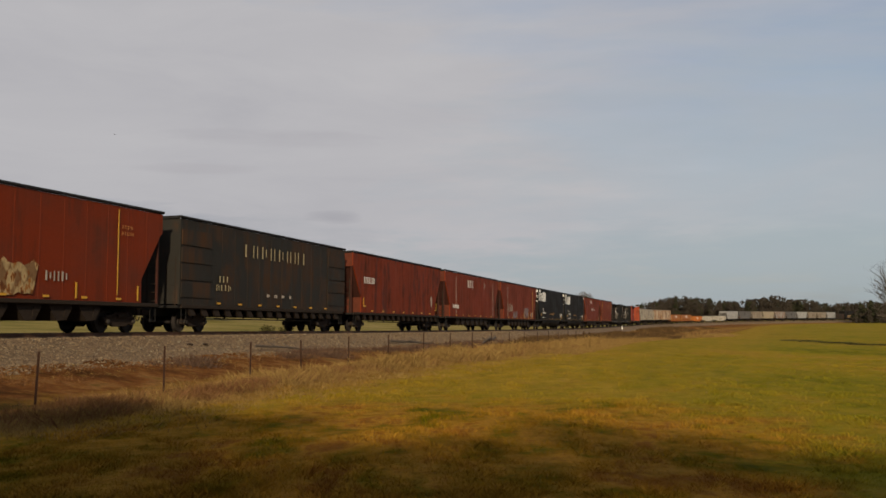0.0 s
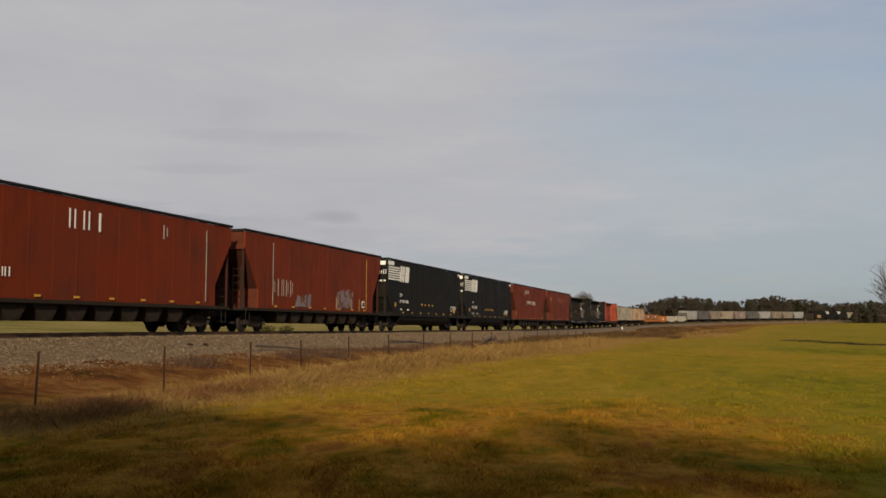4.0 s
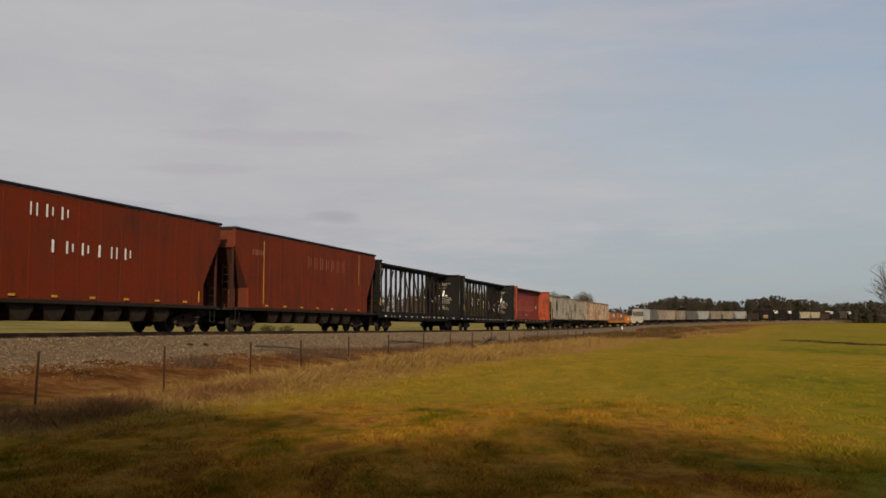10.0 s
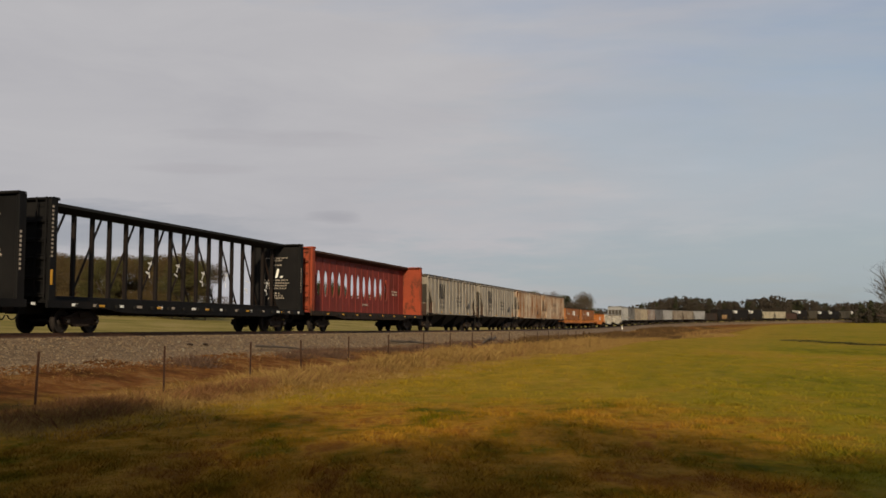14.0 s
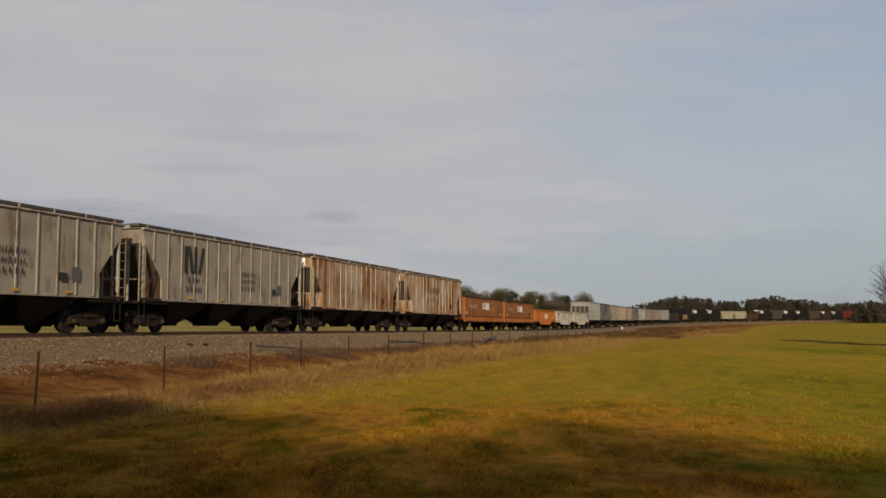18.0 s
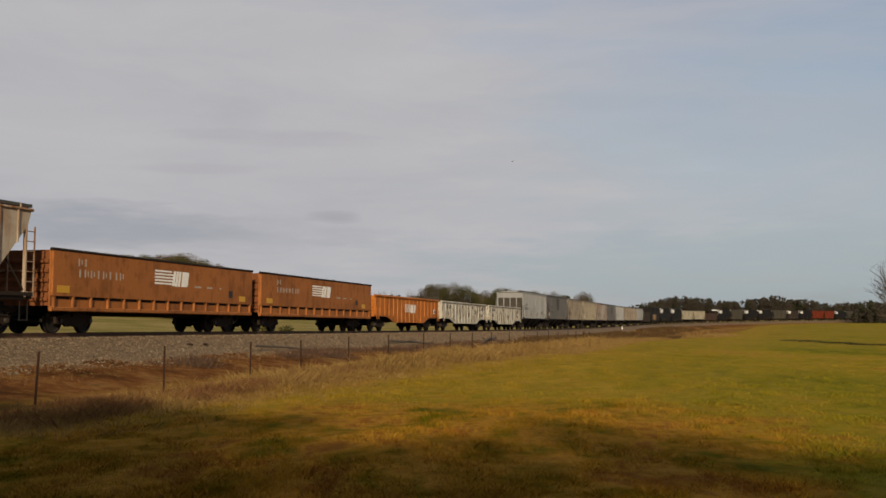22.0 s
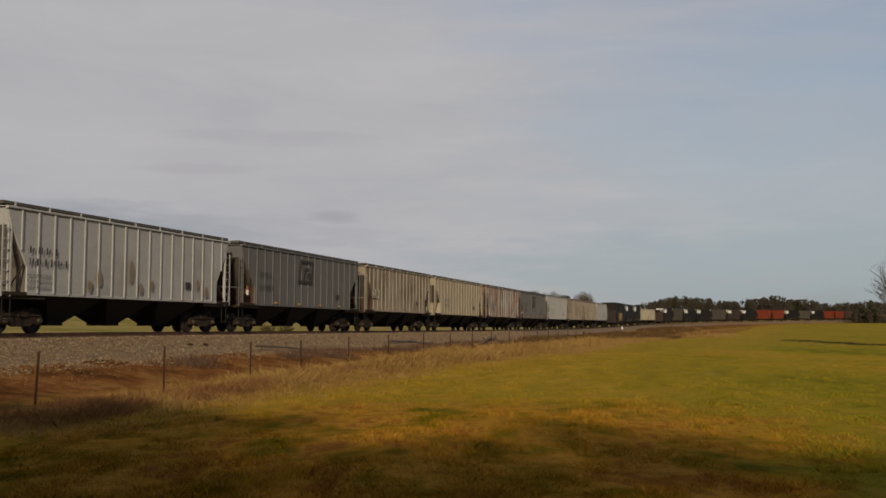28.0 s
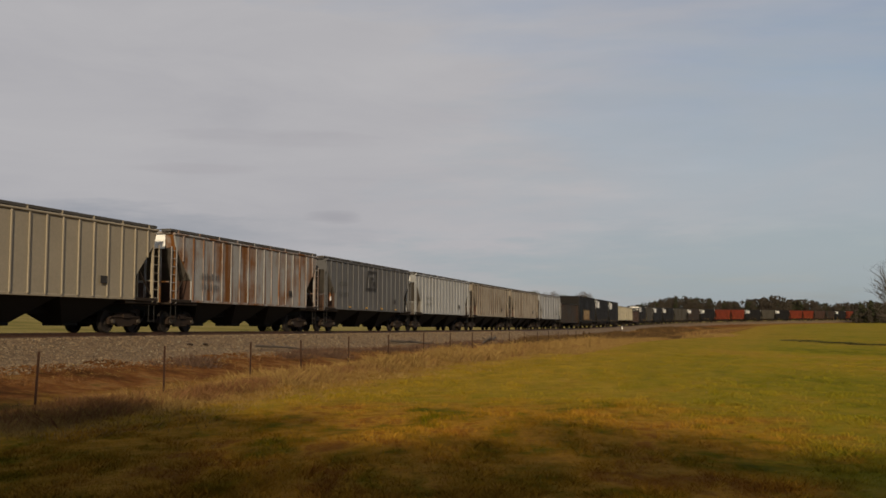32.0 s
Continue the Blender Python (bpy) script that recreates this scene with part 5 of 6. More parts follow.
    plate(c, "yellow_panel", -8.2, 1.75, 0.32, 0.28, YELLOWMARK, Y)
    for i in range(4):
        plate(c, "yellow_mark", -1.8 + i * 0.95, 1.92, 0.26, 0.16, YELLOWMARK, Y)
    plate(c, "data_panel", 6.6, 1.62, 0.40, 0.40, WHITEMARK, Y)
    plate(c, "data_panel_center", 6.66, 1.68, 0.28, 0.28, BLACK, Y - 0.012)
    marks(c, "lettering", 4, 7.2, 1.75, 0.2, 0.3, WHITEMARK, Y, 0.06, 65)
    plate(c, "yellow_panel", 7.4, 1.48, 0.5, 0.3, YELLOWMARK, Y)
marks(c7, "lettering", 3, -3.5, 4.15, 0.40, 0.46, WHITEMARK, Y, 0.45, 71, 0.18)
marks(c7, "lettering", 6, -2.4, 2.92, 0.42, 0.46, WHITEMARK, Y, 0.50, 72, 0.18)
plate(c7, "yellow_stripe", -8.6, 1.5, 0.08, 0.55, YELLOWMARK, Y)
plate(c7, "yellow_stripe", -8.5, 1.97, 0.36, 0.08, YELLOWMARK, Y)
plate(c7, "yellow_stripe", 8.0, 1.35, 0.10, 0.5, YELLOWMARK, Y)
for x in (-6.9, 6.8):
    plate(c8, "pale_stripe", x, 1.4 if x < 0 else 3.0, 0.05, 3.3 if x < 0 else 1.9, YELLOWMARK, Y)
marks(c8, "lettering", 7, -1.2, 3.6, 0.35, 0.7, GHOSTRED, Y, 0.5, 81, 0.16, "ghost of painted-out lettering")
marks(c8, "lettering", 5, -8.2, 3.9, 0.2, 0.3, GHOSTRED, Y, 0.08, 82)
for c, seed in ((c9, 90), (c10, 95)):
    hl = HALF[c]
    for z, n, w in ((4.12, 9, 0.11), (3.98, 5, 0.10), (3.72, 4, 0.12), (2.86, 9, 0.12), (2.70, 11, 0.10), (2.55, 9, 0.10), (2.40, 8, 0.11), (2.12, 3, 0.12), (1.98, 5, 0.12), (1.84, 8, 0.08)):
        end_marks(c, "bulkhead_lettering", n, hl - 0.412, n * (w + 0.05) / 2, z, w, 0.075, 0.05, FADEMARK, seed + n, 0.34)
    for k, ring in enumerate(([(0, 0), (0.14, 0), (0.26, 0.50), (0.12, 0.50)], [(-0.32, 0.0), (-0.20, 0.0), (-0.16, 0.10), (-0.28, 0.10)], [(0.3, 0.0), (0.46, 0.0), (0.48, 0.10), (0.32, 0.10)])):
        me = shared(("bulk_emblem", k), WHITEMARK, lambda: Shape().prism(ring, -0.005, 0.004))
        part("bulkhead_emblem", me, c, at=(hl - 0.412, 0.10, 3.04), turn=-math.pi / 2)
    # column of marks up the end post
    for k in range(13):
        plate(c, "post_lettering", -hl + 0.14, 2.75 + k * 0.15, 0.10, 0.07, FADEMARK, -1.5)
    for k in range(9):
        plate(c, "post_lettering", hl - 0.42, 2.2 + k * 0.16, 0.09, 0.09, FADEMARK, -1.5)
    plate(c, "yellow_panel", -hl + 0.14, 1.75, 0.12, 0.55, YELLOWMARK, -1.5)
    rng = random.Random(seed)
    for i in range(15):
        plate(c, "sill_mark", -hl + 1.2 + i * 1.45 + rng.uniform(-0.3, 0.3), 1.0, 0.22 if i % 3 else 0.36, 0.10, FADEMARK if i % 2 else WHITEMARK, -1.545)
# sprayed scribbles on every other post
STROKE_RINGS = ([(0, 0), (0.06, 0), (0.30, 0.40), (0.24, 0.40)], [(-0.02, 0.30), (0.30, 0.24), (0.32, 0.30), (0, 0.36)], [(0.10, -0.35), (0.17, -0.35), (0.12, -0.08), (0.05, -0.08)], [(-0.16, -0.12), (0.12, -0.22), (0.14, -0.15), (-0.14, -0.05)])
for i in range(6):
    for k, ring in enumerate(STROKE_RINGS):
        if (i * 3 + k) % 7 != 5:
            me = shared(("spray", k), WHITEMARK, lambda: Shape().prism(ring, -0.004, 0.002))
            part("spray_stroke", me, c10, "white sprayed stroke", at=(-2.55 + i * 2.33, -0.10, 2.75 - 0.10 * i + 0.12 * (i % 2)))
for i in range(3):
    me = shared(("spray", 1), WHITEMARK, lambda: Shape().prism(STROKE_RINGS[1], -0.004, 0.002))
    part("spray_stroke", me, c9, "white sprayed stroke", at=(1.9 + i * 2.33, -0.10, 2.2 + 0.25 * (i % 2)))
marks(c11, "lettering", 6, 7.4, 2.85, 0.16, 0.14, FADEMARK, -0.10, 0.06, 110, 0.4)
marks(c11, "lettering", 6, 7.4, 2.65, 0.16, 0.14, FADEMARK, -0.10, 0.06, 111, 0.4)
marks(c11, "lettering", 5, 1.2, 1.75, 0.18, 0.14, FADEMARK, -0.10, 0.06, 112, 0.4)
YH = -1.622
for c in (c12, c13):
    for k, ring in enumerate(([(0, 0), (0.2, 0), (0.2, 1.0), (0, 1.0)], [(0.24, 1.0), (0.42, 1.0), (0.62, 0), (0.44, 0)], [(0.66, 0), (0.84, 0), (0.84, 1.0), (0.66, 1.0)], [(0.95, 0), (1.13, 0), (1.4, 1.0), (1.22, 1.0)])):
        part("dark_emblem", shared(("slant_emblem", k), DARKMARK, lambda: Shape().prism([(1.25 * a, 1.2 * b) for a, b in ring], -0.005, 0.004)), c, at=(-4.8, YH, 2.65))
    marks(c, "lettering", 3, -4.5, 2.2, 0.25, 0.3, DARKMARK, YH, 0.12, 121)
    marks(c, "lettering", 4, -4.6, 1.8, 0.25, 0.28, DARKMARK, YH, 0.10, 122)
    for z in (2.75, 2.4, 2.05):
        marks(c, "lettering", 5, 0.6, z, 0.22, 0.22, DARKMARK, YH, 0.09, 123 + int(z * 10))
    plate(c, "grey_patch", 4.6, 1.95, 0.5, 0.5, STEELGREY, YH)
marks(c14, "lettering", 6, -3.6, 2.3, 0.40, 0.50, STEELGREY, YH, 0.50, 141, 0.13)
marks(c15, "lettering", 5, -2.6, 3.0, 0.38, 0.5, DARKMARK, YH, 0.4, 151, 0.22)
marks(c15, "lettering", 5, -2.6, 2.2, 0.36, 0.48, DARKMARK, YH, 0.4, 152, 0.22)
for c in (c16, c17):
    emblem(c, -1.15 if c is c16 else -1.6, 2.0, 0.66, -1.588)
    marks(c, "lettering", 2, -6.3, 2.5, 0.22, 0.28, FADEMARK, -1.588, 0.12, 161)
    marks(c, "lettering", 6, -6.3, 2.08, 0.24, 0.30, FADEMARK, -1.588, 0.14, 162)
    marks(c, "lettering", 2, -4.0, 2.08, 0.24, 0.30, FADEMARK, -1.588, 0.10, 164)
    for x, w in ((2.1, 0.6), (3.2, 0.5), (4.4, 0.14)):
        plate(c, "pale_mark", x, 2.0, w, 0.08, FADEMARK, -1.588)
    plate(c, "yellow_panel", -7.5, 1.48, 0.7, 0.26, YELLOWMARK, -1.590)
    plate(c, "yellow_panel", 6.4, 1.48, 0.6, 0.26, YELLOWMARK, -1.590)
    plate(c, "data_panel", 5.3, 1.65, 0.38, 0.32, DARKMARK, -1.588)
emblem(c18, -1.1, 1.35, 0.62, -1.50)
plate(c18, "data_panel", 6.1, 1.35, 0.34, 0.34, WHITEMARK, -1.545)
plate(c18, "data_panel_center", 6.16, 1.41, 0.22, 0.22, DARKMARK, -1.56)
for c in (c19, c20):
    marks(c, "lettering", 4, -6.4, 1.85, 0.26, 0.34, DARKMARK, -1.50, 0.12, 191, 0.3)
    marks(c, "lettering", 2, -2.6, 1.65, 0.2, 0.28, DARKMARK, -1.50, 0.1, 192)
    daubs(c, 1, 3.2, 1.5, 0.35, 0.5, DARKMARK, 193, -1.50, 0.1, "dark rubbed emblem")
    plate(c, "data_panel", 5.75, 1.30, 0.50, 0.85, DARKMARK, -1.488)
    plate(c, "white_tag", 5.9, 1.55, 0.22, 0.26, WHITEMARK, -1.496)
    for x in (-7.0, -5.6, 3.9, 6.9):
        plate(c, "yellow_panel", x, 1.14, 0.34, 0.16, YELLOWMARK, -1.488)
    for k, (x, z, w, hh) in enumerate(((5.2, 1.75, 0.30, 0.6), (6.5, 1.55, 0.34, 0.8), (-1.6, 1.9, 0.5, 0.3), (0.9, 1.2, 0.4, 0.5), (-4.6, 1.5, 0.3, 0.5), (2.2, 2.0, 0.6, 0.25), (-6.0, 1.3, 0.3, 0.4))):
        daubs(c, 1, x, z, w, hh, REDRUST, 260 + k, -1.487, 0.1, "patch of red-brown rust")
marks(c21, "lettering", 4, -6.6, 2.80, 0.22, 0.24, DARKMARK, YH, 0.22, 211)
marks(c21, "lettering", 6, -6.6, 2.38, 0.22, 0.26, DARKMARK, YH, 0.16, 212)
for k, (x, h) in enumerate(((-3.3, 0.5), (-2.7, 0.7), (-0.6, 0.9), (0.1, 0.5), (0.9, 0.45), (4.6, 0.5), (5.4, 0.6))):
    daubs(c21, 1, x, 1.5 + 0.2 * (k % 3), 0.30, h, RUSTSTAIN, 214 + k, YH, 0.05, "brown rust stain low on the side")
for z in (2.0, 1.8, 1.6):
    marks(c21, "lettering", 8, -6.7, z, 0.12, 0.09, STEELGREY, YH, 0.05, 213 + int(z * 10))
for c in (c22, c26):
    for k, ring in enumerate(([(0.06, 0.18), (0.24, 0.18), (0.55, 1.15), (0.36, 1.15)], [(0, 0), (2.0, 0), (2.02, 0.17), (0.05, 0.17)], [(0.36, 1.16), (2.12, 1.16), (2.14, 1.32), (0.42, 1.32)],
                              [(1.86, 0.18), (2.03, 0.18), (2.12, 1.15), (1.94, 1.15)], [(0.72, 0.18), (0.9, 0.18), (1.1, 0.9), (0.92, 0.9)], [(1.11, 0.74), (1.5, 0.74), (1.54, 0.9), (1.12, 0.9)], [(1.3, 0.3), (1.75, 0.3), (1.8, 0.62), (1.34, 0.62)])):
        part("emblem_stroke", shared(("square_emblem", k), DARKMARK, lambda: Shape().prism(ring, -0.004, 0.004)), c, "dark stroke of an outlined square emblem", at=(-1.5, YH, 2.70))
    daubs(c, 1, -7.6, 1.75, 0.3, 0.55, RUSTMARK, 225, -1.55, 0.05, "orange rust patch")
    plate(c, "white_tag", -7.52, 1.85, 0.2, 0.25, WHITEMARK, -1.57)
    marks(c, "lettering", 4, -6.15, 2.8, 0.24, 0.28, DARKMARK, YH, 0.10, 221)
    marks(c, "lettering", 5, -6.15, 2.15, 0.24, 0.28, DARKMARK, YH, 0.11, 222)
sprayed_panel(c23, -6.3, 2.15, 1.5, 0.75, SPRAYPALE, 231, YH, "pale sprayed scribble")
for c in (c24, c25, c27):
    marks(c, "lettering", 4, -5.5, 2.4, 0.28, 0.30, STEELGREY, YH, 0.14, 241)
    marks(c, "lettering", 4, -5.5, 1.95, 0.28, 0.28, STEELGREY, YH, 0.14, 242)
def stand(root, bearing, away, reach, turn, tall):
    """Set a plant at a bearing (metres sideways for each metre ahead) and distance; its top rises reach metres a metre above the eye's level."""
    plant(root, bearing * away, away, turn)
    k = (EYE.z + reach * away - root.location.z) / tall
    root.scale = (k, k, k)
    return root


# ---------------------------------------------------------------- trackside: ties, stones, fence
def tie_shape():
    return Shape().bevelled(-0.11, 0.11, -1.3, 1.3, -0.32, -0.155, 0.015, "y")


track_ties = tagged(new("track_ties"), "creosoted wooden crossties half sunk in ballast", "crossties", kind="structure")
tie_me = shared("tie", TIEWOOD, tie_shape)
rng = random.Random(4)
for i in range(240):
    p = on_line(-10 + i * 0.52)
    t = part("tie", tie_me, track_ties, at=p + Vector((0, 0, rng.uniform(-0.01, 0.012))))
    t.rotation_euler = (0, 0, math.pi / 2 - float(np.interp(-10 + i * 0.52, LINE_S, line_a)) + rng.uniform(-0.03, 0.03))


def stone_heap(name, s_range, u_range, count, size, label):
    """Crushed stones lying on the bank, joined as one heap."""
    rng = np.random.default_rng(7)
    vs, fs = [], []
    base = np.array([(1, 0, 0), (-1, 0, 0), (0, 1, 0), (0, -1, 0), (0, 0, 0.8), (0, 0, -0.5)])
    tri = [(0, 2, 4), (2, 1, 4), (1, 3, 4), (3, 0, 4), (2, 0, 5), (1, 2, 5), (3, 1, 5), (0, 3, 5)]
    S = s_range[0] + (s_range[1] - s_range[0]) * rng.random(count) ** 1.6
    U = u_range[0] + (u_range[1] - u_range[0]) * rng.random(count) ** 1.15
    flat = np.interp(S, LINE_S, line_a)
    X, Y = np.interp(S, LINE_S, line_x) + U * np.cos(flat), np.interp(S, LINE_S, line_y) - U * np.sin(flat)
    bank = np.interp(S, LINE_S, line_z) + np.interp(U, [1.4, 2.2, 3.4, 4.7, 6.0], [-0.17, -0.20, -0.62, -1.04, -1.9])
    Z = np.maximum(bank, ground_height(X, Y)[0])
    for k in range(count):
        s, p = S[k], np.array((X[k], Y[k], Z[k]))
        r = size * rng.uniform(0.5, 1.5) * (1 + 0.012 * s)
        q = base * r * rng.uniform(0.6, 1.3, (6, 3))
        a = rng.uniform(0, 6.28)
        q = np.stack([q[:, 0] * math.cos(a) - q[:, 1] * math.sin(a), q[:, 0] * math.sin(a) + q[:, 1] * math.cos(a), q[:, 2]], -1) + p
        n = len(vs)
        vs += q.tolist()
        fs += [(a_ + n, b_ + n, c_ + n) for a_, b_, c_ in tri]
    me = bpy.data.meshes.new(name)
    me.from_pydata(vs, [], fs)
    me.materials.append(STONE)
    return tagged(new(name, me), label, "ballast stones", kind="stuff")


stone_heap("ballast_stones", (12, 110), (1.5, 5.7), 17500, 0.034, "loose grey and tan crushed stones on the ballast bank")


def rock(x, y, z, r, seed, label):
    rng = random.Random(seed)
    bm = bmesh.new()
    bmesh.ops.create_icosphere(bm, subdivisions=2, radius=r)
    for v in bm.verts:
        v.co = Vector((v.co.x * 1.5, v.co.y, v.co.z * 0.6)) * rng.uniform(0.8, 1.15)
    me = bpy.data.meshes.new("rock")
    bm.to_mesh(me)
    me.materials.append(TRUCKIRON)
    ob = new("rock", me)
    ob.location = (x, y, z)
    tagged(ob, label, "rock", "dark lumps on the ballast")


for k, (s_, u_, r_) in enumerate([(24.5, 3.0, 0.09), (37.5, 3.2, 0.10), (38.6, 3.3, 0.08), (36.2, 1.8, 0.07)]):
    rock(*on_line(s_, u_, -0.50 if u_ > 2.5 else -0.15), r_, k, "dark lump of scrap lying on pale ballast")

BRANCHES = [(83, 76, 5.2, 6.2, 0.12), (41.5, 46.5, 4.2, 5.0, 0.06), (60.5, 67.0, 4.0, 5.4, 0.09), (88.0, 80.5, 4.4, 5.6, 0.10)]
# dead branches on the slope: stretch of line, thickness
for k, (s0_, s1_, u0_, u1_, r_) in enumerate(BRANCHES):
    a, b = on_line(s0_, u0_, -0.62), on_line(s1_, u1_, -0.95)
    rng = random.Random(k)
    log = Shape().rod(a, a.lerp(b, 0.5) + Vector((0, 0, 0.06)), r_, 7, r_ * 0.8).rod(a.lerp(b, 0.5) + Vector((0, 0, 0.06)), b, r_ * 0.8, 7, r_ * 0.5)
    for f in (0.3, 0.55, 0.8):
        p = a.lerp(b, f) + Vector((0, 0, 0.05))
        log.rod(p, p + Vector((rng.uniform(-0.8, 0.8), rng.uniform(-0.5, 0.5), rng.uniform(0.15, 0.45))), r_ * 0.5, 5, r_ * 0.15)
    tagged(new("fallen_branch", log.mesh("fallen_branch", BARK)), "dark dead branch lying on the ballast slope", "branch", "branches on the bank")

# fence of steel posts
POST_S = [19.42, 24.75, 29.9, 33.9, 38.5, 43.4, 48.8, 53.7, 58.6, 63.5, 68.8, 74.0, 79.1, 84.3, 89.2, 94.5, 99.6, 104.8, 110.0, 115.2]
rng = random.Random(11)


def post_shape():
    s = Shape().prism([(-0.024, -0.005), (0.024, -0.005), (0.024, 0.004), (0.005, 0.004), (0.005, 0.034), (-0.005, 0.034), (-0.005, 0.004), (-0.024, 0.004)], -0.35, 1.33, "z")
    for k in range(14):
        s.box(-0.012, 0.012, -0.012, -0.004, 0.2 + k * 0.08, 0.222 + k * 0.08)
    return s


post_me = shared("post", POSTIRON, post_shape)
for i, s_ in enumerate(POST_S):
    p = on_line(s_, 9.9)
    post = new("fence_post", post_me)
    post.location = (p.x, p.y, ground_at(p.x, p.y))
    post.rotation_euler = (rng.uniform(-0.03, 0.03), rng.uniform(-0.015, 0.03) + (0.035 if i == 0 else 0), rng.uniform(-0.3, 0.3))
    post.scale = (1.2, 1.2, 1)
    tagged(post, "rusty dark steel fence post standing in dry grass", "fence post", "posts of the fence")

# white marker by the line
p = on_line(214, 3.0, -0.75)
marker = Shape().bevelled(-0.11, 0.11, -0.06, 0.06, 0, 0.8, 0.03, "z")
ob = new("trackside_marker", marker.mesh("trackside_marker", WHITEMARK))
ob.location = p
tagged(ob, "small white marker post standing beside the track", "marker post")


# ---------------------------------------------------------------- grass and weeds
def tufts(name, label, mat, places, blades, height, spread, lean, width, seed, category="grass", tall=None):
    """Tufts of thin blades at the given places, joined."""
    rng = np.random.default_rng(seed)
    n = len(places)
    P = np.repeat(places, blades, axis=0)
    N = len(P)
    ang, r = rng.uniform(0, 6.28, N), spread * np.sqrt(rng.random(N))
    root = P + np.stack([r * np.cos(ang), r * np.sin(ang), np.zeros(N)], -1)
    size = np.repeat(rng.uniform(0.6, 1.3, n) * (1 if tall is None else tall), blades)
    h = height * size * rng.uniform(0.55, 1.15, N)
    la = ang + rng.normal(0, 0.9, N)
    lodge = np.repeat(rng.normal(0, 0.35, (n, 2)), blades, axis=0) * h[:, None]
    out = lean * h * rng.uniform(0.3, 1.25, N)
    tip = root + np.stack([np.cos(la) * out + lodge[:, 0], np.sin(la) * out + lodge[:, 1], h], -1)
    wa = rng.uniform(0, 6.28, N)
    w = np.stack([np.cos(wa), np.sin(wa), np.zeros(N)], -1) * (width * size)[:, None] / 2
    vs = np.stack([root - w, root + w, (root + tip) / 2 + w * 0.8 + np.array([0, 0, 0.04]) * h[:, None], tip], 1).reshape(-1, 3)
    fs = (np.arange(N)[:, None] * 4 + np.array([[0, 1, 2, 3]]))
    me = bpy.data.meshes.new(name)
    me.from_pydata(vs.tolist(), [], fs.tolist())
    if mat is BLADES:
        X, Y = places[:, 0], places[:, 1]
        set_zones(me, *(np.repeat(a, blades * 4) for a in (X, Y, *line_coords(X, Y))))
    me.materials.append(mat)
    return tagged(new(name, me), label, category, kind="stuff")


def scatter(count, seed, choose):
    """Random places on the ground; choose(rng, count) gives s and u."""
    rng = np.random.default_rng(seed)
    s, u = choose(rng, count)
    a = np.interp(s, LINE_S, line_a)
    x = np.interp(s, LINE_S, line_x) + u * np.cos(a)
    y = np.interp(s, LINE_S, line_y) - u * np.sin(a)
    return np.stack([x, y, ground_height(x, y)[0] - 0.01], -1)


def field_places(count, seed):
    """Places in the camera's wedge of the field, denser near by."""
    rng = np.random.default_rng(seed)
    y = 20 + 65 * rng.random(count) ** 1.5
    x = y * rng.uniform(-0.50, 0.50, count)
    z, s, u = ground_height(x, y)
    keep = u > np.interp(s, STRIP_S, STRIP_U) - 1.5
    return np.stack([x, y, z - 0.01], -1)[keep]


clump = np.random.default_rng(3)


def ridge_edge(s):
    """Distance from the track to the field side of the weedy ridge along the fence."""
    return np.interp(s, [12, 20, 27, 38, 50, 68, 115], [13.0, 12.4, 11.9, 12.0, 13.5, 14.4, 15.0])


def hedge_places(r, n):
    """Clumps along the fence, of uneven width."""
    k = 170
    cs = 13 + 106 * r.random(k) ** 1.25
    cu = 9.6 + np.clip((26 - cs) / 4, 0, 1.7) + (ridge_edge(cs) - 10.0 - np.clip((26 - cs) / 4, 0, 1.7)) * r.random(k)
    i = r.integers(0, k, n)
    s, u = cs[i] + r.normal(0, 0.9, n), cu[i] + r.normal(0, 0.40, n)
    m = n // 3
    s[:m] = 13 + 106 * r.random(m)
    u[:m] = 9.6 + np.clip((26 - s[:m]) / 4, 0, 1.7) + (ridge_edge(s[:m]) - 9.4 - np.clip((26 - s[:m]) / 4, 0, 1.7)) * r.random(m)
    return s, u


def fringe_places(r, n):
    s = 14 + 104 * r.random(n) ** 1.2
    return s, ridge_edge(s) - 0.6 + np.abs(r.normal(0, 1.5, n))


def ragged(P):
    """Height of the weeds from place to place along the fence."""
    s, u = line_coords(P[:, 0], P[:, 1])
    n = np.sin(1.1 * s + 2 * np.sin(0.47 * s) + u) + 0.7 * np.sin(2.9 * s + 1.3 * np.sin(0.9 * s) - 2 * u)
    n = n + 0.8 * np.sin(6.1 * s + 2.2 * np.sin(1.7 * s) + 2.6 * u)
    return np.clip(1.0 + 0.42 * n, 0.25, 1.9) * np.interp(s, [14, 22, 32, 45, 60], [0.45, 0.55, 0.9, 1.05, 1.1])


def near_places(count, seed):
    """Places on the trodden grass close to the viewpoint."""
    rng = np.random.default_rng(seed)
    y = 9.5 + 60 * rng.random(count) ** 2.1
    x = y * rng.uniform(-0.48, 0.48, count)
    z, s, u = ground_height(x, y)
    return np.stack([x, y, z - 0.008], -1)[u > 11.5]


def patchy(P):
    """Height of the grass from place to place: low worn spots and taller clumps."""
    x, y = P[:, 0], P[:, 1] * 0.6
    n = np.sin(2.1 * x + 1.7 * np.sin(1.3 * y)) * np.sin(1.9 * y + 1.4 * np.sin(1.6 * x)) + 0.7 * np.sin(5.3 * x + 2 * np.sin(3.1 * y)) * np.sin(4.7 * y + 2 * np.sin(2.9 * x))
    return np.clip(1.0 + 0.55 * n, 0.35, 2.0)


places = field_places(9000, 21)
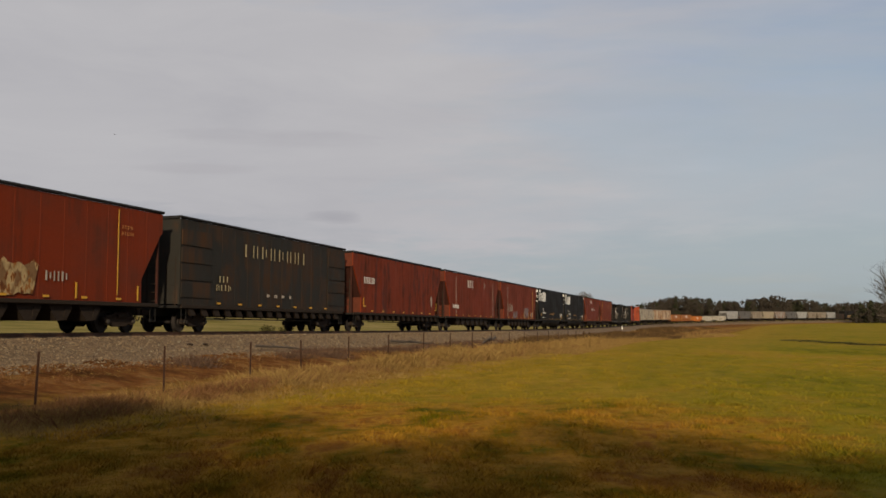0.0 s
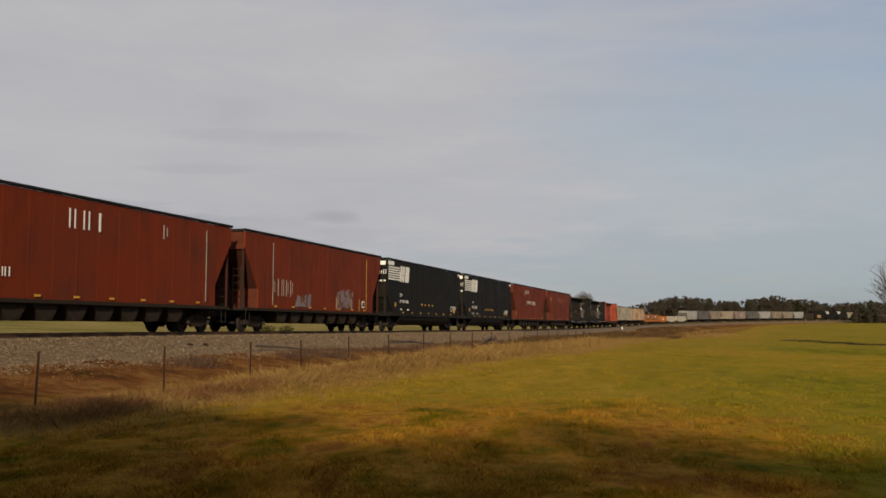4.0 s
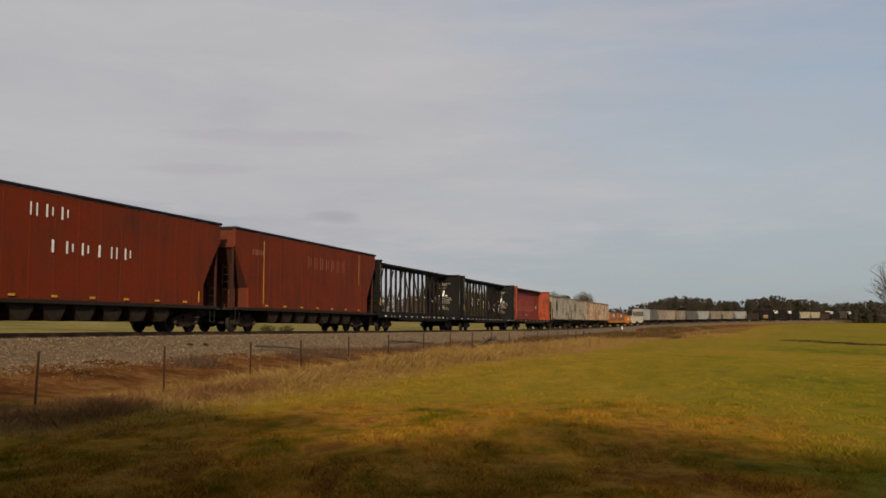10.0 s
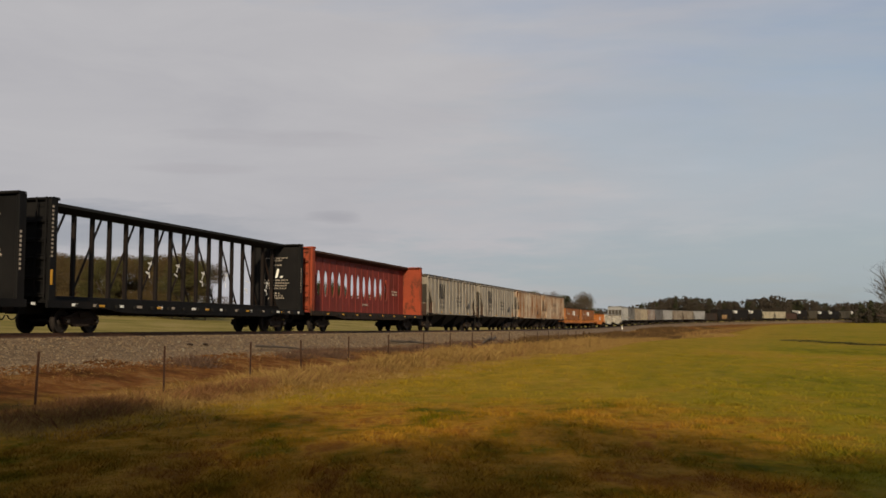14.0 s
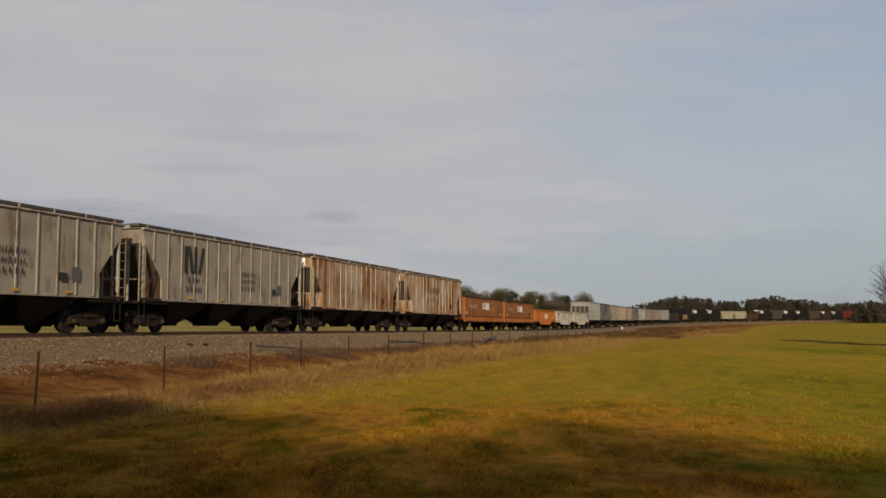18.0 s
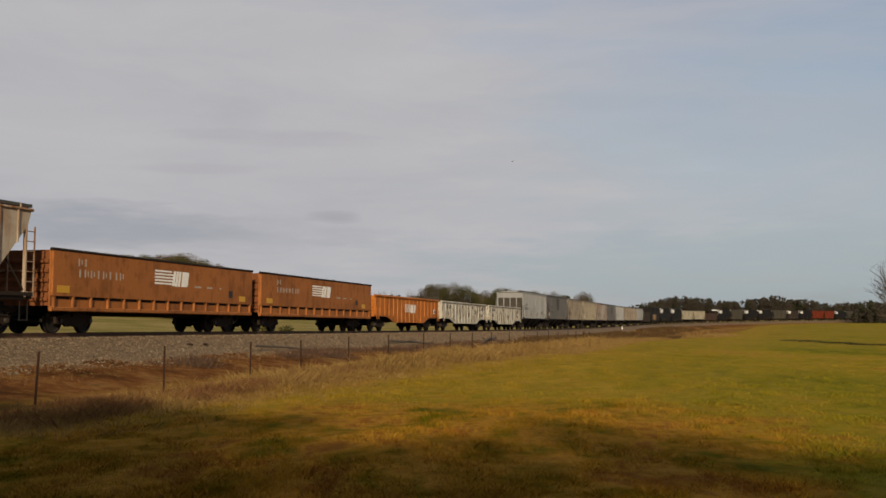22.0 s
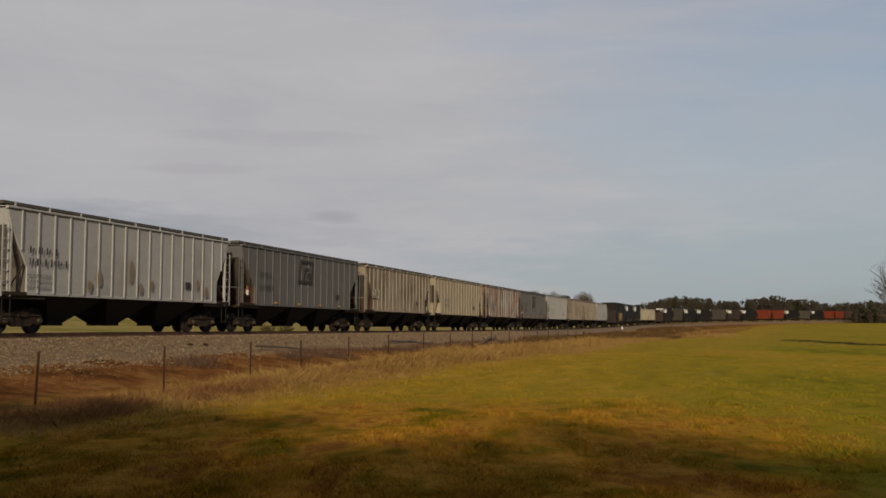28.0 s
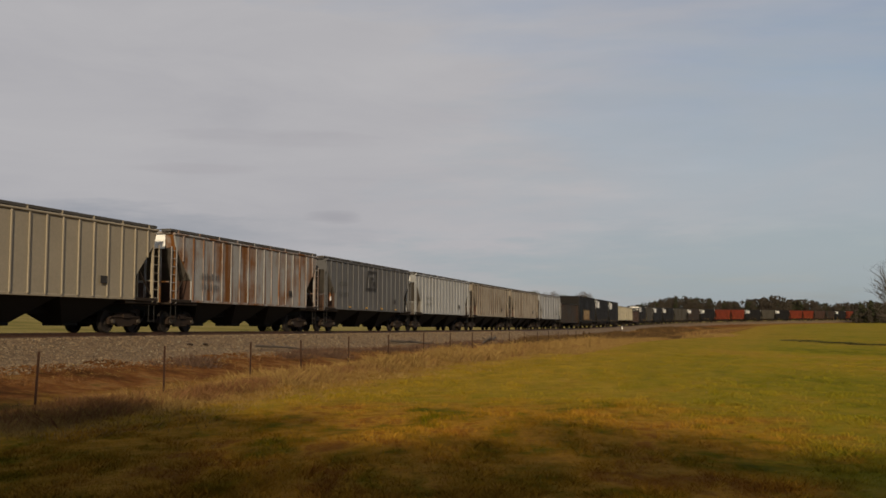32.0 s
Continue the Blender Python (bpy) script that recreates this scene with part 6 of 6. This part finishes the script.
tufts("field_grass", "short yellow-green grass of the hay field", BLADES, places, 4, 0.030, 0.14, 1.5, 0.009, 22, tall=patchy(places))
places = near_places(60000, 27)
tufts("field_clumps", "uneven clumps of green and brown grass in the near field", BLADES, places, 5, 0.060, 0.12, 1.2, 0.010, 28, tall=patchy(places))
tufts("field_straw", "pale dry stalks among the field grass", DRYWEED, field_places(2500, 23), 4, 0.04, 0.14, 1.2, 0.010, 24)
places = scatter(11500, 31, hedge_places)
tufts("dry_grass", "tall tan dry grass along the fence", DRYWEED, places, 9, 0.29, 0.24, 0.9, 0.016, 32, tall=ragged(places))
places = scatter(3000, 61, hedge_places)
tufts("dead_grass", "brown dead grass matted among the tall tan grass", REDWEED, places, 8, 0.24, 0.24, 1.0, 0.016, 62, tall=ragged(places))
tufts("low_dry_grass", "thin tan dry grass beside the fence", DRYWEED, scatter(1500, 45, lambda r, n: (13 + 26 * r.random(n), 9.2 + 4.6 * r.random(n) + r.normal(0, 0.5, n))), 7, 0.10, 0.2, 1.0, 0.014, 46)
tufts("fringe_grass", "low golden grass where the weeds thin out into the field", DRYWEED, scatter(4200, 73, fringe_places), 6, 0.12, 0.22, 1.1, 0.014, 74)
tufts("strip_grass", "sparse dry grass between dirt track and fence", DRYWEED, scatter(1500, 33, lambda r, n: (26 + 100 * r.random(n), 8.2 + 1.8 * r.random(n))), 6, 0.16, 0.16, 0.8, 0.016, 34)
tufts("ditch_grass", "short dark green grass on the dirt by the fence", BUSH, scatter(700, 63, lambda r, n: (14.5 + 5.5 * r.random(n), 9.0 + r.normal(0, 0.35, n))), 7, 0.07, 0.18, 1.0, 0.014, 64)


def weed_places(r, n):
    k = 60
    cs = 14 + 110 * r.random(k) ** 1.5
    cu = 9.7 + (ridge_edge(cs) - 9.9) * r.random(k)
    cs[:14] = 17.2, 17.9, 18.4, 18.8, 19.3, 19.8, 20.2, 20.7, 25.4, 26.2, 27.4, 28.4, 29.6, 30.8
    cu[:14] = 12.0, 11.8, 11.5, 11.9, 11.4, 11.2, 11.6, 11.1, 11.2, 11.0, 11.2, 10.8, 11.1, 10.9
    i = r.integers(0, k, n)
    i[: n // 3] = r.integers(0, 14, n // 3)
    return cs[i] + r.normal(0, 0.40, n), cu[i] + r.normal(0, 0.35, n)


def toe_places(r, n):
    """Low brush in heaps along the foot of the ballast."""
    cs, cu = 30 + 72 * r.random(34), 5.2 + 1.5 * r.random(34)
    i = r.integers(0, 34, n)
    return cs[i] + r.normal(0, 0.8, n), cu[i] + r.normal(0, 0.3, n)


tufts("toe_brush", "low purple-brown brush along the foot of the ballast", TOEBRUSH, scatter(1500, 71, toe_places), 9, 0.26, 0.25, 0.8, 0.020, 72, "brush")
tufts("red_weeds", "reddish-brown dead weeds in patches by the fence", REDWEED, scatter(2300, 35, weed_places), 12, 0.24, 0.2, 0.7, 0.018, 36, "weeds")


def litter_places(r, n):
    cs, cu = 12 + 70 * r.random(60) ** 1.2, 5.2 + 1.6 * r.random(60)
    i = r.integers(0, 60, n)
    return cs[i] + r.normal(0, 1.1, n), cu[i] + r.normal(0, 0.22, n)


tufts("leaf_litter", "brown dead stalks and leaves littering the dirt", REDWEED, scatter(2600, 47, litter_places), 7, 0.08, 0.14, 1.4, 0.022, 48, "litter")
tufts("dirt_grass", "thin yellow grass growing through the dirt", DRYWEED, scatter(700, 49, litter_places), 6, 0.08, 0.14, 1.2, 0.014, 50)
# rough weeds inside the bend
def bend(r, n):
    s = 108 + 260 * r.random(n) ** 1.25
    return s, 5.2 + (np.interp(s, STRIP_S, STRIP_U) - 6.5) * r.random(n) ** 1.15


def bend_clumps(r, n):
    cs = 104 + 270 * r.random(90) ** 1.3
    cu = 5.2 + 6.0 * r.random(90)
    i = r.integers(0, 90, n)
    return cs[i] + r.normal(0, 2.6, n), np.maximum(5.2, cu[i] + r.normal(0, 1.1, n))


def tongue(r, n):
    """Two spits of pale grass that run out over the broken edge of the bank."""
    k = r.random(n) < 0.6
    s = np.where(k, 98 + 16 * r.random(n), 128 + 30 * r.random(n))
    return s, np.interp(s, STRIP_S, STRIP_U) + r.normal(0, 1.1, n)


tufts("spit_grass", "pale golden grass on spits at the broken bank", DRYWEED, scatter(2600, 69, tongue), 7, 0.30, 0.4, 0.7, 0.06, 70)


def brush_places(r, n):
    """Heaps of brush along the broken crest of the bank."""
    cs = np.concatenate([84 + 22 * r.random(16), 100 + 75 * r.random(46)])
    cu = 6.4 + (np.interp(cs, [84, 105, 120, 175], [2.4, 3.5, 9.0, 10.0])) * r.random(62)
    i = r.integers(0, 62, n)
    return cs[i] + r.normal(0, 0.9, n), cu[i] + r.normal(0, 0.5, n)


tufts("bank_brush", "dark brown brush on the broken crest of the bank", BROWNWEED, scatter(2600, 65, brush_places), 9, 0.62, 0.40, 0.6, 0.06, 66, "brush")
tufts("bank_weeds", "brown and tan rough weeds on the bank in the bend", BROWNWEED, scatter(5200, 37, bend_clumps), 8, 0.42, 0.6, 0.7, 0.10, 38, "weeds")
tufts("bank_grass", "tan dead grass on the bank in the bend", DRYWEED, scatter(1300, 39, bend), 7, 0.28, 0.5, 0.6, 0.08, 40)
tufts("edge_grass", "golden dry grass at the field's edge before the bend", DRYWEED, scatter(3600, 51, lambda r, n: (58 + 62 * r.random(n), 11.0 + 5.2 * r.random(n) ** 1.3)), 7, 0.26, 0.25, 0.8, 0.024, 52)
# Dark strip stands in for a ditch's shade; no dip in the ground.
tufts("swale_grass", "dark green rank grass in a shallow swale", BUSH, np.array([[x, y, ground_at(x, y)] for x, y in zip(36 + clump.normal(0, 0.45, 900), np.linspace(66, 106, 900))]), 6, 0.13, 0.35, 0.6, 0.05, 42)
tufts("far_side_weeds", "brown dead weeds in clumps beyond the track", BROWNWEED, scatter(1500, 67, lambda r, n: ((10 + 120 * r.random(40))[r.integers(0, 40, n)] + r.normal(0, 0.8, n), -5.5 - 4 * r.random(n))), 9, 0.50, 0.22, 0.6, 0.03, 68, "weeds")
tufts("far_side_grass", "yellow rank grass beyond the track", DRYWEED, scatter(4200, 43, lambda r, n: (10 + 120 * r.random(n), -5.0 - 7 * r.random(n) ** 1.4)), 7, 0.36, 0.2, 0.6, 0.03, 44)


# ---------------------------------------------------------------- trees
def limbs(height, seed, spread=0.45, depth=4, r0=None, first=0.35, n=4):
    """A tapered trunk that forks into limbs and twigs; returns the shape and the tips."""
    rng = random.Random(seed)
    shape, tips = Shape(), []

    def grow(p, d, length, r, level):
        steps = 3 if level < 2 else 2
        for k in range(steps):
            d = (d + Vector((rng.uniform(-1, 1), rng.uniform(-1, 1), rng.uniform(-0.4, 0.7))) * 0.16).normalized()
            q = p + d * length / steps
            r2 = r * (0.86 if level < depth else 0.6)
            shape.rod(p, q, r, 7 if level == 0 else (5 if level < 2 else 3), r2)
            p, r = q, r2
            if level == 0 and k == 0:
                continue
            tips.append(p)
            if level < depth:
                for _ in range(2 if level else n - 1):
                    e = (d * rng.uniform(0.5, 0.9) + Vector((rng.uniform(-1, 1), rng.uniform(-1, 1), rng.uniform(-0.1, 0.6))) * spread * 1.7).normalized()
                    grow(p, e, length * rng.uniform(0.5, 0.72), r * 0.6, level + 1)
        tips.append(p)

    r0 = r0 or height * 0.018
    grow(Vector((0, 0, -0.3)), Vector((0, 0, 1)), height * first * 1.7, r0, 0)
    return shape, tips


def crown_mesh(name, centres, count, leaf, mat, seed, squash=1.0):
    """Small leaf clumps scattered about the centres (x, y, z, radius)."""
    rng = np.random.default_rng(seed)
    c = np.array(centres)
    w = c[:, 3] ** 2
    i = rng.choice(len(c), count, p=w / w.sum())
    d = rng.normal(size=(count, 3))
    d /= np.linalg.norm(d, axis=1)[:, None]
    p = c[i, :3] + d * (c[i, 3] * rng.random(count) ** 0.45)[:, None] * np.array([1, 1, squash])
    a, b = rng.normal(size=(count, 3)), rng.normal(size=(count, 3))
    a /= np.linalg.norm(a, axis=1)[:, None]
    b -= a * (a * b).sum(1)[:, None]
    b /= np.linalg.norm(b, axis=1)[:, None]
    s = (leaf * rng.uniform(0.5, 1.3, count))[:, None]
    vs = np.stack([p - a * s, p - b * s * 0.6, p + a * s, p + b * s * 0.6], 1).reshape(-1, 3)
    fs = np.arange(count)[:, None] * 4 + np.array([[0, 1, 2, 3]])
    me = bpy.data.meshes.new(name)
    me.from_pydata(vs.tolist(), [], fs.tolist())
    me.materials.append(mat)
    return me


def broad_tree(height, width, mat, label, seed, leaves=24000, leaf=0.12, name="tree"):
    rng = random.Random(seed)
    root = tagged(new(name), label, "tree")
    shape, tips = limbs(height * 0.8, seed, 0.5, 2)
    part("trunk", shape.mesh("trunk", BARK, False), root)
    cs = []
    for k in range(22):
        t = rng.random()
        z = height * (0.14 + 0.76 * t)
        r = width / 2 * (1 - 0.75 * abs(t - 0.35) ** 1.3) * math.sqrt(rng.random())
        a = rng.uniform(0, math.tau)
        cs.append((r * math.cos(a), r * math.sin(a), z, width * rng.uniform(0.16, 0.27)))
    part("crown", crown_mesh("crown", cs, leaves, leaf, mat, seed, 0.8), root)
    return root


def pine_tree(height, width, label, seed, leaves=6000, leaf=0.22):
    rng = random.Random(seed)
    root = tagged(new("pine_tree"), label, "tree")
    part("trunk", Shape().rod((0, 0, -0.3), (0, 0, height * 0.95), height * 0.016, 7, 0.03).mesh("trunk", BARK, False), root)
    cs = []
    for k in range(22):
        t = rng.random()
        z, r = height * (0.10 + 0.86 * t), width / 2 * (1 - t * 0.75) * rng.uniform(0.2, 1)
        a = rng.uniform(0, math.tau)
        cs.append((r * math.cos(a), r * math.sin(a), z, width * (0.26 - 0.13 * t)))
    part("crown", crown_mesh("crown", cs, leaves, leaf, PINE, seed, 0.6), root)
    return root


def bare_tree(height, label, seed, depth=4, spread=0.5, mat=None, thick=0.018):
    root = tagged(new("bare_tree"), label, "tree")
    shape, tips = limbs(height, seed, spread, depth, height * thick, 0.30)
    part("trunk", shape.mesh("trunk", mat or PALEBARK, False), root)
    return root


def plant(root, x, y, turn=0.0, size=1.0):
    root.location = (x, y, ground_at(x, y) - 0.05)
    root.rotation_euler = (0, 0, turn)
    root.scale = (size, size, size)
    return root


# copse beyond the line
protos = [broad_tree(12, 10, AUTUMN, "russet-brown autumn tree in a copse", 51), broad_tree(12, 10, OAK, "olive-brown autumn tree in a copse", 52), broad_tree(12, 10.5, AUTUMN, "russet-brown autumn tree in a copse", 53)]
rng = random.Random(60)
first = set()
COPSE = [(-0.236, 0.0555), (-0.247, 0.0600), (-0.383, 0.061), (-0.378, 0.0657), (-0.367, 0.064), (-0.356, 0.0629), (-0.344, 0.0618), (-0.333, 0.0624), (-0.32, 0.0629), (-0.306, 0.0629), (-0.293, 0.064), (-0.28, 0.0657), (-0.269, 0.0646), (-0.258, 0.0629)]
for k, (bearing, reach) in enumerate(COPSE):
    q = protos[k % 3]
    if k % 3 in first:
        q = copy_thing(q, pose(0, 0, 0))
    first.add(k % 3)
    tagged(stand(q, bearing, 172 + rng.uniform(-8, 12), reach, rng.uniform(0, 6), 12.5), group="trees of the copse")

# scattered line of pines and bare trees farther off
protos = [broad_tree(12, 11, FARBROWN, "grey-brown leafless tree at the far field's edge", 71), broad_tree(11, 12, OAK, "olive-brown tree at the far field's edge", 72), pine_tree(11, 9, "dark green pine at the far field's edge", 73)]
first = set()
FAR_TREES = [(-0.144, 0.0354), (-0.134, 0.0371), (-0.126, 0.0348), (-0.116, 0.036), (-0.108, 0.0337), (-0.099, 0.032), (-0.019, 0.0309), (-0.009, 0.0326), (0.001, 0.0309), (0.011, 0.0331), (0.021, 0.0309), (0.03, 0.027), (0.049, 0.0264), (0.058, 0.0287), (0.068, 0.0275), (0.079, 0.0242), (0.088, 0.0258), (0.098, 0.0236), (0.107, 0.0247), (0.117, 0.0225), (0.124, 0.023), (0.134, 0.0247), (0.14, 0.0208)]
for k, (bearing, reach) in enumerate(FAR_TREES):
    q = protos[k % 3]
    if k % 3 in first:
        q = copy_thing(q, pose(0, 0, 0))
    first.add(k % 3)
    tagged(stand(q, bearing, 340 + rng.uniform(-15, 15) + max(0, bearing) * 620, reach, rng.uniform(0, 6), 11.2), group="far trees behind the line")
bare_first = None
for bearing, reach in ((-0.078, 0.032), (-0.069, 0.0303), (-0.058, 0.0309), (-0.047, 0.0298), (-0.036, 0.0315), (0.037, 0.0242), (0.147, 0.0247)):
    q = bare_tree(11, "leafless grey tree at the far field's edge", 80, 3) if bare_first is None else copy_thing(bare_first, pose(0, 0, 0))
    bare_first = bare_first or q
    tagged(stand(q, bearing, 345 + rng.uniform(-8, 8) + max(0, bearing) * 530, reach, rng.uniform(0, 6), 11.5), group="far trees behind the line")


def woods(name, label, places, mats, leaf, per_tree, seed):
    """Far woods: crowns and stems of many trees, one object with several materials."""
    rng = np.random.default_rng(seed)
    groups = {}
    for x, y, h in places:
        z = ground_at(x, y)
        k = int(rng.integers(len(mats)))
        for _ in range(9):
            t = rng.random()
            r = 2.6 * (1 - 0.6 * t) * rng.random()
            a = rng.uniform(0, 6.28)
            groups.setdefault(k, []).append((x + r * math.cos(a), y + r * math.sin(a), z + h * (0.06 + 0.86 * t), h * (0.17 - 0.09 * t)))
    vs, fs, mi = [], [], []
    for k, cs in groups.items():
        me = crown_mesh("leaves", cs, per_tree * len(cs) // 9, leaf, mats[k], seed + k, 0.9)
        n = len(vs)
        vs += [tuple(v.co) for v in me.vertices]
        fs += [tuple(i + n for i in p.vertices) for p in me.polygons]
        mi += [k] * len(me.polygons)
        bpy.data.meshes.remove(me)
    stems = Shape()
    for x, y, h in places:
        z = ground_at(x, y)
        stems.rod((x, y, z - 0.3), (x, y, z + h * 0.8), 0.16, 4, 0.05)
    n = len(vs)
    vs += stems.v
    fs += [tuple(i + n for i in f) for f in stems.f]
    mi += [len(mats)] * len(stems.f)
    me = bpy.data.meshes.new(name)
    me.from_pydata(vs, [], fs)
    for mat in (*mats, BARK):
        me.materials.append(mat)
    me.polygons.foreach_set("material_index", mi)
    return tagged(new(name, me), label, "woods", kind="stuff")


rng = random.Random(90)
spots = []
SKYLINE_B = [0.144, 0.183, 0.192, 0.228, 0.242, 0.267, 0.29, 0.315, 0.33, 0.352, 0.363, 0.385, 0.398, 0.413, 0.515]
SKYLINE_R = [0.0101, 0.0118, 0.0152, 0.0225, 0.023, 0.0197, 0.018, 0.0219, 0.0242, 0.0191, 0.0202, 0.0152, 0.0169, 0.0163, 0.0185]
for k in range(620):
    bearing = rng.uniform(0.14, 0.51)
    y = rng.uniform(655, 720) + 40 * (bearing > 0.345)
    reach = np.interp(bearing, SKYLINE_B, SKYLINE_R) - abs(rng.gauss(0, 0.0022))
    spots.append((bearing * y, y, EYE.z + reach * y - ground_at(bearing * y, y)))
woods("far_woods", "dark mixed woods of pine and bare brown trees", spots, [PINE, WOODBROWN, WOODBROWN, WOODBROWN], 0.40, 540, 91)
spots = []
for k in range(80):
    bearing, y = rng.uniform(0.407, 0.51), rng.uniform(520, 560)
    spots.append((bearing * y, y, EYE.z + (0.0152 + rng.uniform(-0.002, 0.0035)) * y - ground_at(bearing * y, y)))
woods("near_woods", "dark green pines where the line enters the woods", spots, [PINE, PINE, WOODBROWN], 0.42, 520, 95)

spots = []
for k in range(185):
    bearing = rng.choice((rng.uniform(-0.155, -0.03), rng.uniform(-0.03, 0.15), rng.uniform(-0.03, 0.15)))
    y = rng.uniform(352, 372) + max(0, bearing) * 620
    reach = np.interp(bearing, [-0.155, -0.13, -0.09, -0.06, -0.03, 0.0, 0.03, 0.09, 0.15], [0.016, 0.030, 0.025, 0.025, 0.024, 0.027, 0.026, 0.022, 0.013]) - abs(rng.gauss(0, 0.003))
    spots.append((bearing * y, y, max(2.0, EYE.z + reach * y - ground_at(bearing * y, y))))
woods("hedgerow", "brown leafless hedgerow and brush beyond the far field", spots, [FARBROWN, FARBROWN, OAK], 0.36, 420, 97)

# bare tree at the field's side
twigs = bare_tree(6, "leafless spreading tree at the field's edge", 108, 5, 0.42, BARK, 0.034)
stand(twigs, 0.448, 80, 0.0606, 1.0, max(v.co.z for v in twigs.children[0].data.vertices))

# low shrubs beyond the track, seen under the cars
shrub = None
for bearing, y, h in ((-0.251, 74, 0.9), (-0.198, 80, 1.0), (-0.172, 96, 1.2), (-0.157, 99, 1.2), (-0.356, 66, 0.7)):
    if shrub is None:
        shrub = tagged(new("shrub"), "low olive-green shrub in the far field", "shrub")
        part("stems", limbs(0.8, 120, 0.6, 2, 0.03)[0].mesh("stems", BARK, False), shrub)
        part("foliage", crown_mesh("foliage", [(0, 0, 0.45, 0.5), (0.4, 0.1, 0.35, 0.4), (-0.4, 0, 0.38, 0.42), (0.1, 0.3, 0.6, 0.35)], 900, 0.07, BUSH, 121), shrub)
        q = shrub
    else:
        q = copy_thing(shrub, pose(0, 0, 0))
    tagged(plant(q, bearing * y, y, y, h * 1.3), group="shrubs beyond the track")

# trees behind the camera, whose shade lies on the near grass
shade_protos = [broad_tree(16, 11, SHADETREE, "leafy tree standing behind the viewpoint", 131, 4400, 0.30, "shade_tree"), broad_tree(14, 9, SHADETREE, "leafy tree standing behind the viewpoint", 132, 2300, 0.30, "shade_tree")]
for k, (x, y, size) in enumerate([(-12, -9, 0.94), (-7, -12, 1.22), (-20, -9, 1.15), (-1.5, -15, 1.12), (3, -21, 1.0), (8, -22, 1.0), (13, -24, 1.05), (19, -25, 1.05), (26, -26, 1.05), (-28, -8, 1.15), (-15.5, -15, 1.1), (5.5, -18, 0.86), (8.5, -17, 0.86), (-4.5, -13, 0.80), (-0.8, -16, 0.79), (-9.0, -14.5, 0.85), (-9.5, -12, 0.90), (1.5, -18, 0.84)]):
    q = shade_protos[k % 2] if k < 2 else copy_thing(shade_protos[k % 2], pose(0, 0, 0))
    tagged(plant(q, x, y, k * 1.3, size), group="trees behind the viewpoint")

# small insects that dart across the sky
K = 0.36
insect = tagged(new("flying_insect"), "tiny dark insect flying across the pale sky", "insect", "insects over the field")
part("body", Shape().lathe([(r * K, z * K) for r, z in ((0.002, -0.075), (0.014, -0.05), (0.022, -0.01), (0.018, 0.03), (0.008, 0.06), (0.002, 0.10))], 8).mesh("body", CHORD), insect)
for side in (-1, 1):
    part("wing", Shape().prism([(x * side * K, y * K) for x, y in ((0, -0.02), (0.07, -0.035), (0.13, 0.0), (0.07, 0.02), (0, 0.03))], -0.001, 0.0015, "z").mesh("wing", CHORD), insect)
second_insect = copy_thing(insect, pose(0, 0, 0))
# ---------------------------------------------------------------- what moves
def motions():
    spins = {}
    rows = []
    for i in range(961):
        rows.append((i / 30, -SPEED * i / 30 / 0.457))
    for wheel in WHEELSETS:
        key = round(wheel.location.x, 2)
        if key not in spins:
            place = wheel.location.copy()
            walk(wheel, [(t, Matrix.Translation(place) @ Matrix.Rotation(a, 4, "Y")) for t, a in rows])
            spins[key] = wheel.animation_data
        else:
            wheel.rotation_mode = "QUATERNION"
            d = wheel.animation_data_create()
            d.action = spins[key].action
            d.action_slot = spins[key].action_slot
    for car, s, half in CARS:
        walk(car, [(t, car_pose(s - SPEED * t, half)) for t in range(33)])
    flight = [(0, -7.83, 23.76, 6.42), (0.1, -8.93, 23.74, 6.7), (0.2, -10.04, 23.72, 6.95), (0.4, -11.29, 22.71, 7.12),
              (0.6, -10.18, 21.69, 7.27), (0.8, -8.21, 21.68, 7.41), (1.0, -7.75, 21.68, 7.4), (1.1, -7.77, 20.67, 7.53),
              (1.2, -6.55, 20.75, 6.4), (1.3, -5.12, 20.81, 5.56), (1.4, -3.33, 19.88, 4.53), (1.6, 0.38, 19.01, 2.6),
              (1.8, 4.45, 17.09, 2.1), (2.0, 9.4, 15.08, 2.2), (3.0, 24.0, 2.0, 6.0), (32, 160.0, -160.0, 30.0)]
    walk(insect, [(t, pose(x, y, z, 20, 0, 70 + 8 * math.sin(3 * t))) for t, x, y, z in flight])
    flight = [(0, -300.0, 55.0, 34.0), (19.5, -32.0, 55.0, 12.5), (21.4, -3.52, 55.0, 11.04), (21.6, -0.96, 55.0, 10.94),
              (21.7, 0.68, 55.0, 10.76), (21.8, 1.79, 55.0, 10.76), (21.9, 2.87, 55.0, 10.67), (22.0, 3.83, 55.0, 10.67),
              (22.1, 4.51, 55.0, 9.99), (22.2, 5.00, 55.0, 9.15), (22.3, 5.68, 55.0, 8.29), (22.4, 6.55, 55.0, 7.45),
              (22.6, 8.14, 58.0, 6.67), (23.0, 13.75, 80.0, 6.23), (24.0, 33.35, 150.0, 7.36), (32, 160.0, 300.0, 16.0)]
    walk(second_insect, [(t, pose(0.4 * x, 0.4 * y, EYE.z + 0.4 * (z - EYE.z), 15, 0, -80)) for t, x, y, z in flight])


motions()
